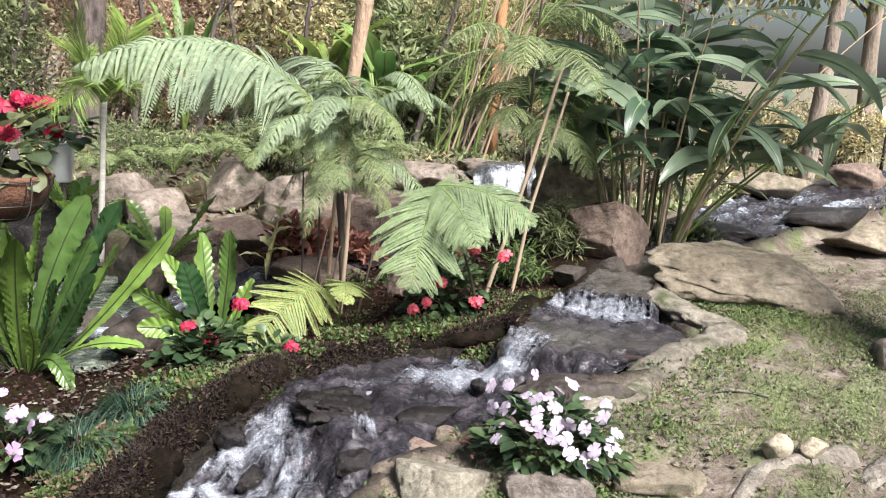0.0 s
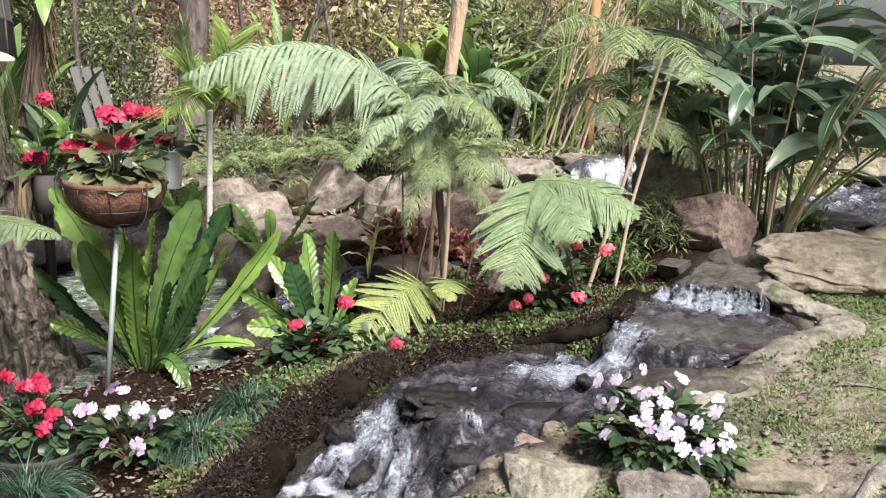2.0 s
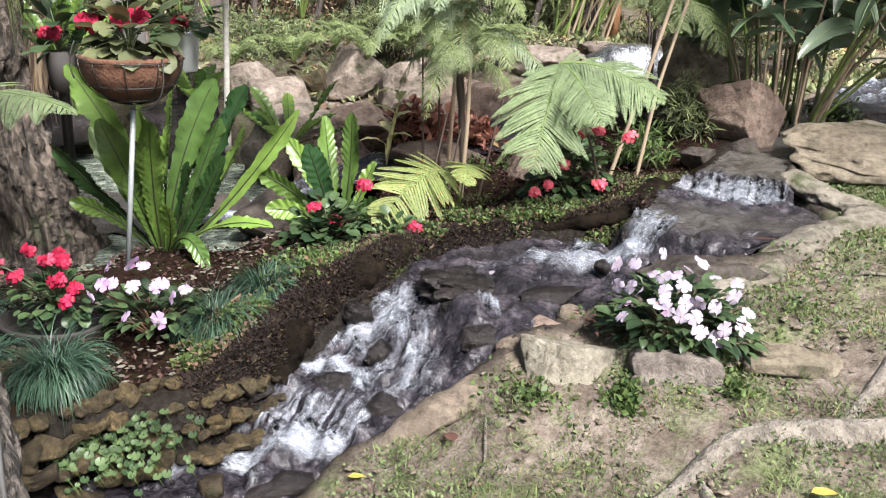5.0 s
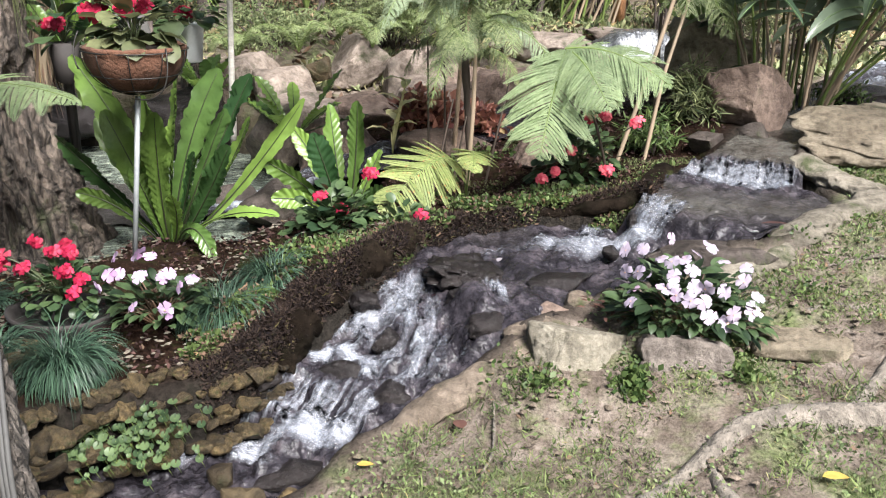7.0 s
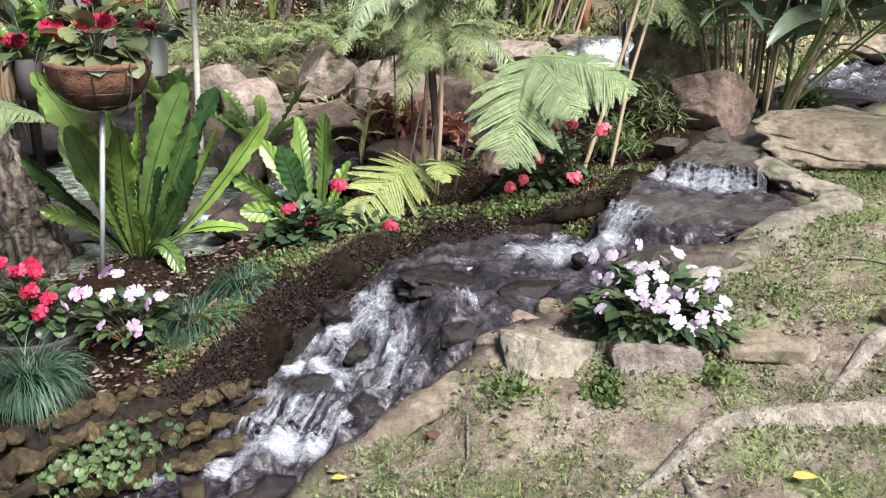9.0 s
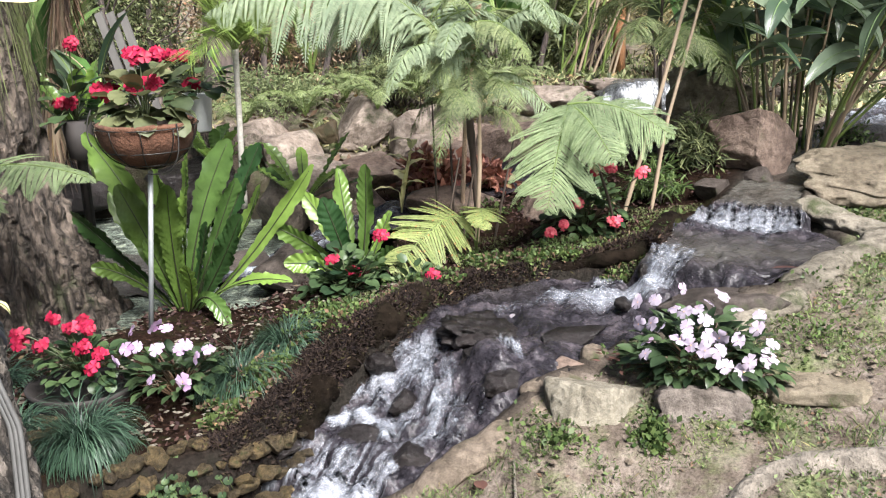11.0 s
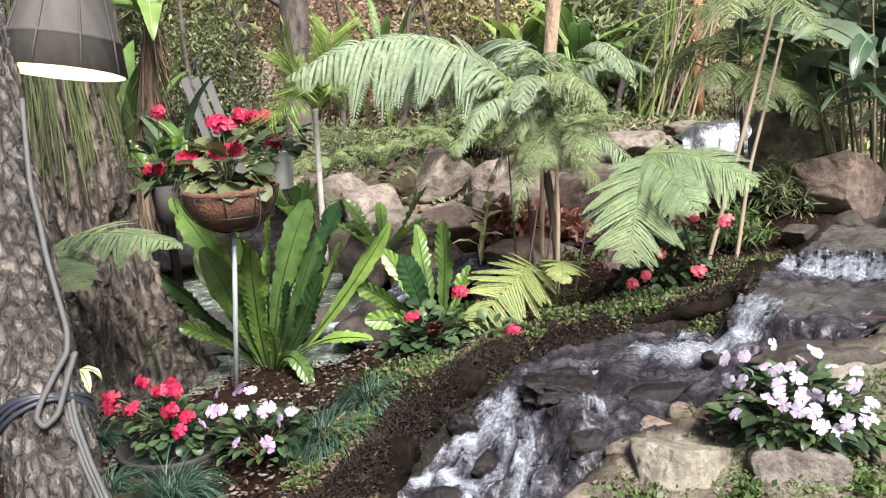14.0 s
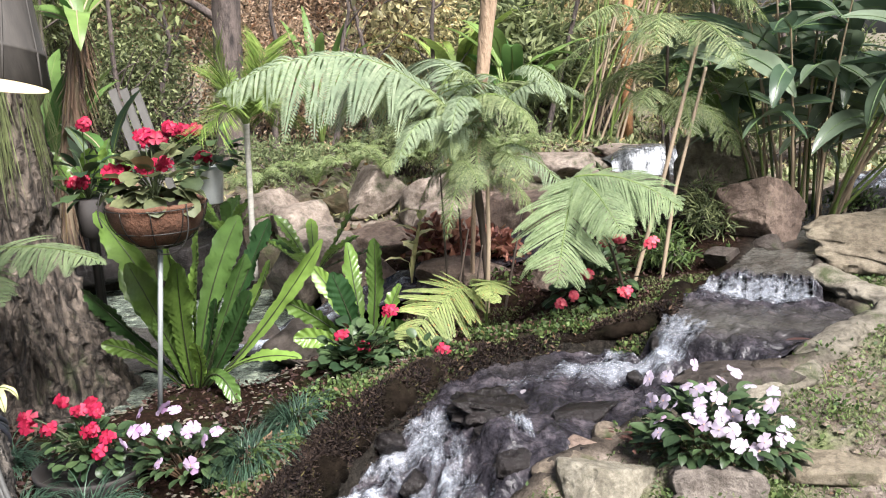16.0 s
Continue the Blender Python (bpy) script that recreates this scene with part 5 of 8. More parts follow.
frond(fern_a, (0.02, 4.81, 0.77), (-0.02, 4.62, 0.72), (-0.085, 4.42, 0.29), 0.29, [FROND_L, STEM_GREEN], 27, 44, 0.3, 3, bare=0.01, fill=0.2, leafw=1.0, bank=0.12)
frond(fern_a, (0.01, 4.80, 0.775), (0.27, 4.74, 0.83), (0.53, 4.6, 0.64), 0.25, [FROND_L, STEM_GREEN], 27, 44, 0.42, 4, bare=0.01, fill=0.2, leafw=1.0, bank=-0.35)
frond(fern_a, (0.01, 4.82, 0.77), (0.10, 4.66, 0.78), (0.24, 4.42, 0.54), 0.20, [FROND_L, STEM_GREEN], 24, 38, 0.42, 5, bare=0.02, fill=0.2, leafw=1.0, bank=-0.25)

fern_y = thing("fern", (-0.5, 5.02, -0.15), "small fern with yellow-green fronds and a rusty tip", "fern")
for i_, (c_, t_, h_) in enumerate((((-0.52, 4.92, 0.40), (-0.87, 4.33, -0.02), 0.26), ((-0.46, 4.92, 0.36), (-0.42, 4.55, 0.16), 0.15))):
    frond(fern_y, (-0.5, 5.02, -0.12), c_, t_, h_, [FROND_Y, STEM_GREEN], 17, 34, 0.16, 10 + i_, bare=0.34, fill=0.26, leafw=0.62, bank=0.42 - 0.3 * i_)

# tree fern with a crown of grey-green fronds at head height
fern_t = thing("tree_fern", (-0.52, 5.5, -0.15), "tree fern with long arching feathery grey-green fronds", "fern")
g = Geo()
p_, r_ = limb([(-0.52, 5.5, -0.2), (-0.55, 5.5, 0.3), (-0.6, 5.5, 0.86)], [0.02, 0.02, 0.026], 20)
g.tube(p_, r_, 10, 0, 0.3, 20)
part("trunk", g, STALK, fern_t, "dark fibrous trunk")
CROWN = [((-1.05, 5.2, 1.76), (-1.92, 4.85, 1.28), 0.42), ((-1.0, 5.45, 1.58), (-1.6, 5.5, 1.12), 0.34), ((-0.9, 5.35, 1.55), (-1.3, 5.1, 1.12), 0.2), ((-0.85, 5.2, 1.3), (-0.98, 4.95, 0.82), 0.11), ((-0.62, 5.2, 1.4), (-0.66, 4.95, 1.0), 0.11),
         ((-0.4, 5.3, 1.35), (-0.2, 5.1, 0.98), 0.15), ((-0.3, 5.5, 1.45), (0.08, 5.5, 1.15), 0.15), ((-0.8, 5.9, 1.6), (-1.1, 6.3, 1.3), 0.24), ((-0.4, 5.9, 1.4), (-0.1, 6.2, 1.1), 0.24)]
for i_, (c_, t_, h_) in enumerate(CROWN):
    frond(fern_t, (-0.6, 5.5, 0.86) if i_ < 3 else (-0.6 + 0.12 * math.sin(i_ * 2.1), 5.5, 0.86 + 0.1 * (i_ % 3)), c_, t_, h_, [FROND if i_ % 3 < 2 else FROND_D, STEM_GREEN], 27 if i_ < 3 else 18, 40 if i_ < 3 else 26, 0.6, 20 + i_, bare=0.1, fill=0.16, leafw=1.05, bank=0.45 if i_ < 3 else 0.1)
random.seed(31)
for i_ in range(18):
    a = rand(2.2, 7.2)
    l = rand(0.25, 0.6)
    b_ = np.array((-0.58 + rand(-0.2, 0.2), 5.5 + rand(-0.1, 0.25), rand(0.6, 1.25)))
    frond(fern_t, b_, b_ + np.array((0.5 * l * math.cos(a), 0.5 * l * math.sin(a), rand(0.1, 0.3))), b_ + np.array((l * math.cos(a), l * math.sin(a), rand(-0.3, 0.15))), rand(0.1, 0.17), [FROND_D if i_ % 2 else FROND, STEM_GREEN], 15, 20, 0.6, 70 + i_, fill=0.1, leafw=0.7)

# second feathery crown near the stakes
fern_s = thing("tree_fern", (0.62, 5.9, 0.15), "slender tree fern with thin feathery fronds", "fern")
g = Geo()
p_, r_ = limb([(0.62, 5.9, 0.1), (0.6, 5.9, 0.7), (0.58, 5.85, 1.15), (0.6, 5.85, 2.1)], [0.012, 0.011, 0.010, 0.007], 24)
g.tube(p_, r_, 8, 0, 0.2, 20)
part("trunk", g, STALK, fern_s)
for i_ in range(22):
    a = i_ * 2.4 + 0.3
    l = 0.55 + 0.35 * ((i_ * 7) % 5) / 5
    u_ = 0.5 - 0.75 * ((i_ * 3) % 4) / 3
    b_ = np.array((0.58, 5.85, 0.95 + 0.24 * (i_ % 5)))
    frond(fern_s, b_, b_ + np.array((0.5 * l * math.cos(a), 0.5 * l * math.sin(a), 0.32 + 0.2 * u_)), b_ + np.array((l * math.cos(a), l * math.sin(a), -0.15 + u_ * 0.5)), 0.2, [FROND_D, STEM_GREEN], 17, 20, 0.5, 40 + i_, fill=0.08, leafw=0.5)

fern_l = thing("fern", (-3.0, 3.5, -0.42), "fern with light green drooping fronds beside the trunk", "fern")
frond(fern_l, (-3.15, 3.85, 0.30), (-2.72, 3.75, 0.80), (-2.02, 3.6, 0.62), 0.26, [FROND_L, STEM_GREEN], 30, 34, 0.3, 60, bare=0.1, fill=0.25, leafw=0.9, bank=-0.12)
frond(fern_l, (-3.15, 3.85, 0.30), (-2.8, 3.6, 0.78), (-2.35, 3.35, 0.50), 0.24, [FROND_L, STEM_GREEN], 28, 30, 0.3, 61, bare=0.1, fill=0.25, leafw=0.9, bank=-0.05)
g = Geo()
g.tube(curve3((-3.0, 3.5, -0.45), (-3.2, 3.8, -0.1), (-3.15, 3.85, 0.31), 12), 0.012, 8)
part("stalk", g, STALK, fern_l, "dark thin stalk")

random.seed(77)
for i_, (x_, y_, z_) in enumerate(((-1.6, 7.75, 0.42), (-1.05, 8.0, 0.5), (-2.25, 7.75, 0.36), (-0.55, 7.75, 0.5), (-2.75, 7.6, 0.3), (-1.35, 8.3, 0.5), (-2.0, 8.3, 0.45))):
    fern_b = thing("fern", (x_, y_, z_), "small green fern growing among the ledge rocks", "fern", "ledge ferns")
    for k_ in range(9):
        a = k_ * 0.7 + rand(-0.2, 0.2)
        l = rand(0.28, 0.46)
        b_ = np.array((x_, y_, z_ - 0.05))
        frond(fern_b, b_, b_ + np.array((0.45 * l * math.cos(a), 0.45 * l * math.sin(a), rand(0.25, 0.42))), b_ + np.array((l * math.cos(a), l * math.sin(a), rand(0.05, 0.25))), rand(0.08, 0.12), [FROND_D, STEM_GREEN], 18, 10, 0.35, 300 + i_ * 10 + k_, fill=0.15, leafw=0.42)


def nest_fern(base, leaves, length, width, seed, label, spread=(35, 82), az0=None):
    random.seed(seed)
    np.random.seed(seed)
    t = thing("bird_nest_fern", base, label, "fern", "bird nest ferns")
    for i in range(leaves):
        az = i * 2.39996 + rand(-0.2, 0.2)
        el = spread[1] - (spread[1] - spread[0]) * ((leaves - i) / leaves) ** 1.0 + rand(-4, 4)
        if length > 0.9 and math.sin(az) < -0.4:
            el = max(el, 76)
        g = Geo()
        l = length * rand(0.78, 1.08)
        b = (base[0] + 0.05 * math.cos(az), base[1] + 0.05 * math.sin(az), base[2] + 0.02)
        g.leaf(b, az, el, l, width * rand(0.85, 1.15), rand(6, 30), 0.3, 0.2, 9, 36, "strap", 0, 1, rand(-0.25, 0.25))
        part("leaf", g, [NEST, NEST_RIB], t)
    return t


def nest_leaf(g, base, mid, tip, width, roll=0.0, curl=0.0):
    """One strap leaf along a curve through mid: folded along its dark midrib, pleated towards ragged wavy edges."""
    b, c, t = (np.array(q, float) for q in (base, mid, tip))
    rows, cols = 64, 11
    p = curve3(b, 2 * c - (b + t) / 2, t, rows)
    tg = unit(np.gradient(p, axis=0))
    face = np.array((0.0, -1.0, 0.45))
    sd = unit(np.cross(tg, face))
    nv = unit(np.cross(sd, tg))
    s = np.linspace(0, 1, rows)
    ang = roll + curl * s
    sd, nv = sd * np.cos(ang)[:, None] + nv * np.sin(ang)[:, None], nv * np.cos(ang)[:, None] - sd * np.sin(ang)[:, None]
    length = np.linalg.norm(np.diff(p, axis=0), axis=1).sum()
    w = 0.39 * width * np.clip(0.1 + 1.2 * s ** 0.95, 0, 1) * np.clip((1.004 - s) * 7.0, 0, 1) ** 0.5
    o = rand(0, 60)
    v = np.zeros((rows, cols, 3))
    for i in range(rows):
        for j in range(cols):
            u = j / (cols - 1) * 2 - 1
            au = abs(u)
            ph = (s[i] - 0.10 * au) * length * 150 + 1.6 * noise.noise(Vector((s[i] * 5, o, math.copysign(2, u))))
            edge = 1 + 0.3 * au * noise.noise(Vector((s[i] * 24, o, math.copysign(5, u))))
            lift = w[i] * (0.30 * au ** 1.4 + 0.15 * math.sin(ph) * min(1, au * 1.6) + 0.6 * au * au * noise.noise(Vector((s[i] * 7, o + 9, math.copysign(3, u)))))
            v[i, j] = p[i] + sd[i] * u * w[i] * edge + nv[i] * lift
    g.add(v.reshape(-1, 3), [(i * cols + j, i * cols + j + 1, (i + 1) * cols + j + 1, (i + 1) * cols + j) for i in range(rows - 1) for j in range(cols - 1)])
    g.tube(p[:-2] + nv[:-2] * 0.003, np.linspace(0.0065, 0.0015, rows - 2), 5, 1)


def nest_fern_of(base, leaves, seed, label):
    """A nest fern whose leaves are given one by one: a middle point, the tip, the width and the roll."""
    random.seed(seed)
    t = thing("bird_nest_fern", base, label, "fern", "bird nest ferns")
    for mid, tip, w, roll in leaves:
        g = Geo()
        out = unit(np.array(mid) - np.array(base)) * 0.04
        nest_leaf(g, np.array(base) + out * np.array((1, 1, 0.2)), mid, tip, w, roll + rand(-0.1, 0.1), rand(-0.3, 0.3))
        part("leaf", g, [NEST, NEST_RIB], t)


nest_fern_of((-2.036, 4.42, -0.33), [
    ((-2.204, 4.45, 0.175), (-2.543, 4.5, 0.676), 0.20, 0.35), ((-2.127, 4.35, 0.019), (-2.288, 4.3, 0.442), 0.19, -0.25), ((-2.349, 4.5, -0.07), (-2.741, 4.6, 0.221), 0.17, 0.75),
    ((-2.016, 4.3, 0.041), (-1.97, 4.2, 0.465), 0.19, 0.1), ((-1.947, 4.5, 0.18), (-1.777, 4.6, 0.628), 0.19, -0.5), ((-1.789, 4.5, 0.19), (-1.59, 4.55, 0.615), 0.17, 0.4),
    ((-1.799, 4.3, -0.035), (-1.597, 4.2, 0.317), 0.18, 0.15), ((-1.70, 4.62, 0.0), (-1.36, 4.72, 0.47), 0.11, -0.7), ((-1.675, 4.25, -0.072), (-1.359, 4.2, -0.033), 0.10, 0.9),
    ((-1.84, 4.25, -0.143), (-1.691, 4.15, -0.27), 0.11, 0.2), ((-2.156, 4.6, 0.078), (-2.235, 4.65, 0.458), 0.17, 0.5), ((-1.98, 4.62, 0.12), (-1.93, 4.72, 0.5), 0.16, -0.8),
    ((-2.07, 4.6, 0.12), (-2.08, 4.75, 0.55), 0.16, 0.9), ((-1.86, 4.48, 0.1), (-1.72, 4.5, 0.44), 0.14, -0.9), ((-2.25, 4.5, 0.0), (-2.5, 4.62, 0.33), 0.15, -0.6),
    ((-1.9, 4.34, -0.02), (-1.82, 4.3, 0.25), 0.13, 0.7), ((-2.10, 4.34, -0.06), (-2.16, 4.28, 0.16), 0.12, -0.7), ((-1.80, 4.6, 0.02), (-1.66, 4.7, 0.36), 0.13, 0.9), ((-2.3, 4.42, -0.12), (-2.52, 4.36, -0.02), 0.12, 0.5), ((-1.93, 4.28, -0.12), (-1.90, 4.16, 0.06), 0.11, -0.2)], 7, "large bird nest fern with upright glossy wavy green leaves")
nest_fern_of((-1.146, 4.74, -0.26), [
    ((-1.09, 4.75, 0.112), (-1.076, 4.75, 0.465), 0.14, 0.15), ((-1.209, 4.65, 0.034), (-1.289, 4.6, 0.312), 0.17, -0.2), ((-1.364, 4.75, -0.037), (-1.607, 4.7, 0.126), 0.14, 0.5), ((-1.22, 4.85, 0.08), (-1.283, 4.95, 0.40), 0.14, -0.7),
    ((-1.05, 4.82, -0.03), (-0.976, 4.9, 0.168), 0.12, 0.5), ((-1.32, 4.66, -0.1), (-1.52, 4.58, -0.06), 0.14, 0.4), ((-1.02, 4.7, -0.08), (-0.9, 4.66, 0.0), 0.12, -0.3), ((-1.3, 4.85, 0.02), (-1.5, 4.95, 0.26), 0.13, 0.3)], 8, "bird nest fern with broad wavy green leaves")
nest_fern((-2.85, 5.0, 0.62), 14, 0.42, 0.085, 9, "small bird nest fern with bright green leaves", (30, 80))
fern_post = Geo()
fern_post.tube([(-2.85, 5.0, -0.6), (-2.85, 5.0, 0.5), (-2.85, 5.0, 0.52), (-2.85, 5.0, 0.64)], [0.03, 0.03, 0.07, 0.09], 16)
single("plant_stand", fern_post, POT, (-2.85, 5.0, -0.6), "dark pot on a post in the pond", "planter")
nest_fern((-2.62, 6.5, 0.12), 12, 0.36, 0.08, 11, "small bright green bird nest fern by the bucket", (30, 80))
nest_fern((-1.75, 5.85, 0.0), 10, 0.5, 0.1, 12, "bird nest fern with broad wavy green leaves", (20, 70))
random.seed(20)


def flower(g, c, r, normal, petals=5, mi=0, eye=None):
    """A flat open flower of rounded petals."""
    n = unit(normal)
    a = unit(np.cross(n, np.array([0.3, 0.2, 1.0])))
    b = np.cross(n, a)
    ph = rand(0, 6.28)
    for i in range(petals):
        t = ph + i * 2 * math.pi / petals + rand(-0.12, 0.12)
        d = a * math.cos(t) + b * math.sin(t)
        s = np.cross(n, d)
        rr = r * rand(0.85, 1.12)
        pts = [np.array(c)]
        for u, w, h in ((0.35, 0.26, 0.03), (0.78, rand(0.42, 0.56), rand(-0.02, 0.14)), (1.02, rand(0.3, 0.42), rand(-0.22, 0.08))):
            pts += [np.array(c) + d * rr * u + s * w * rr + n * rr * h, np.array(c) + d * rr * (u - 0.04) + n * rr * (h - 0.05), np.array(c) + d * rr * u - s * w * rr + n * rr * h]
        g.add(pts, [(0, 1, 2), (0, 2, 3), (1, 4, 5, 2), (2, 5, 6, 3), (4, 7, 8, 5), (5, 8, 9, 6)], mi)
    if eye is not None:
        g.add([np.array(c) + n * 0.004 + (a * math.cos(t) + b * math.sin(t)) * r * 0.12 for t in np.arange(6)], [tuple(range(6))], eye)


def broad_leaves(g, centres, out, size, mi=0, flop=25, shape="lance", wide=(0.5, 0.68)):
    for c, o in zip(centres, out):
        az = math.atan2(o[1], o[0]) + rand(-0.5, 0.5)
        el = math.degrees(math.asin(max(-0.9, min(0.9, o[2])))) + rand(-25, 15)
        s = size * rand(0.6, 1.25)
        g.leaf(c, az, el - 15, s, s * rand(*wide), flop + rand(0, 30), 0.18, 0.05, 3, 6, shape, mi, None, rand(-0.4, 0.4))


def dome(n, centre, radii, low=-0.1):
    """Points over the upper part of a rounded bush, with their directions."""
    o = unit(np.random.normal(size=(n * 3, 3)))
    o = o[o[:, 2] > low][:n]
    k = np.random.uniform(0.55, 1.0, (len(o), 1))
    return np.array(centre) + o * np.array(radii) * k, o


def impatiens(base, radii, spots, petal, label, leaves, size, fr):
    t = thing("impatiens", base, label, "flowering plant", "impatiens")
    c, o = dome(leaves, base, np.array(radii) * np.array((1, 1, 0.88)), 0.1)
    o = o[c[:, 2] > base[2] + 0.07]
    c = c[c[:, 2] > base[2] + 0.07]
    g = Geo()
    broad_leaves(g, c, o, size, 0, 25, "lance", (0.46, 0.6))
    part("foliage", g, IMPAT, t)
    g = Geo()
    for q in c[:40]:
        g.tube([np.array(base) + (q - np.array(base)) * 0.1, np.array(base) + (q - np.array(base)) * 0.6 + np.array((0, 0, 0.02)), q], 0.004, 5)
    part("branching", g, STEM_RED, t, kind="stuff")
    for x, y, z in spots:
        g = Geo()
        p = np.array(base) + np.array((x, y, z + 0.012))
        nrm = unit(np.array((x, y - 0.2, 0.32)) + np.random.normal(0, 0.2, 3))
        flower(g, p, fr * rand(0.85, 1.2), nrm, 5, 0, 1)
        part("flower", g, [petal, EYE], t)
    return t


np.random.seed(3)
WHITE = [(-0.26, 0.1, 0.3), (-0.19, 0.1, 0.31), (-0.08, 0.1, 0.36), (0.02, 0.08, 0.31), (0.07, 0.08, 0.34), (-0.12, 0.03, 0.3), (-0.09, -0.04, 0.31), (-0.04, -0.03, 0.32), (-0.02, -0.09, 0.3),
         (-0.25, 0.08, 0.21), (-0.21, -0.01, 0.25), (-0.18, -0.08, 0.26), (0.12, 0.03, 0.3), (0.21, 0.04, 0.27), (0.18, -0.07, 0.26), (-0.12, -0.15, 0.24), (-0.09, -0.15, 0.26)]
WHITE += [(-0.08, -0.18, 0.23), (-0.03, -0.2, 0.22), (0.02, -0.2, 0.22), (-0.24, -0.13, 0.17), (0.04, -0.23, 0.17), (0.24, -0.08, 0.2), (0.22, -0.14, 0.18), (0.2, -0.17, 0.17), (0.13, -0.21, 0.18)]
random.seed(12)
for k_ in range(6):
    a = rand(3.4, 6.0)
    e = rand(0.25, 1.2)
    WHITE.append((0.3 * math.cos(a) * math.cos(e), 0.24 * math.sin(a) * math.cos(e), 0.29 * math.sin(e) + 0.03))
impatiens((0.55, 3.42, -0.17), (0.33, 0.27, 0.33), WHITE, PETAL_W, "bush of white impatiens in full flower on the bank", 620, 0.075, 0.031)
PINKS = [(-0.19, 0.01, 0.29), (-0.1, 0.04, 0.3), (-0.05, 0.05, 0.29), (-0.21, -0.01, 0.22), (-0.05, -0.06, 0.24), (0.06, -0.03, 0.25), (0.05, -0.07, 0.24), (0.12, -0.07, 0.21), (0.14, 0.01, 0.22), (-0.25, -0.04, 0.17), (-0.04, -0.16, 0.15), (0.09, -0.15, 0.14), (-0.17, 0.0, 0.22)]
impatiens((-1.62, 3.35, -0.28), (0.25, 0.19, 0.26), PINKS, PETAL_P, "sparse pink and white impatiens in dark soil", 230, 0.075, 0.032)


def begonia(base, flowers, radii, leaves, size, label, petal=None, leafmat=None, holder=None, heads=0.054, n=9):
    t = holder or thing("begonia", base, label, "flowering plant", "red begonias")
    c, o = dome(leaves, base, radii, -0.05)
    g = Geo()
    broad_leaves(g, c, o, size, 0, 20, "oval", (0.68, 0.9))
    part("foliage", g, leafmat or BEGONIA, t)
    g = Geo()
    for q in list(c[:24]) + [np.array(f) for f in flowers]:
        b = np.array(base)
        g.tube(curve3(b + (q - b) * 0.08, b + (q - b) * 0.4 + np.array((0, 0, 0.08)), q, 6), 0.0035, 5)
    part("branching", g, STEM_DARK, t, kind="stuff")
    for f in flowers:
        g = Geo()
        for _ in range(n):
            d = unit(np.random.normal(0, 1, 3)) * rand(0.3, 1.0)
            flower(g, np.array(f) + d * heads * np.array((0.62, 0.45, 0.45)), heads * rand(0.3, 0.55), unit(d * 0.8 + np.array((0, -0.9, 0.6))), 4)
        part("flower", g, petal or PETAL_R, t)
    return t


begonia((-1.12, 4.38, -0.22), [(-1.19, 4.35, 0.04), (-1.08, 4.35, -0.02), (-1.0, 4.22, -0.16), (-0.92, 4.27, 0.2)], (0.26, 0.22, 0.3), 260, 0.075, "red begonia with dark green leaves under the fern")
begonia((-0.78, 4.32, -0.2), [(-0.65, 4.25, -0.0), (-0.84, 4.22, -0.15)], (0.22, 0.2, 0.24), 190, 0.07, "red begonia with dark green leaves at the stream wall")
begonia((0.12, 5.12, -0.02), [(0.07, 4.92, 0.22), (0.28, 4.9, 0.12), (0.18, 4.97, 0.40), (0.26, 4.97, 0.41), (0.43, 5.0, 0.37), (-0.07, 4.92, 0.05), (0.0, 4.92, 0.09)], (0.25, 0.18, 0.40), 230, 0.075, "coral begonia with dark leaves beneath the tree fern", PETAL_C)
pot_b = begonia((-2.05, 3.35, -0.19), [(-2.29, 3.3, 0.02), (-2.28, 3.29, -0.02), (-2.15, 3.36, 0.07), (-2.02, 3.36, 0.06), (-2.05, 3.3, 0.05), (-1.98, 3.32, 0.04), (-2.17, 3.27, -0.02), (-1.97, 3.25, -0.01), (-1.91, 3.26, -0.05), (-1.92, 3.22, -0.09)], (0.2, 0.15, 0.2), 140, 0.055, "crimson begonia in a dark bowl by the trunk")
g = Geo()
prof = [(0.02, -0.42), (0.16, -0.42), (0.2, -0.36), (0.23, -0.27), (0.235, -0.25), (0.22, -0.25), (0.2, -0.29), (0.0, -0.29)]
kk = 28
pv_ = np.concatenate([np.stack([-2.07 + r * np.cos(np.arange(kk) / kk * 6.2832), 3.35 + 0.8 * r * np.sin(np.arange(kk) / kk * 6.2832), np.full(kk, z + 0.02)], 1) for r, z in prof])
g.add(pv_, [(i * kk + j, i * kk + (j + 1) % kk, (i + 1) * kk + (j + 1) % kk, (i + 1) * kk + j) for i in range(len(prof) - 1) for j in range(kk)])
part("bowl", g, POT, pot_b, "dark shallow bowl")

# hanging basket on its steel pole
BK = np.array((-1.935, 3.98, 0.80))
basket = thing("planter_stand", (-2.03, 3.98, -0.28), "half-round coir basket of red begonias on a steel pole", "planter")
g = Geo()
g.tube([(-2.045, 3.98, -0.35), (-1.94, 3.98, 0.58)], 0.0125, 12)
part("pole", g, STEEL, basket, "galvanised steel pole")
g = Geo()
rows_ = [(math.cos(e) * 0.225, -math.sin(e) * 0.20) for e in np.linspace(0, 1.5, 12)] + [(0.0, -0.2)]
rows_ = [(0.20, 0.012), (0.215, 0.02), (0.23, 0.012)] + rows_
kk = 48
pv_ = []
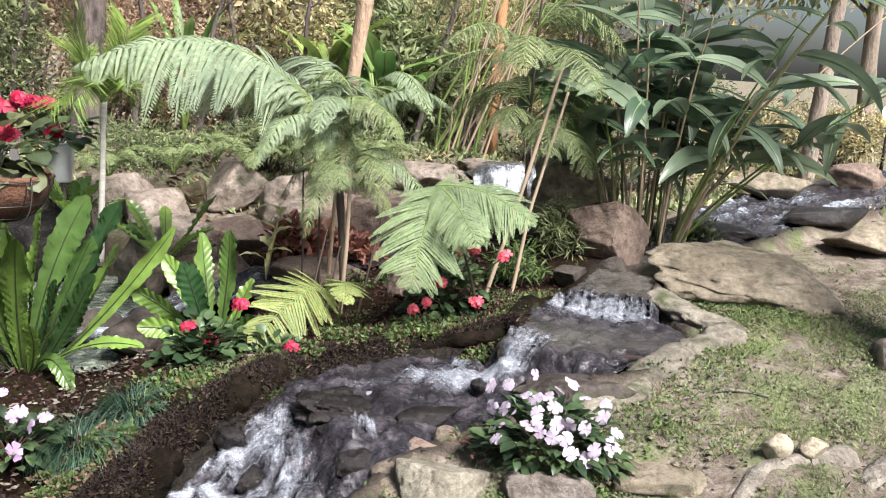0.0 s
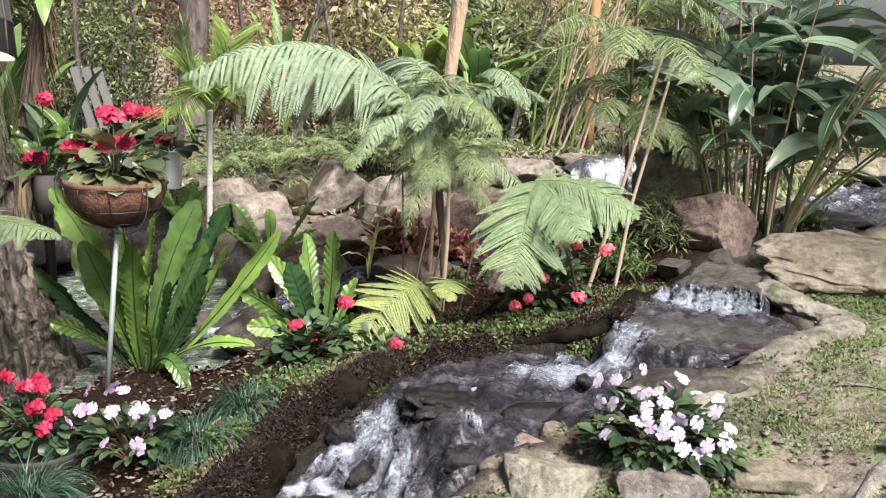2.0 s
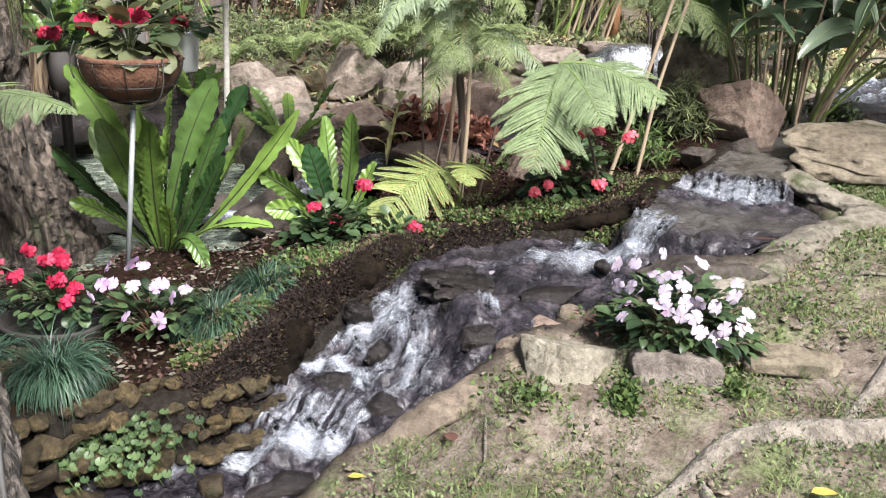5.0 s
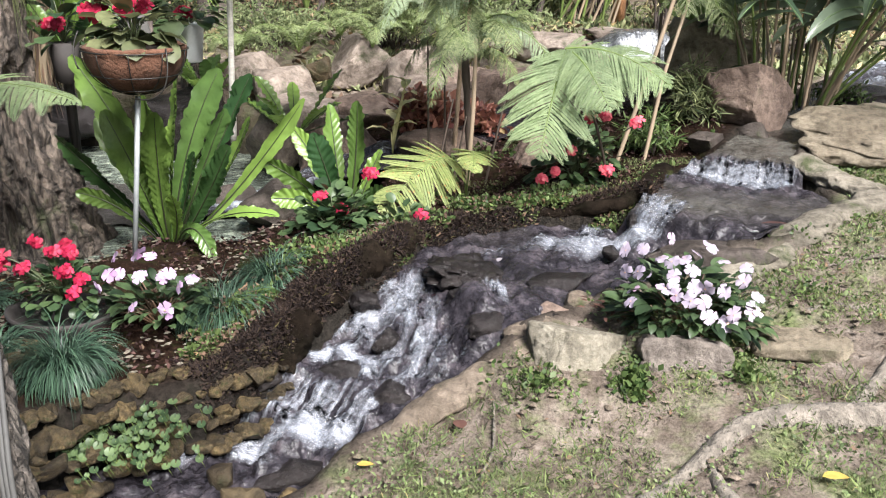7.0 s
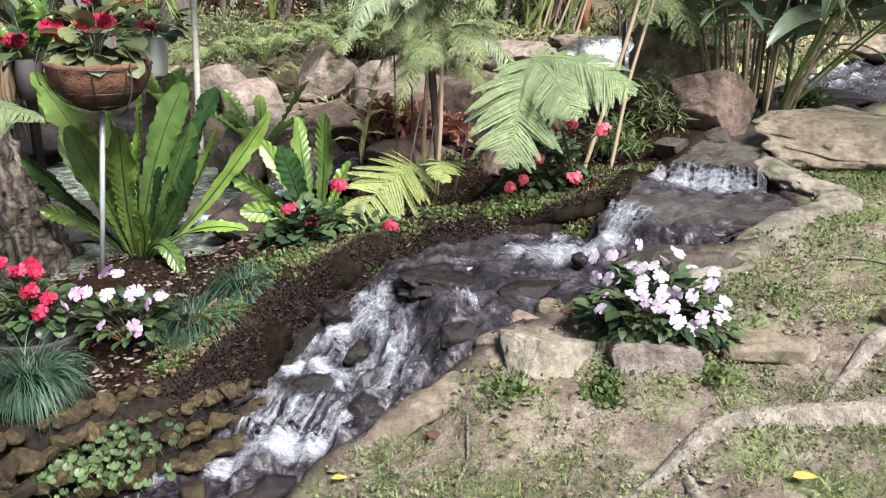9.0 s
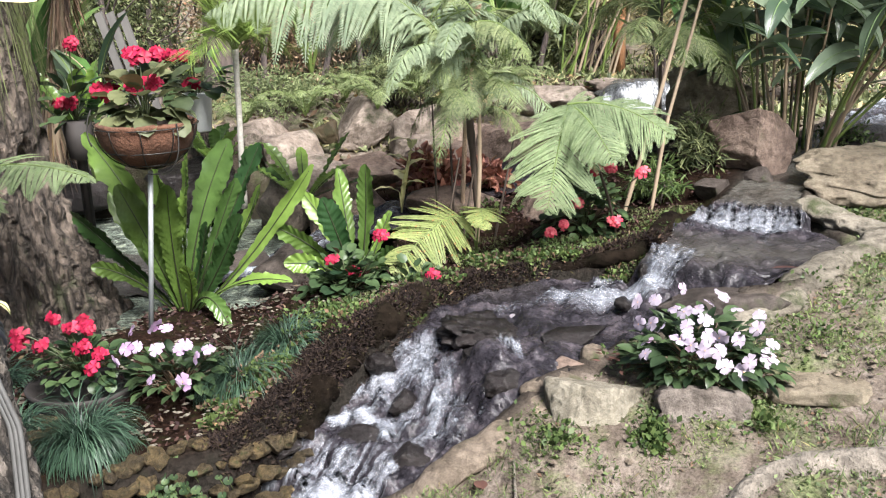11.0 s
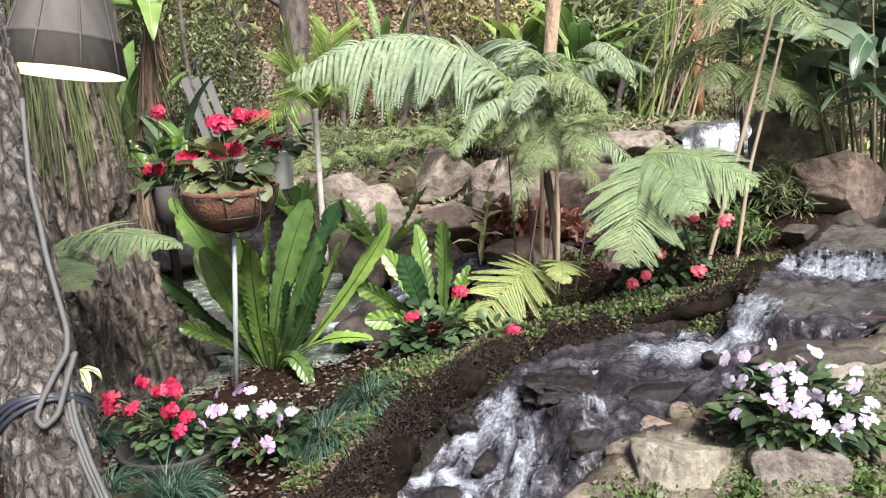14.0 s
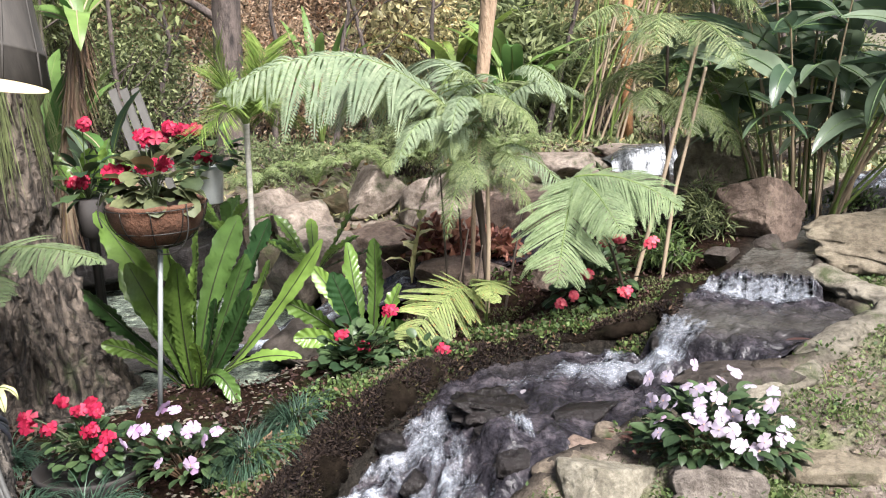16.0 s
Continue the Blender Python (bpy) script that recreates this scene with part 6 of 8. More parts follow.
for r, z in rows_:
    for a in np.arange(kk) / kk * 2 * np.pi:
        w = 1 + 0.03 * noise.noise(Vector((math.cos(a) * 3, math.sin(a) * 3, z * 16)))
        pv_.append(BK + np.array((r * w * math.cos(a), r * w * math.sin(a), z + 0.012 * noise.noise(Vector((math.cos(a) * 2, math.sin(a) * 2, 4))))))
g.add(pv_, [(i * kk + j, (i + 1) * kk + j, (i + 1) * kk + (j + 1) % kk, i * kk + (j + 1) % kk) for i in range(len(rows_) - 1) for j in range(kk)])
part("coir_liner", g, COIR, basket, "reddish-brown coir liner")
for e in (0.0, 0.55, 1.0):
    g = Geo()
    r, z = math.cos(e) * 0.235, -math.sin(e) * 0.208
    g.tube([BK + np.array((r * math.cos(a), r * math.sin(a), z)) for a in np.linspace(0, 2 * np.pi, 41)], 0.003, 6, cap=False)
    part("wire_hoop", g, WIRE, basket)
for a in np.arange(10) / 10 * 2 * np.pi:
    g = Geo()
    g.tube([BK + np.array((math.cos(e) * 0.235 * math.cos(a), math.cos(e) * 0.235 * math.sin(a), -math.sin(e) * 0.208)) for e in np.linspace(0, 1.5, 10)], 0.0028, 6)
    part("wire_rib", g, WIRE, basket)
g = Geo()
g.tube(curve3(BK + np.array((0.2, -0.12, 0.02)), BK + np.array((0.26, -0.2, -0.22)), BK + np.array((0.06, -0.16, -0.2)), 14), 0.0035, 6)
part("handle", g, WIRE, basket, "loose wire handle")
g = Geo()
g.tube(curve3(BK + np.array((-0.21, -0.1, 0.08)), BK + np.array((-0.24, -0.14, 0.0)), BK + np.array((-0.2, -0.15, -0.08)), 10), 0.004, 6)
part("handle", g, WIRE, basket, "loose wire handle")
g = Geo()
g.add([BK + np.array((0.2 * math.cos(a), 0.2 * math.sin(a), -0.01)) for a in np.arange(24) / 24 * 6.2832], [tuple(range(24))])
part("soil", g, SOIL, basket)
begonia(tuple(BK + np.array((0, 0, 0.02))), [(-2.13, 3.95, 0.97), (-2.08, 3.95, 0.96), (-1.96, 3.95, 0.98), (-1.88, 3.95, 1.0), (-1.98, 4.0, 1.12), (-1.94, 4.0, 1.11)], (0.19, 0.16, 0.27), 84, 0.105, "", PETAL_R, BEGONIA_Y, basket, 0.07)

stand2 = begonia((-2.66, 4.66, 0.72), [(-2.61, 4.6, 1.15), (-2.66, 4.6, 0.84), (-2.70, 4.6, 0.83)], (0.14, 0.14, 0.26), 30, 0.11, "red begonia in a tall dark pot behind the trunk", PETAL_R, None, None, 0.065)
g = Geo()
g.tube([(-2.66, 4.66, -0.55), (-2.66, 4.66, 0.5), (-2.66, 4.66, 0.52), (-2.66, 4.66, 0.72)], [0.02, 0.02, 0.06, 0.08], 20)
part("pot", g, POT, stand2, "dark pot on a post")

bucket = begonia((-2.86, 6.85, 0.6), [(-3.31, 6.75, 0.9), (-3.11, 6.75, 0.95), (-3.0, 6.75, 0.92), (-2.9, 6.75, 0.93), (-2.84, 6.72, 0.71), (-3.05, 6.75, 0.9), (-3.2, 6.75, 0.87), (-3.15, 6.8, 0.93)], (0.3, 0.2, 0.34), 60, 0.13, "red begonias in a pale grey bucket", PETAL_R, None, None, 0.09)
g = Geo()
g.tube([(-2.86, 6.85, 0.32), (-2.86, 6.85, 0.33), (-2.86, 6.85, 0.6), (-2.86, 6.85, 0.62), (-2.86, 6.85, 0.61)], [0.085, 0.09, 0.115, 0.12, 0.10], 24)
part("bucket", g, BUCKET, bucket, "pale grey plastic bucket")
g = Geo()
g.tube([(-2.86, 6.85, -0.1), (-2.86, 6.85, 0.32)], [0.1, 0.08], 14, 0, 0.1, 8)
part("stump", g, BARK_BIG, bucket, "dark stump under the bucket")


def mondo(base, n, length, seed, spread=0.12):
    rng = np.random.RandomState(seed)
    g = Geo()
    az = rng.uniform(0, 6.2832, n)
    el = np.radians(rng.uniform(38, 92, n))
    ln = length * rng.uniform(0.7, 1.15, n)
    rad = spread * np.sqrt(rng.uniform(0, 1, n))
    bend = rng.uniform(0.8, 1.6, n)
    el = el + rng.normal(0, 0.15, n)
    hd = np.stack([np.cos(az), np.sin(az), 0 * az], 1)
    p = np.array(base) + hd * rad[:, None]
    az = az + rng.normal(0, 0.7, n)
    sd = np.stack([-np.sin(az), np.cos(az), 0.3 + 0 * az], 1) * 0.0030
    hd = np.stack([np.cos(az), np.sin(az), 0 * az], 1)
    seg = 6
    rows = [p]
    for i in range(seg):
        a = el - np.radians(24) * (i + 0.3) ** 1.25 * (0.6 + 0.6 * np.cos(el)) * bend
        p = p + (hd * np.cos(a)[:, None] + np.array((0, 0, 1.0)) * np.sin(a)[:, None]) * (ln / seg)[:, None]
        rows.append(p)
    v = np.stack([np.stack([r + sd * (1 - i / seg * 0.85), r - sd * (1 - i / seg * 0.85)], 1) for i, r in enumerate(rows)], 1).reshape(-1, 3)
    f = []
    w = 2 * (seg + 1)
    for k in range(n):
        for i in range(seg):
            a = k * w + i * 2
            f.append((a, a + 1, a + 3, a + 2))
    g.add(v, f)
    t = thing("mondo_grass", base, "dense tuft of dark green arching mondo grass", "grass tuft", "mondo grass tufts")
    part("blades", g, MONDO, t, kind="stuff")


mondo((-1.80, 2.88, -0.28), 1000, 0.31, 1, 0.06)
mondo((-1.36, 3.40, -0.25), 1400, 0.29, 2, 0.07)
mondo((-1.24, 3.70, -0.21), 1200, 0.28, 3, 0.07)
mondo((-2.2, 3.05, -0.34), 300, 0.26, 4, 0.06)
mondo((-2.55, 3.5, -0.34), 300, 0.28, 5, 0.06)


# ginger clump with long dark leaves
GB = np.array((1.44, 5.98, 0.3))
ginger = thing("ginger_clump", tuple(GB), "tall clump of ginger canes with long glossy dark leaves", "plant")
random.seed(5)
for i in range(34):
    a = i * 2.39996
    r = 0.3 * math.sqrt(i / 34)
    lean = rand(0.05, 0.6) * (0.35 + r * 2.4)
    if 8 < i < 16:
        a, lean = rand(-0.6, 0.2), rand(0.5, 1.15)
    b = GB + np.array((r * math.cos(a), 0.8 * r * math.sin(a), 0))
    hgt = rand(1.0, 2.2) * (1 - 0.25 * lean)
    tip = b + np.array((lean * hgt * math.cos(a), lean * hgt * math.sin(a), hgt))
    path = curve3(b, b * 0.5 + tip * 0.5 + np.array((-0.1 * math.cos(a), -0.1 * math.sin(a), 0.12)), tip, 24)
    g = Geo()
    g.tube(path, np.linspace(0.0105, 0.004, 24), 7)
    cane = part("cane", g, CANE if i % 3 else STEM_GREEN, ginger)
    n = int(5 + 2 * rand(0, 1))
    az0 = rand(0, 6.28)
    for j in range(n):
        s = 0.4 + 0.6 * (j + 1) / n
        q = path[min(23, int(s * 23))]
        az = az0 + (j % 2) * math.pi + rand(-0.7, 0.7)
        g = Geo()
        l = rand(0.42, 0.72)
        g.leaf(q, az, rand(-15, 45), l * 0.92, l * rand(0.17, 0.26), rand(20, 80), 0.2, 0.05, 3, 14, "lance", 0, 1, rand(-0.9, 0.9))
        part("leaf", g, [GINGER, GINGER_RIB], cane)

# young tree with pale trunk, thin stakes
def young_tree(name, pts, radii, mat_, label, ring=16, rough=0.08):
    t = thing(name, pts[0], label, "tree" if "tree" in name else "stake")
    g = Geo()
    p, r = limb(pts, radii, 50)
    g.tube(p, r, ring, 0, rough, 12)
    part("trunk" if "tree" in name else "pole", g, mat_, t)
    return t


young_tree("tree", [(-0.66, 5.75, -0.1), (-0.63, 5.75, 0.5), (-0.585, 5.75, 1.02), (-0.505, 5.75, 1.7), (-0.42, 5.75, 2.4), (-0.3, 5.8, 4.0)], [0.014, 0.016, 0.034, 0.05, 0.05, 0.04], BARK_PALE, "young tree with a smooth pale brown trunk")
young_tree("stake", [(-0.53, 5.3, -0.3), (-0.50, 5.3, 0.34), (-0.50, 5.32, 0.75)], [0.014, 0.013, 0.011], CANE, "thin pale wooden stake")
young_tree("stake", [(0.34, 5.2, 0.05), (0.52, 5.3, 0.7), (0.72, 5.42, 1.5)], [0.013, 0.012, 0.01], CANE, "leaning thin bamboo stake")
young_tree("stake", [(0.50, 5.22, 0.05), (0.58, 5.3, 0.6), (0.76, 5.45, 1.3)], [0.012, 0.011, 0.009], CANE, "leaning thin bamboo stake")
for a_, b_ in (((-0.72, 5.2, -0.15), (-0.62, 5.3, 0.4)), ((-0.42, 5.3, -0.15), (-0.30, 5.4, 0.5)), ((-0.62, 5.25, -0.2), (-0.54, 5.3, 0.3)), ((-0.8, 5.6, -0.1), (-0.82, 5.6, 0.7)), ((-0.7, 5.65, -0.1), (-0.72, 5.6, 0.75))):
    young_tree("stalk", [a_, tuple((x + y) / 2 for x, y in zip(a_, b_)), b_], [0.008, 0.007, 0.005], STALK, "thin dark fern stalk", 6, 0.0)

# small palm, red coleus, yellow croton
palm = thing("palm", (-2.30, 6.2, 0.0), "small palm with a pale slim trunk and bristly fronds", "palm")
g = Geo()
p_, r_ = limb([(-2.31, 6.2, -0.15), (-2.30, 6.2, 0.3), (-2.285, 6.2, 0.8), (-2.28, 6.2, 1.0)], [0.026, 0.022, 0.02, 0.024], 24)
g.tube(p_, r_, 12, 0, 0.1, 10)
part("trunk", g, PALM_TRUNK, palm, "pale grey slim trunk")
for i_ in range(20):
    a = i_ * 2.4
    u_ = (i_ % 4) / 3
    b_ = np.array((-2.28, 6.2, 0.95))
    l = 0.42
    g = Geo()
    path = curve3(b_, b_ + np.array((0.12 * math.cos(a), 0.12 * math.sin(a), 0.3)), b_ + np.array((l * (0.4 + 0.6 * u_) * math.cos(a), l * (0.4 + 0.6 * u_) * math.sin(a), 0.55 - 0.5 * u_)), 24)
    g.tube(path, np.linspace(0.005, 0.0015, 24), 5, 1)
    tg = unit(np.gradient(path, axis=0))
    for sg in (-1, 1):
        sd = unit(np.cross(tg, np.array((0.1, 0.2, 1.0)))) * sg
        tips = path[4:] + (sd[4:] * 0.7 + tg[4:] * 0.8) * 0.24 + np.array((0, 0, -0.03)) + np.random.normal(0, 0.02, (20, 3))
        g.blades(path[4:], tips, tg[4:] * 0.007, None, 0, 0.4)
        g.blades(path[4:] * 0.5 + path[3:-1] * 0.5, tips * 0.98 + path[4:] * 0.02 + np.random.normal(0, 0.02, (20, 3)), tg[4:] * 0.006, None, 0, 0.4)
    part("frond", g, [PALM, STEM_GREEN], palm, smooth=False)


def bush(name, base, radii, leaves, size, mat_, label, stems=14, category="shrub", wide=0.55, lumps=9, seed=0, stem=None, low=-0.2):
    """A shrub: stems, and small leaves in uneven lumps round them."""
    rng = np.random.RandomState(seed)
    t = thing(name, base, label, category)
    c0 = np.array(base) + np.array((0, 0, radii[2]))
    lc = c0 + unit(rng.normal(size=(lumps, 3))) * np.array(radii) * rng.uniform(0.2, 0.85, (lumps, 1))
    g = Geo()
    for q in list(lc)[:stems]:
        b = np.array(base) + np.array((rng.uniform(-0.2, 0.2) * radii[0], rng.uniform(-0.2, 0.2) * radii[1], -0.05))
        g.tube(curve3(b, (b + q) / 2 + np.array((0, 0, 0.15)), q, 8), np.linspace(0.006 + 0.01 * radii[2], 0.003, 8), 5)
    part("branching", g, stem or BARK_FAR, t, kind="stuff")
    g = Geo()
    w = rng.randint(0, lumps, leaves)
    spread = rng.uniform(0.25, 0.55, lumps)[w][:, None] * np.array(radii)
    o = unit(rng.normal(size=(leaves, 3)))
    c = lc[w] + o * spread * rng.uniform(0.3, 1.0, (leaves, 1))
    c[:, 2] = np.maximum(c[:, 2], base[2] + 0.02)
    d = unit(o * 0.7 + rng.normal(0, 0.6, (leaves, 3)) + np.array((0, 0, -0.1)))
    ln = size * rng.uniform(0.6, 1.3, (leaves, 1))
    sd = unit(np.cross(d, rng.normal(size=(leaves, 3)))) * ln * wide / 2
    up = np.cross(sd, d)
    g.blades(c, c + d * ln, sd, unit(up) * ln * 0.06, 0, 0.45)
    part("foliage", g, mat_, t, smooth=False, kind="stuff")
    return t


bush("coleus", (-0.92, 6.15, -0.05), (0.34, 0.26, 0.22), 480, 0.085, COLEUS, "coleus with dark red and rust leaves", 12, "plant", 0.7, 10, 1, STEM_RED)
bush("coleus", (-0.5, 6.2, -0.05), (0.22, 0.2, 0.16), 200, 0.08, COLEUS, "coleus with dark red and rust leaves", 8, "plant", 0.7, 7, 2, STEM_RED)
croton = thing("croton", (-1.08, 5.85, -0.05), "croton with pale yellow splashed leaves", "plant")
for i_ in range(9):
    g = Geo()
    g.tube([(-1.08, 5.85, -0.08), (-1.09 + 0.012 * i_, 5.85, 0.06 + 0.042 * i_)], 0.004, 5)
    g.leaf((-1.09 + 0.012 * i_, 5.85, 0.06 + 0.042 * i_), i_ * 2.4 + 3.6, 35, 0.19, 0.065, 60, 0.2, 0.15, 3, 10)
    part("leaf", g, CROTON, croton)

# plants on the far bank, nearest first
SHRUBS = [
    ("fern_bank", (-1.55, 8.7, 0.3), (0.9, 0.4, 0.26), 2200, 0.075, SHRUB_G, 0.3), ("fern_bank", (-2.7, 8.3, 0.2), (0.7, 0.4, 0.26), 2200, 0.075, FROND_D, 0.3),
    
    ("low_shrub", (0.85, 5.75, 0.2), (0.2, 0.25, 0.22), 500, 0.13, SHRUB_G, 0.16), ("low_shrub", (0.55, 5.45, 0.1), (0.2, 0.16, 0.14), 380, 0.09, WEED, 0.25),
    ("low_shrub", (1.85, 6.3, 0.3), (0.25, 0.14, 0.08), 300, 0.05, WEED, 0.6),
    ("olive_shrub", (-3.2, 9.6, 0.3), (1.1, 0.6, 1.0), 3200, 0.11, SHRUB_B, 0.45), ("olive_shrub", (-4.6, 9.2, 0.3), (1.0, 0.6, 1.1), 2600, 0.12, SHRUB_G, 0.45),
]
SHRUBS += [
    ("olive_shrub", (-1.7, 10.2, 0.4), (1.0, 0.6, 0.9), 2600, 0.13, SHRUB_Y, 0.4), ("green_shrub", (-0.4, 9.6, 0.4), (0.7, 0.5, 0.85), 1500, 0.26, SHRUB_G, 0.34),
    ("green_shrub", (0.3, 10.8, 0.5), (0.9, 0.6, 0.9), 2600, 0.12, SHRUB_Y, 0.4), ("green_shrub", (1.6, 10.2, 0.5), (0.8, 0.5, 0.6), 1900, 0.12, SHRUB_Y, 0.4),
    ("green_shrub", (2.9, 10.6, 0.5), (1.0, 0.6, 0.5), 1900, 0.13, SHRUB_G, 0.4), ("olive_shrub", (4.6, 10.4, 0.5), (1.2, 0.7, 0.45), 1600, 0.14, SHRUB_Y, 0.4),
    ("hedge", (-6.6, 11.5, 0.5), (1.8, 0.9, 1.6), 3500, 0.18, SHRUB_G, 0.45), ("hedge", (-3.9, 12.5, 0.6), (2.0, 0.9, 1.7), 4200, 0.17, SHRUB_B, 0.45),
]
SHRUBS += [
    ("hedge", (-1.2, 13.0, 0.7), (1.9, 0.9, 1.6), 4200, 0.17, SHRUB_Y, 0.45), ("hedge", (1.4, 13.4, 0.7), (1.8, 0.9, 1.2), 3200, 0.18, SHRUB_Y, 0.45), ("hedge", (-9, 9.5, 0.4), (2, 2, 1.8), 3000, 0.2, SHRUB_G, 0.45),
    
]
SHRUBS += [
    ("hedge", (-2.3, 11.2, 0.5), (1.2, 0.7, 1.3), 3000, 0.14, SHRUB_B, 0.4), ("hedge", (0.2, 11.8, 0.6), (1.3, 0.7, 1.2), 3000, 0.14, SHRUB_Y, 0.35), ("hedge", (-0.9, 11.0, 0.5), (0.9, 0.6, 1.2), 2200, 0.2, SHRUB_G, 0.3),
    ("green_shrub", (2.2, 8.6, 0.4), (0.5, 0.4, 0.5), 900, 0.13, SHRUB_Y, 0.3), ("hedge", (3.4, 13.5, 0.5), (1.6, 0.8, 0.35), 1400, 0.16, SHRUB_G, 0.4), ("hedge", (5.6, 14.5, 0.5), (1.8, 0.8, 0.35), 1200, 0.18, SHRUB_Y, 0.4),
    ("green_shrub", (0.95, 9.2, 0.5), (0.4, 0.4, 0.6), 900, 0.15, SHRUB_Y, 0.2), ("green_shrub", (1.25, 7.0, 0.35), (0.3, 0.3, 0.45), 700, 0.14, SHRUB_G, 0.2), ("fern_bank", (-0.6, 8.5, 0.4), (0.6, 0.35, 0.22), 900, 0.1, FROND_D, 0.25),
]
SHRUBS += [("hedge", (-4.9, 11.0, 0.5), (1.2, 0.7, 1.4), 2600, 0.15, SHRUB_B, 0.4), ("hedge", (-3.4, 10.9, 0.5), (1.0, 0.6, 1.3), 2600, 0.14, SHRUB_B, 0.4), ("hedge", (-7.0, 14.0, 0.6), (3.0, 0.9, 1.8), 2600, 0.24, SHRUB_G, 0.45), ("hedge", (-1.0, 15.0, 0.7), (4.0, 0.9, 1.5), 4200, 0.24, SHRUB_Y, 0.45)]
SHRUBS += [("hedge", (1.9, 12.6, 0.6), (0.9, 0.7, 1.5), 3200, 0.14, SHRUB_Y, 0.35)]
SAYS = {"fern_bank": "bank of low green ferns behind the rocks", "low_shrub": "low leafy green plant among the rocks", "olive_shrub": "loose shrub with olive and brown leaves", "green_shrub": "leafy green shrub on the far bank", "hedge": "tall thicket of dense foliage"}
for i_, (n_, b_, r_, k_, s_, m_, w_) in enumerate(SHRUBS):
    fine_ = 0.5 if n_ in ("hedge", "olive_shrub", "green_shrub") else 0.75
    bush(n_, b_, r_, int(k_ / fine_ ** 1.7), s_ * fine_, m_, SAYS[n_], 26, "shrub", w_ * 0.85, 26, 100 + i_)


def big_leaf_plant(base, n, length, width, mat_, label, seed, el=(45, 80), droop=(20, 60)):
    random.seed(seed)
    t = thing("banana_plant", base, label, "plant")
    for i in range(n):
        az = i * 2.4 + rand(-0.3, 0.3)
        g = Geo()
        st = curve3(base, np.array(base) + np.array((0.05 * math.cos(az), 0.05 * math.sin(az), 0.25)), np.array(base) + np.array((0.15 * math.cos(az), 0.15 * math.sin(az), 0.4 + rand(0, 0.4))), 8)
        g.tube(st, 0.012, 6, 1)
        g.leaf(st[-1], az, rand(*el), length * rand(0.7, 1.1), width, rand(*droop), 0.2, 0.06, 3, 14, "lance", 0, 1)
        part("leaf", g, [mat_, STEM_GREEN], t)


big_leaf_plant((-3.3, 5.95, 0.1), 5, 0.7, 0.09, GINGER, "banana plant with upright green and dry leaves", 1)
big_leaf_plant((-0.55, 8.9, 0.5), 12, 0.8, 0.2, BANANA, "clump of broad tropical leaves", 2, (30, 75), (30, 80))
big_leaf_plant((-1.15, 9.6, 0.5), 12, 1.0, 0.16, PALM, "clump of long yellow-green leaves", 3, (50, 85), (40, 90))
big_leaf_plant((-2.6, 9.3, 0.5), 14, 0.9, 0.1, BANANA, "clump of narrow sword-like leaves", 4, (40, 85), (15, 50))
big_leaf_plant((0.95, 6.6, 0.3), 8, 0.7, 0.16, BANANA, "clump of broad tropical leaves", 5, (50, 80), (20, 60))
big_leaf_plant((-4.3, 6.9, 0.0), 9, 1.1, 0.2, BANANA, "banana plant with broad leaves beside the pond", 6)

# old banana plant with a shaggy dry stem
shaggy = thing("banana_plant", (-3.84, 6.3, 0.1), "old banana plant with a shaggy dry stem and drooping leaves", "plant")
g = Geo()
p_, r_ = limb([(-3.84, 6.3, 0.0), (-3.74, 6.3, 0.6), (-3.61, 6.3, 1.2), (-3.5, 6.3, 1.75)], [0.09, 0.08, 0.07, 0.05], 40)
g.tube(p_, r_, 18, 0, 0.2, 14)
part("stem", g, CANE, shaggy, "tan fibrous stem")
g = Geo()
rng = np.random.RandomState(15)
k_ = 420
i_ = rng.randint(4, 40, k_)
a_ = rng.uniform(0, 6.283, k_)
d_ = np.stack([np.cos(a_), np.sin(a_), 0 * a_], 1)
b_ = p_[i_] + d_ * r_[i_][:, None]
g.blades(b_, b_ + d_ * rng.uniform(0.02, 0.12, (k_, 1)) + np.array((0, 0, -1.0)) * rng.uniform(0.1, 0.45, (k_, 1)), np.stack([-np.sin(a_), np.cos(a_), 0 * a_], 1) * rng.uniform(0.003, 0.012, (k_, 1)))
part("dry_sheath", g, LITTER, shaggy, "hanging dry brown leaf strips", smooth=False, kind="stuff")
random.seed(52)
for az_, el_, l_, w_ in ((3.3, 40, 0.8, 0.2), (0.3, 55, 0.9, 0.2), (5.2, 35, 0.8, 0.18), (4.2, 60, 0.9, 0.2), (1.6, 60, 0.9, 0.2), (2.6, 70, 0.8, 0.18), (5.9, -10, 0.6, 0.16), (4.0, -20, 0.6, 0.15)):
    g = Geo()
    g.leaf((-3.5, 6.3, 1.7) if el_ > 0 else (-3.65, 6.25, 1.0), az_, el_, l_, w_, rand(60, 120), 0.2, 0.08, 4, 16, "lance", 0, 1, rand(-0.4, 0.4))
    part("leaf", g, [BANANA, CANE], shaggy)

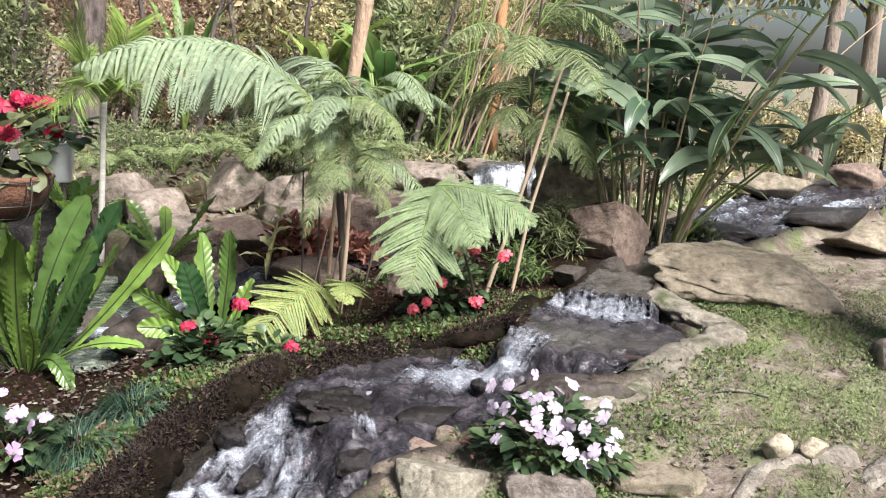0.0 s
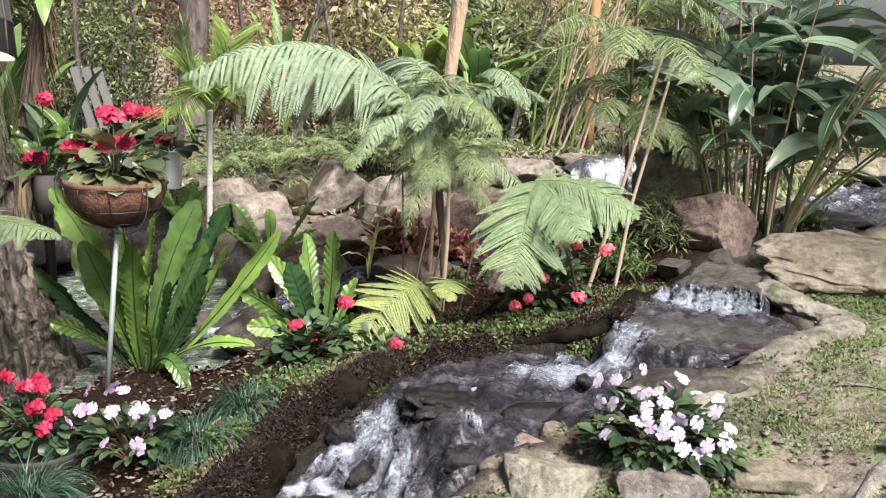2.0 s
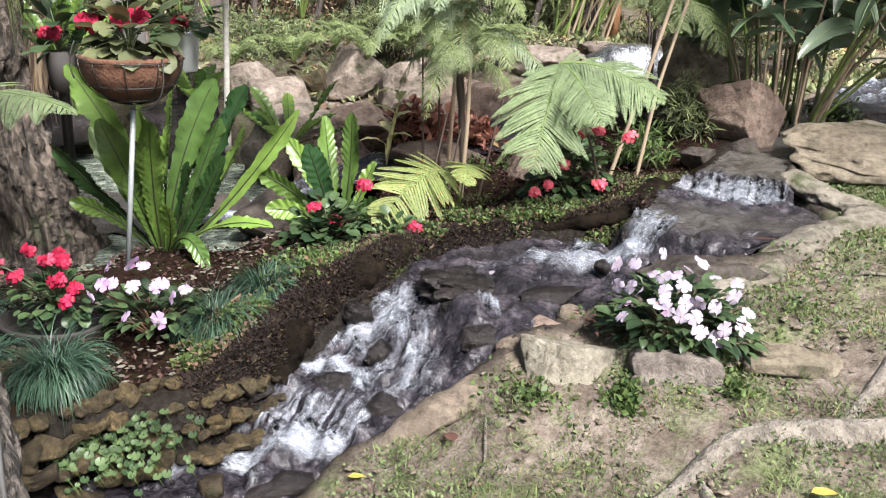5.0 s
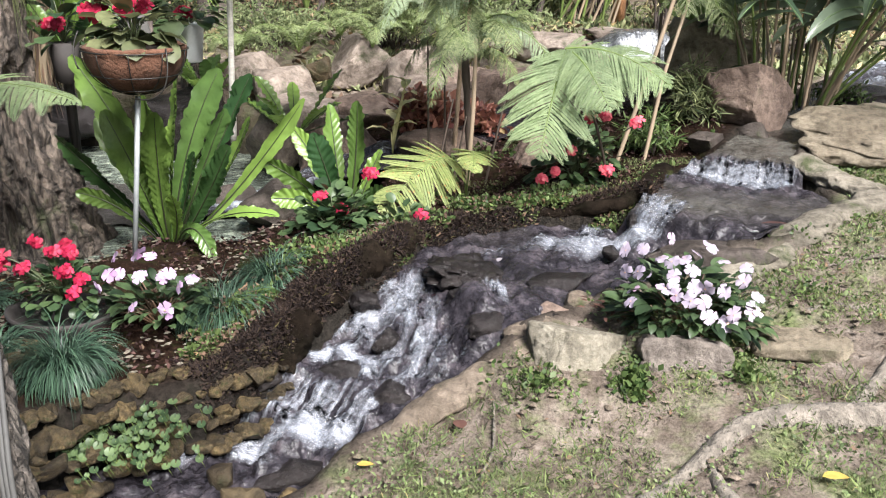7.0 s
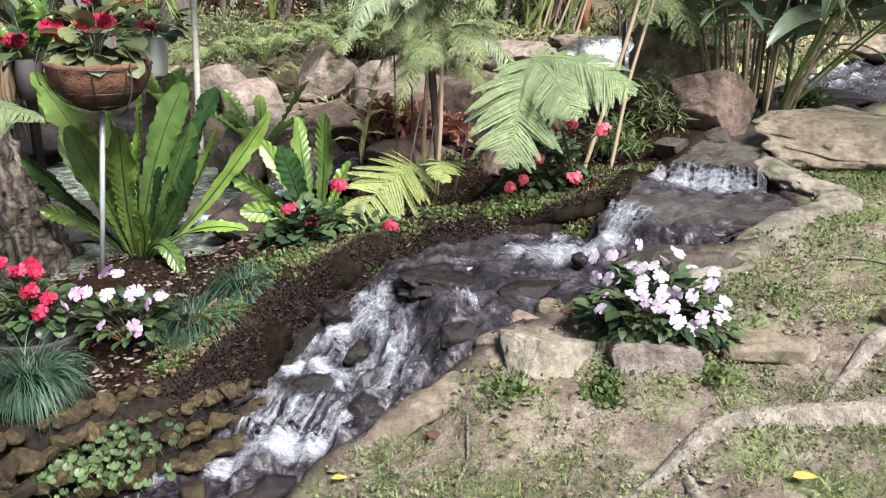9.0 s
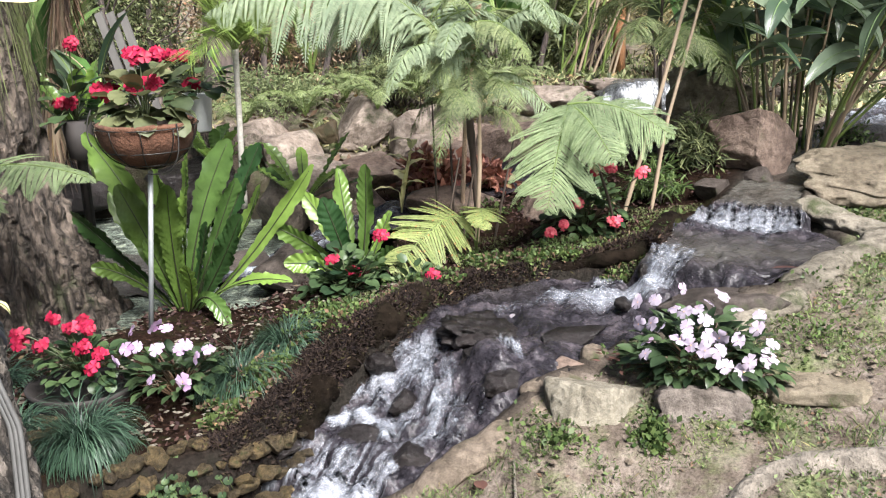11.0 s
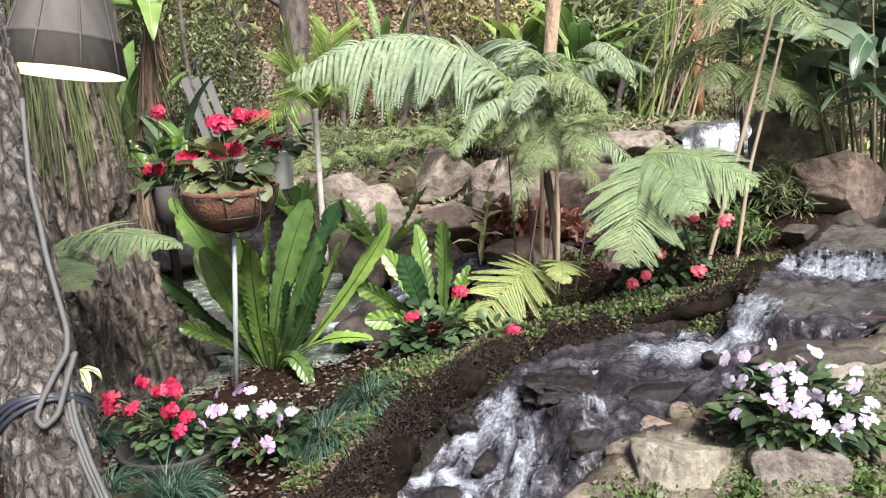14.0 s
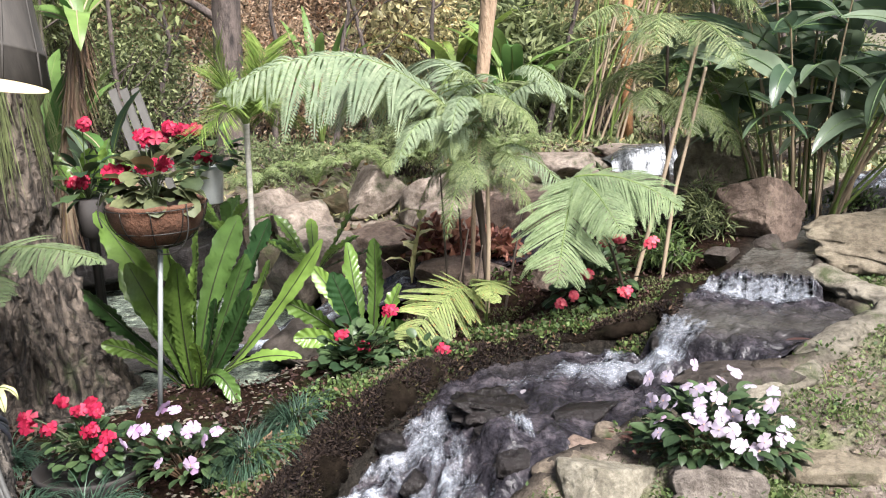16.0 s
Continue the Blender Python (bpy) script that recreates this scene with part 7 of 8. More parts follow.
# thin bare trees and twisting branches in the thicket
random.seed(41)
for x_, y_, h_ in ((-4.4, 8.7, 2.6), (-4.1, 8.9, 2.2), (-3.0, 8.9, 2.6), (-2.5, 9.0, 2.0), (-2.1, 9.7, 2.6), (-1.3, 9.2, 2.3), (-0.3, 9.3, 2.5), (-5.2, 8.6, 2.4), (1.3, 9.6, 2.4), (2.4, 9.8, 2.6)):
    sap = thing("tree", (x_, y_, 0.3), "thin bare twisting tree in the thicket", "tree", "bare saplings")
    g = Geo()
    pts_ = [(x_, y_, 0.2)]
    for k_ in range(1, 6):
        pts_.append((pts_[-1][0] + rand(-0.16, 0.16), y_ + rand(-0.05, 0.05), 0.3 + h_ * k_ / 5))
    p_, r_ = limb(pts_, [0.035, 0.03, 0.026, 0.02, 0.016, 0.01], 40)
    g.tube(p_, r_, 8, 0, 0.2, 12)
    part("trunk", g, BARK_FAR, sap)
    for k_ in range(5):
        q_ = p_[int(rand(10, 34))]
        e_ = q_ + np.array((rand(-0.7, 0.7), rand(-0.2, 0.2), rand(0.1, 0.6)))
        g = Geo()
        g.tube(curve3(q_, (q_ + e_) / 2 + np.array((0, 0, rand(-0.2, 0.2))), e_, 12), np.linspace(0.012, 0.003, 12), 6)
        part("branch", g, BARK_FAR, sap)

# thin bamboo stems in the middle distance
random.seed(11)
for i_ in range(16):
    x = rand(-0.1, 0.75)
    y = rand(8.9, 9.6)
    young_tree("bamboo_stem", [(x, y, 0.4), (x + rand(0.0, 0.35), y, 1.0), (x + rand(0.2, 0.9), y, 2.0 + rand(0, 0.6))], [0.014, 0.012, 0.008], CANE if i_ % 2 else STEM_GREEN, "thin leaning bamboo stem", 6, 0.0)

orange = thing("tree", (0.62, 10.4, 0.4), "slim tree with an orange-brown trunk", "tree")
g = Geo()
g.tube([(0.62, 10.4, 0.4), (0.62, 10.4, 0.9), (0.61, 10.4, 1.4), (0.66, 10.4, 3.5)], [0.075, 0.065, 0.06, 0.05], 14, 0, 0.08, 6)
part("trunk", g, BARK_ORANGE, orange)


# ---- trees behind, with trunks, limbs and open crowns ----
def forest_tree(base, tall, r, lean, crown, leaves, mat_, seed, label, size=0.2, bark=None):
    rng = np.random.RandomState(seed)
    t = thing("tree", base, label, "tree")
    b = np.array(base, float)
    top = b + np.array((lean[0], lean[1], tall))
    p, rad = limb([b - np.array((0, 0, 0.2)), b * 0.6 + top * 0.4 + np.array((rng.uniform(-0.1, 0.1), 0, 0)), top], [r, r * 0.8, r * 0.35], 30)
    g = Geo()
    g.tube(p, rad, 14, 0, 0.14, 5)
    ends = []
    for i in range(9):
        s = rng.uniform(0.3, 0.98)
        q = p[int(s * 29)]
        e = q + np.array((rng.uniform(-1, 1) * crown[0], rng.uniform(-1, 1) * crown[1], rng.uniform(0.0, 1.0) * crown[2]))
        g.tube(curve3(q, (q + e) / 2 + np.array((0, 0, 0.25)), e, 10), np.linspace(r * 0.3, r * 0.08, 10), 6)
        ends += [e, (q + e) / 2]
    part("trunk", g, bark or BARK_FAR, t)
    ends = np.array(ends)
    w = rng.randint(0, len(ends), leaves)
    o = unit(rng.normal(size=(leaves, 3)))
    c = ends[w] + o * np.array(crown) * 0.42 * rng.uniform(0.1, 1.0, (leaves, 1))
    d = unit(o * 0.5 + rng.normal(0, 0.6, (leaves, 3)) + np.array((0, 0, -0.4)))
    ln = size * rng.uniform(0.6, 1.3, (leaves, 1))
    sd = unit(np.cross(d, rng.normal(size=(leaves, 3)))) * ln * 0.22
    g = Geo()
    g.blades(c, c + d * ln, sd, np.cross(sd, d) * 0.2, 0, 0.45)
    part("crown", g, mat_, t, smooth=False, kind="stuff")


forest_tree((-3.62, 9.3, 0.3), 5.5, 0.17, (0.35, 0), (1.6, 1.2, 1.2), 2200, CANOPY, 1, "tree with a grey-brown trunk behind the pond", 0.11)
forest_tree((-1.75, 10.6, 0.5), 5.5, 0.13, (0.25, 0), (1.6, 1.2, 1.2), 2200, SHRUB_Y, 2, "tree with a grey-brown trunk in the thicket", 0.11)
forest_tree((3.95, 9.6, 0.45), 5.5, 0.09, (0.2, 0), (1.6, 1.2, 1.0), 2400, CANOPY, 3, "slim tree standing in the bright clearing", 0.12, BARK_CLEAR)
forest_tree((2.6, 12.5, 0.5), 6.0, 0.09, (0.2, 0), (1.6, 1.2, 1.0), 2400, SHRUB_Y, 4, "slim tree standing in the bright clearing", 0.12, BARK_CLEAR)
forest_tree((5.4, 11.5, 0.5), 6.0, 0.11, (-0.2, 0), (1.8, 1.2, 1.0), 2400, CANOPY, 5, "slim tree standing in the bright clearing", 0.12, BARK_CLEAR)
forest_tree((-6.5, 8.0, 0.0), 6.0, 0.2, (0.2, 0), (2.2, 1.6, 1.4), 2600, CANOPY, 6, "tall leafy tree beyond the pond", 0.14)
for i_, (x_, y_) in enumerate(((-9, 15), (-5.5, 16), (-2, 16.5), (1.2, 17), (4.5, 18), (13, 14))):
    forest_tree((x_, y_, 0.7), 7.0, 0.2, (0.3, 0), (2.8, 2.0, 2.0), 4200, (CANOPY, SHRUB_Y, SHRUB_B)[i_ % 3], 30 + i_, "tall leafy tree in the woods behind", 0.19)
# unseen trees, added out of view to hold back some sky light
for i_, (x_, y_) in enumerate(((-6, -4), (-2, -7), (3, -6), (6.5, -2), (-8, 1))):
    forest_tree((x_, y_, -0.6), 8.0, 0.25, (0.3, 0), (3.2, 3.0, 2.0), 260, CANOPY, 50 + i_, "unseen leafy tree added out of view to dim the sky", 0.34)

# boards, sacks and the far lamp
boards = thing("board_stack", (-3.2, 6.3, 0.2), "grey weathered boards leaning behind the plants", "boards")
for i_ in range(3):
    g = Geo()
    a, b = np.array((-3.05 + 0.09 * i_, 6.3, 0.3)), np.array((-3.42 + 0.09 * i_, 6.5, 1.25))
    sd = np.array((0.022, 0.01, 0.01))
    th_ = np.array((0.0, 0.02, 0.005))
    g.add([a - sd, a + sd, b + sd, b - sd, a - sd + th_, a + sd + th_, b + sd + th_, b - sd + th_], [(0, 1, 2, 3), (7, 6, 5, 4), (0, 4, 5, 1), (1, 5, 6, 2), (2, 6, 7, 3), (3, 7, 4, 0)])
    part("board", g, BOARD, boards, smooth=False)
far_lamp = thing("street_lamp", (4.95, 10.0, 0.4), "lit lamp on a thin post in the clearing", "lamp")
g = Geo()
g.tube([(4.95, 10.0, 0.35), (4.95, 10.0, 1.12)], 0.02, 8)
part("post", g, WIRE, far_lamp)
part("globe", stone_geo((4.95, 10.0, 1.2), (0.16, 0.16, 0.18), 1, 0, 0.0, 3), BULB, far_lamp, "glowing globe")
sack = stone("sack", (4.2, 9.0, 0.55), (0.6, 0.4, 0.35), 91, ROCK_RED, "reddish heap of dry palm fibre", 0, (0, 0), 5, 0.12, category="heap")

# yellow-green leaves beside the leaning trunk
sunny = thing("croton", (-2.25, 3.02, -0.3), "croton with pale yellow-green leaves behind the trunk", "plant")
g = Geo()
g.tube(curve3((-2.25, 3.02, -0.36), (-2.26, 3.02, 0.0), (-2.2, 3.0, 0.26), 10), 0.006, 6)
part("stem", g, STEM_GREEN, sunny)
for a_, l_ in ((5.6, 0.16), (4.9, 0.17), (0.2, 0.12), (5.2, 0.2)):
    g = Geo()
    g.leaf((-2.2, 3.0, 0.26), a_, 20, l_, 0.045, 110, 0.2, 0.1, 3, 10, "lance", 0, 1)
    part("leaf", g, [CROTON, STEM_GREEN], sunny)

# ---- cables and strap on the leaning trunk ----
cable([(-1.832, 2.456, 1.345), (-1.727, 2.286, 1.105), (-1.662, 2.214, 1.003), (-1.622, 2.163, 0.934), (-1.561, 2.099, 0.838), (-1.51, 2.046, 0.76), (-1.485, 1.998, 0.714), (-1.486, 1.934, 0.676), (-1.482, 1.858, 0.63), (-1.475, 1.826, 0.605), (-1.45, 1.818, 0.587), (-1.439, 1.863, 0.603), (-1.458, 1.944, 0.664), (-1.469, 2.008, 0.71)], 0.0078)
for d_ in (0.0, 0.012, 0.024):
    cable([(-1.523 + d_, 2.03, 0.697), (-1.486 + d_, 1.953, 0.634), (-1.439 + d_, 1.892, 0.569), (-1.378 + d_, 1.838, 0.492), (-1.318 + d_, 1.80, 0.40), (-1.25 + d_, 1.68, 0.15), (-1.19 + d_, 1.6, -0.15)], 0.0068)
g = Geo()
ax_ = unit(np.array((-0.215, 0.26, 0.30)))
e1_ = unit(np.cross(ax_, np.array((0.0, 0.0, 1.0))))
e2_ = np.cross(ax_, e1_)
for w_ in (-0.024, -0.013, -0.002, 0.009):
    c_ = np.array((-1.547, 1.947, 0.55)) + ax_ * w_
    g.tube([c_ + (e1_ * math.cos(a) + e2_ * math.sin(a)) * 0.119 + ax_ * 0.01 * math.sin(a * 2 + w_ * 90) for a in np.linspace(0, 6.2832, 41)], 0.007, 6, cap=False)
part("strap", g, STRAP, front_tree, "black strap tied round the trunk")


# ---- ground cover ----
def scatter(n, xr, yr, seed, keep=None):
    rng = np.random.RandomState(seed)
    x, y = rng.uniform(*xr, n), rng.uniform(*yr, n)
    z, bed, wet = land(x, y)
    ok = wet < 0.15
    if keep is not None:
        patch = np.array([noise.fractal(Vector((a * keep[1], b * keep[1], keep[2])), 1.0, 2.0, 3) for a, b in zip(x, y)])
        ok &= patch > keep[0]
    ok &= (bed > 0.5) if (keep is None or keep[3]) else (bed < 0.5)
    return np.stack([x, y, z], 1)[ok], rng


def turf(n, xr, yr, seed, length, mat_, name, label, keep, wide, up):
    p, rng = scatter(n, xr, yr, seed, keep)
    k = len(p)
    d = unit(np.stack([rng.normal(0, 1, k), rng.normal(0, 1, k), rng.uniform(*up, k)], 1))
    ln = length * rng.uniform(0.5, 1.4, (k, 1))
    sd = unit(np.cross(d, rng.normal(size=(k, 3)) + np.array((0, 0, 0.4)))) * ln * wide
    g = Geo()
    g.blades(p + np.array((0, 0, 0.012)), p + d * ln + np.array((0, 0, 0.014)), sd, np.abs(np.cross(sd, d)) * 0.3, 0, 0.5)
    single(name, g, mat_, (0, 0, 0), label, "ground cover", kind="stuff", smooth=False)


turf(110000, (-1.1, 3.0), (2.2, 5.4), 1, 0.022, GRASS, "turf_grass", "thin patchy turf on the trodden ground", (0.0, 2.6, 1.0, False), 0.09, (0.2, 1.3))
turf(26000, (-0.9, 2.9), (2.2, 5.4), 21, 0.042, GRASS, "grass_clumps", "clumps of longer grass in the turf", (0.12, 4.2, 31.0, False), 0.055, (0.4, 1.5))
turf(60000, (-1.1, 3.2), (2.2, 5.8), 2, 0.014, WEED_L, "turf_weeds", "small green weeds in the turf", (0.1, 2.6, 4.0, False), 0.34, (0.3, 1.2))
turf(3500, (-1.2, 3.8), (2.2, 6.8), 3, 0.022, LITTER, "fallen_leaves", "dry fallen leaves on the ground", (-0.6, 1.0, 8.0, False), 0.25, (0.0, 0.3))
turf(15000, (-3.2, 1.0), (2.5, 6.8), 4, 0.026, MULCH, "leaf_mulch", "brown leaf litter in the flower bed", (-2.0, 1.0, 2.0, True), 0.28, (0.0, 0.6))
turf(24000, (-1.1, 0.8), (3.8, 5.3), 14, 0.011, MOSS, "bed_moss", "olive moss on the soil of the flower bed", (0.12, 3.4, 9.0, True), 0.3, (0.3, 1.2))
turf(6000, (-1.2, 1.2), (3.7, 6.4), 5, 0.032, WEED, "bed_ground_cover", "small green ground cover in the flower bed", (0.25, 2.4, 6.0, True), 0.36, (0.3, 1.4))

# clods, pebbles and bark crumbs
def crumbs(n, xr, yr, seed, size, mat_, name, label, bed_side, flat=0.6):
    p, rng = scatter(n, xr, yr, seed, (-0.25, 1.9, 3.0 + seed, bed_side))
    g = Geo()
    ball = np.array([(0, 0, 1), (1, 0, 0.1), (0.3, 0.95, 0), (-0.8, 0.6, 0.1), (-0.8, -0.6, 0), (0.3, -0.95, 0.1), (0, 0, -0.8)], float)
    faces = [(0, 1, 2), (0, 2, 3), (0, 3, 4), (0, 4, 5), (0, 5, 1), (6, 2, 1), (6, 3, 2), (6, 4, 3), (6, 5, 4), (6, 1, 5)]
    for q in p:
        k = size * rng.uniform(0.3, 1.0) ** 2 + 0.003
        a = rng.uniform(0, 6.28)
        m = np.array(((math.cos(a), -math.sin(a), 0), (math.sin(a), math.cos(a), 0), (0, 0, 1)))
        g.add((ball * rng.uniform(0.7, 1.3, (7, 3)) * np.array((1.3, 0.9, flat)) * k) @ m.T + q + np.array((0, 0, 0.016)), faces)
    single(name, g, mat_, (0, 0, 0), label, "ground cover", kind="stuff", smooth=False)


crumbs(2600, (-1.0, 3.2), (2.1, 5.2), 71, 0.016, EDGE_STONE, "soil_clods", "small clods and pebbles on the trodden ground", False)
crumbs(1500, (-2.6, -0.6), (2.7, 4.6), 72, 0.015, KERB, "bed_pebbles", "small pale pebbles and bark chips in the flower bed", True, 0.4)
turf(16000, (-1.1, 3.2), (2.2, 5.6), 81, 0.02, WEED_L, "broad_weeds", "low broad-leaved weeds in the turf", (0.22, 3.0, 44.0, False), 0.3, (0.2, 1.0))

# weeds and olive moss that spill over the bed side of the stream wall
def wall_growth(n, size, wide, mat_, name, label, span, seed):
    rng = np.random.RandomState(seed)
    near = np.where((LINE[:, 1] < 4.8) & (LINE[:, 1] > 3.0) & (LINE[:, 0] < 0.65))[0]
    i = rng.choice(near, n)
    xy = LINE[i, 0:2] + unit(LINE[i, 0:2] - LINE[i, 2:4]) * (rng.uniform(*span, (n, 1)) - np.interp(LINE[i, 1:2], [3.3, 4.1], [0.0, 0.07])) + rng.normal(0, 0.015, (n, 2))
    p = np.c_[xy, land(xy[:, 0], xy[:, 1])[0] + 0.012]
    p = p[np.array([noise.noise(Vector(q) * 6) for q in p]) > -0.1]
    n = len(p)
    p[:, 2] += rng.uniform(0, 1.0, n) * size
    d = unit(np.stack([rng.normal(0.1, 0.8, n), rng.normal(-0.3, 0.8, n), rng.uniform(0.1, 1.1, n)], 1))
    ln = size * rng.uniform(0.5, 1.4, (n, 1))
    g = Geo()
    g.blades(p, p + d * ln, unit(np.cross(d, rng.normal(size=(n, 3)))) * ln * wide, None, 0, 0.5)
    single(name, g, mat_, (0, 0, 0), label, "ground cover", kind="stuff", smooth=False)


wall_growth(22000, 0.013, 0.3, MOSS, "wall_top_moss", "olive moss along the crown of the stream wall", (0.09, 0.3), 61)
wall_growth(9000, 0.026, 0.34, WEED, "wall_top_weeds", "small green weeds along the crown of the stream wall", (0.11, 0.27), 62)
wall_growth(4500, 0.026, 0.26, LITTER, "wall_top_litter", "brown leaf litter along the crown of the stream wall", (0.08, 0.3), 63)

# green weeds tucked round the bank stones
def tuft(base, n, r, size, mat_, seed, label="tuft of green weeds between the bank stones", wide=0.3):
    rng = np.random.RandomState(seed)
    g = Geo()
    p = np.array(base) + rng.normal(0, 1, (n, 3)) * np.array((r, r * 0.7, 0))
    p[:, 2] = land(p[:, 0], p[:, 1])[0]
    d = unit(np.stack([rng.normal(0, 0.8, n), rng.normal(-0.2, 0.8, n), rng.uniform(0.2, 1.2, n)], 1))
    ln = size * rng.uniform(0.5, 1.4, (n, 1))
    c = p + np.stack([0 * ln[:, 0], 0 * ln[:, 0], rng.uniform(0, 1, n) * size * 1.4], 1)
    sd = unit(np.cross(d, rng.normal(size=(n, 3)))) * ln * wide
    g.blades(c, c + d * ln, sd, None, 0, 0.5)
    single("weed_tuft", g, mat_, tuple(base), label, "weeds", "weed tufts", "stuff", smooth=False)


for x_, y_, n_ in ((0.32, 3.06, 150), (0.33, 3.0, 110), (0.74, 3.1, 60), (-0.02, 2.98, 60)):
    tuft((x_, y_, height(x_, y_)), n_, 0.03, 0.032, WEED, int(700 + 90 * x_ + n_), "leafy green weed between the bank stones", 0.33)
for i_, (x_, y_, n_, r_) in enumerate(((0.33, 3.12, 220, 0.045), (0.30, 3.02, 160, 0.05), (0.06, 3.02, 200, 0.09), (-0.12, 3.02, 260, 0.09), (0.72, 3.2, 160, 0.06), (0.98, 3.62, 500, 0.14), (1.25, 4.0, 400, 0.14), (1.5, 4.25, 300, 0.1), (1.55, 4.95, 300, 0.1), (0.3, 3.55, 260, 0.08), (1.75, 4.75, 260, 0.1), (0.6, 3.06, 160, 0.09), (-1.0, 3.95, 500, 0.12), (-1.05, 3.85, 300, 0.08), (0.5, 4.85, 260, 0.09), (2.2, 4.7, 500, 0.2), (-0.75, 4.3, 400, 0.09), (-0.4, 4.62, 400, 0.09), (-0.05, 4.75, 400, 0.09), (-1.1, 3.75, 500, 0.1), (-1.2, 3.95, 400, 0.1), (0.25, 4.75, 300, 0.08))):
    tuft((x_, y_, height(x_, y_)), n_ // 2, r_ * 0.9, 0.022 if x_ > 0 else 0.024, WEED, 200 + i_)

# pennywort over the cobbles
penny = thing("pennywort", (-1.52, 2.72, -0.5), "round-leaved pennywort trailing over the cobbles", "plant")
random.seed(4)
for i_ in range(260):
    x, y = random.gauss(-1.53, 0.13), random.gauss(2.70, 0.085)
    z = -0.46 + 0.5 * max(0, y - 2.66) + rand(0, 0.07)
    g = Geo()
    r = rand(0.009, 0.019)
    n = unit(np.array((rand(-0.4, 0.4), rand(-0.9, -0.1), 1.0)))
    a = unit(np.cross(n, np.array((1.0, 0.2, 0.0))))
    b = np.cross(n, a)
    c = np.array((x, y, z))
    g.add([c - n * 0.004] + [c + (a * math.cos(t) + b * math.sin(t)) * r for t in np.linspace(0.25, 6.05, 12)], [(0, j, j + 1) for j in range(1, 12)])
    g.tube([c, c + np.array((0.01, 0.02, -0.05))], 0.0015, 4, 1)
    part("leaf", g, [PENNY, STEM_GREEN], penny)

# ---- cobbles piled along the lower bank ----
cob = thing("cobble_edging", (-1.4, 2.9, -0.5), "edging of rounded mossy cobbles piled along the stream", "edging")
SHAPES = [stone_geo((0, 0, 0), (1.0, 0.8, 0.66), 300 + i, 10, 0.07, 3, 0, (0, 0), None, (0.5, 0.85)).mesh("cobble", COBBLE, (0, 0, 0), True) for i in range(6)]
random.seed(9)
ROW = np.array([(-1.82, 2.50), (-1.70, 2.66), (-1.58, 2.82), (-1.45, 2.95), (-1.30, 3.06), (-1.18, 3.20), (-1.10, 3.34)])
for tier, (off, zz, n) in enumerate(((0.0, -0.29, 30), (0.07, -0.365, 30), (0.13, -0.45, 30), (0.19, -0.53, 28))):
    for i in range(n):
        s = (i + rand(-0.3, 0.3)) / n * (len(ROW) - 1)
        s = min(max(s, 0), len(ROW) - 1.001)
        a = ROW[int(s)] * (1 - s % 1) + ROW[int(s) + 1] * (s % 1)
        k = rand(0.06, 0.112)
        ob = new("cobble", SHAPES[(i * 5 + tier) % 6])
        ob.parent = cob
        ob.location = Vector((a[0] + off * 0.6 + rand(-0.02, 0.02), a[1] - off * 0.75 + rand(-0.02, 0.02), zz + rand(-0.015, 0.02))) - ROOTS[cob.name]
        ob.rotation_euler = (rand(-0.4, 0.4), rand(-0.4, 0.4), rand(0, 6))
        ob.scale = (k * rand(0.9, 1.3), k, k * rand(0.8, 1.1))
for x_, y_, k_ in ((-1.95, 3.02, 0.14), (-2.05, 2.95, 0.12), (-1.9, 2.86, 0.1), (-2.1, 3.12, 0.1)):
    ob = new("cobble", SHAPES[int(k_ * 100) % 6])
    ob.parent = cob
    ob.location = Vector((x_, y_, height(x_, y_) + 0.02)) - ROOTS[cob.name]
    ob.scale = (k_ * 1.3, k_, k_ * 0.8)

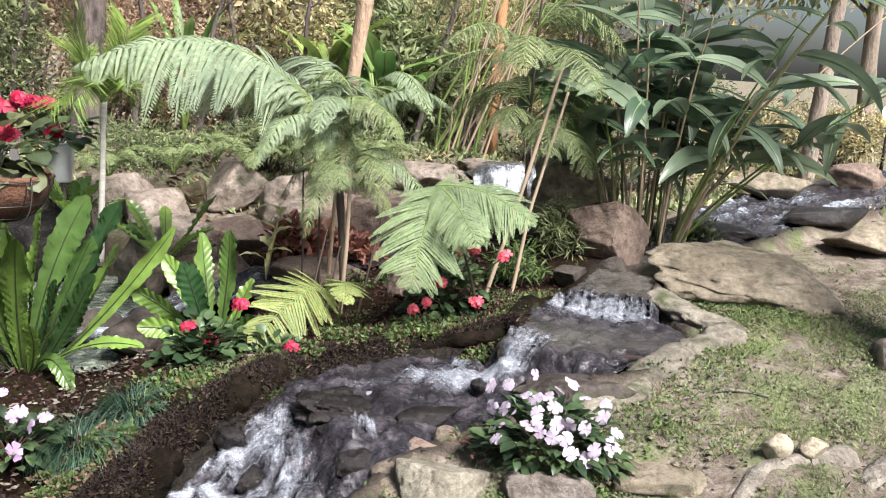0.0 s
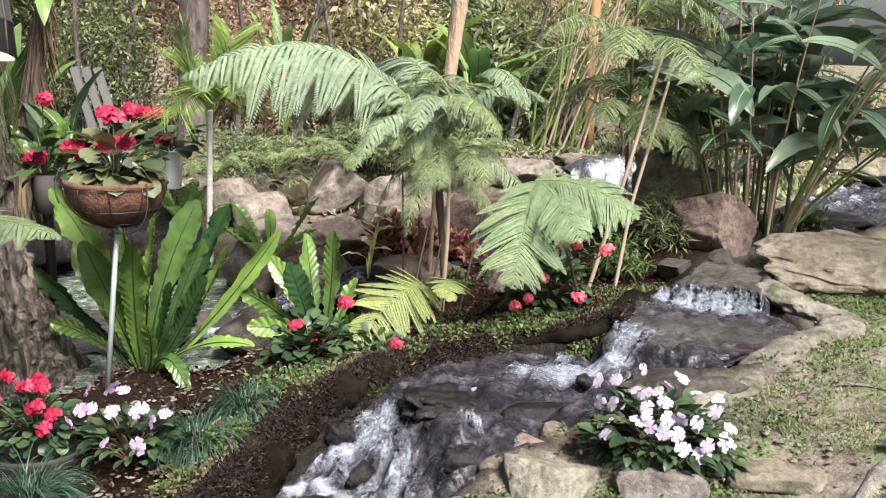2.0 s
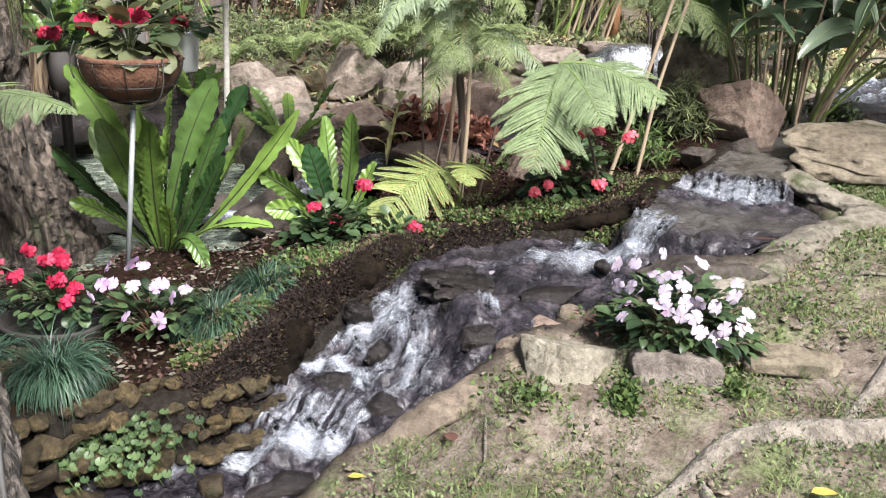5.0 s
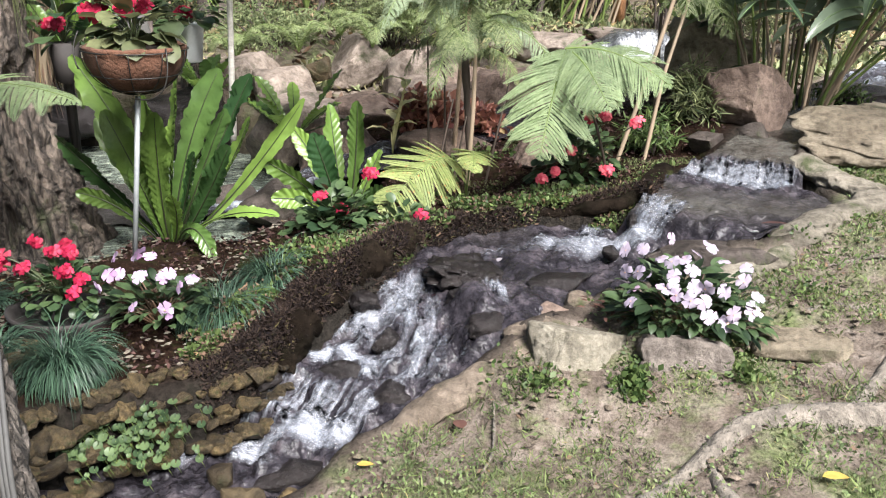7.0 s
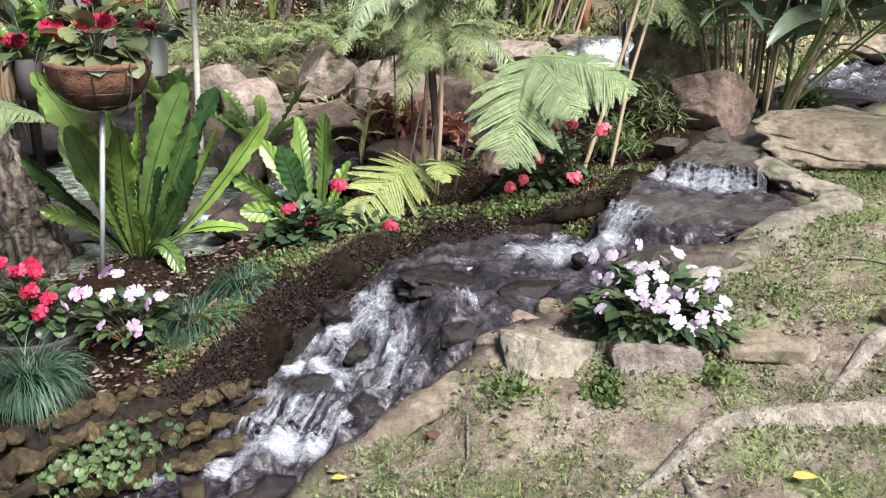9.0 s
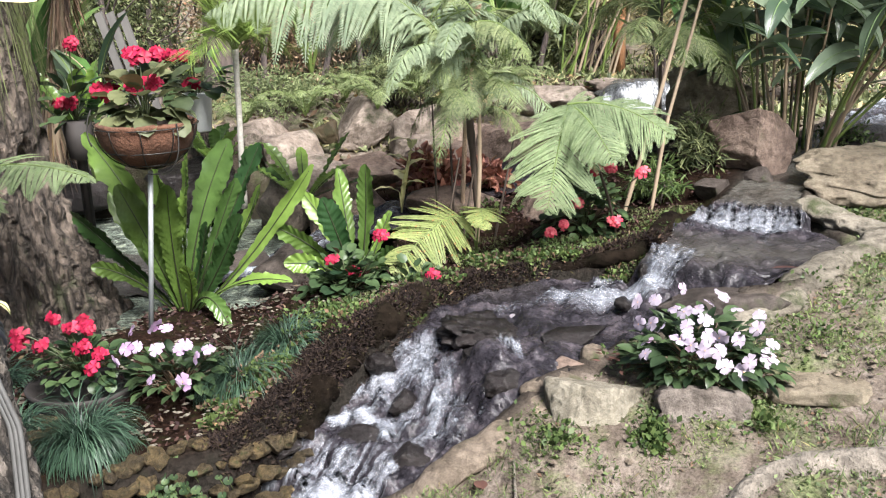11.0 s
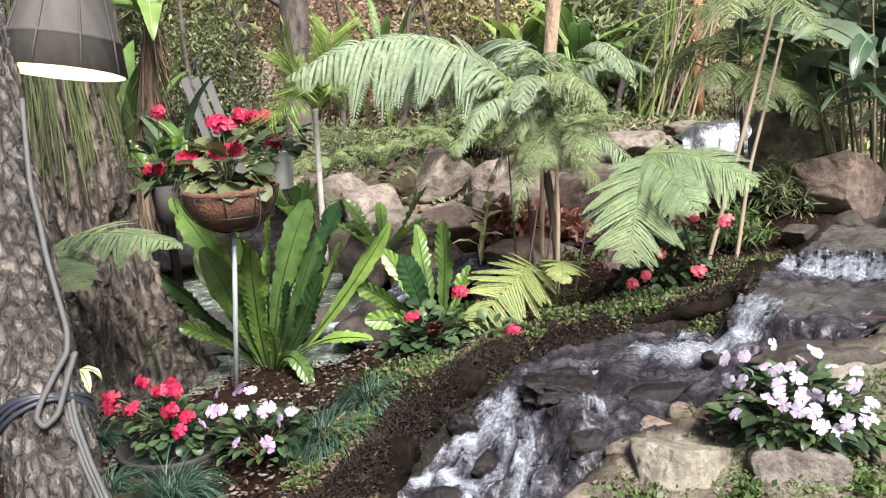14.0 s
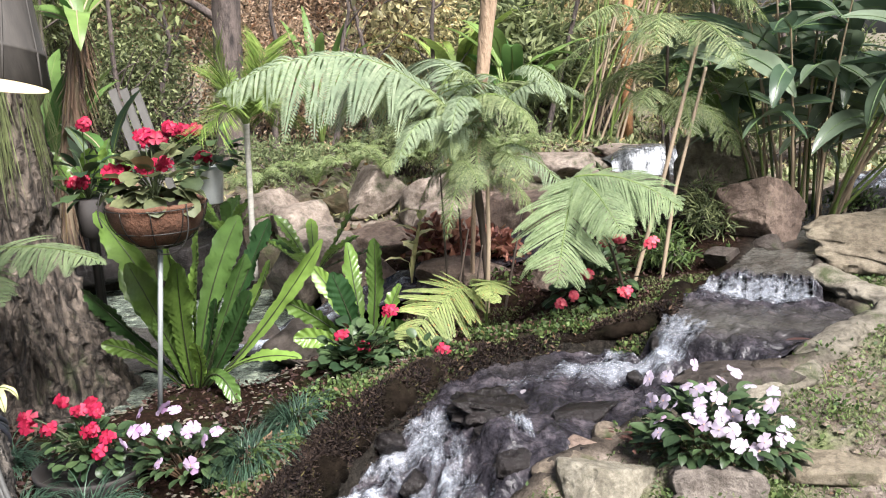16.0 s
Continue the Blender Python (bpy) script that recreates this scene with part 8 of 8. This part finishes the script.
# low growth that covers the far bank
turf(15000, (-6, 4.5), (7.6, 12), 6, 0.095, SHRUB_G, "bank_undergrowth", "low green undergrowth on the far bank", (-0.05, 0.9, 12.0, False), 0.16, (0.4, 1.6))
turf(9000, (-6, 4.5), (7.6, 12), 7, 0.085, SHRUB_Y, "bank_undergrowth", "low olive undergrowth on the far bank", (0.0, 1.1, 15.0, False), 0.18, (0.3, 1.2))
turf(3000, (-6, 4.5), (7.0, 12), 8, 0.1, LITTER, "bank_litter", "dry leaves on the far bank", (-0.4, 1.1, 18.0, False), 0.25, (0.0, 0.4))


# single leaves that catch the eye
def lone_leaf(p, az, l, w, mat_, label):
    g = Geo()
    g.leaf(p, az, 5, l, w, 20, 0.15, 0.05, 2, 6, "lance")
    single("fallen_leaf", g, mat_, tuple(p), label, "leaf", "fallen leaves")


YELLOW = leaf_mat("yellow_dead_leaf", (0.4, 0.3, 0.05), (0.5, 0.38, 0.08), 0.6, 0.2)
RUST = leaf_mat("rust_dead_leaf", (0.06, 0.032, 0.022), (0.13, 0.07, 0.045), 0.7, 0.2)
GREY_LEAF = leaf_mat("grey_dead_leaf", (0.25, 0.24, 0.22), (0.32, 0.31, 0.29), 0.7, 0.2)
lone_leaf((-0.62, 2.62, height(-0.62, 2.62) + 0.04), 0.3, 0.06, 0.03, YELLOW, "yellow fallen leaf on the stream edge")
lone_leaf((-0.24, 3.9, -0.085), 1.4, 0.07, 0.025, GREY_LEAF, "pale dead leaf lying on the wet stones")
lone_leaf((-0.28, 2.82, height(-0.28, 2.82) + 0.03), 2.0, 0.07, 0.05, RUST, "rust-brown fallen leaf on the ground")
lone_leaf((0.876, 2.582, height(0.876, 2.582) + 0.03), 0.2, 0.09, 0.045, YELLOW, "yellow fallen leaf on the trodden ground")
lone_leaf((0.36, 2.98, height(0.36, 2.98) + 0.03), 1.0, 0.06, 0.04, RUST, "rust-brown fallen leaf on the ground")
lone_leaf((0.95, 4.14, 0.1), 0.2, 0.16, 0.03, RUST, "long rust-red leaf caught on the pool lip")
for i_ in range(26):
    a, r = rand(0, 6.28), rand(0, 0.1)
    lone_leaf((0.22 + r * math.cos(a), 3.42 + r * 0.7 * math.sin(a), -0.1 + rand(0, 0.05)), rand(0, 6.28), rand(0.03, 0.05), 0.016, RUST, "dry brown leaf beside the white impatiens")
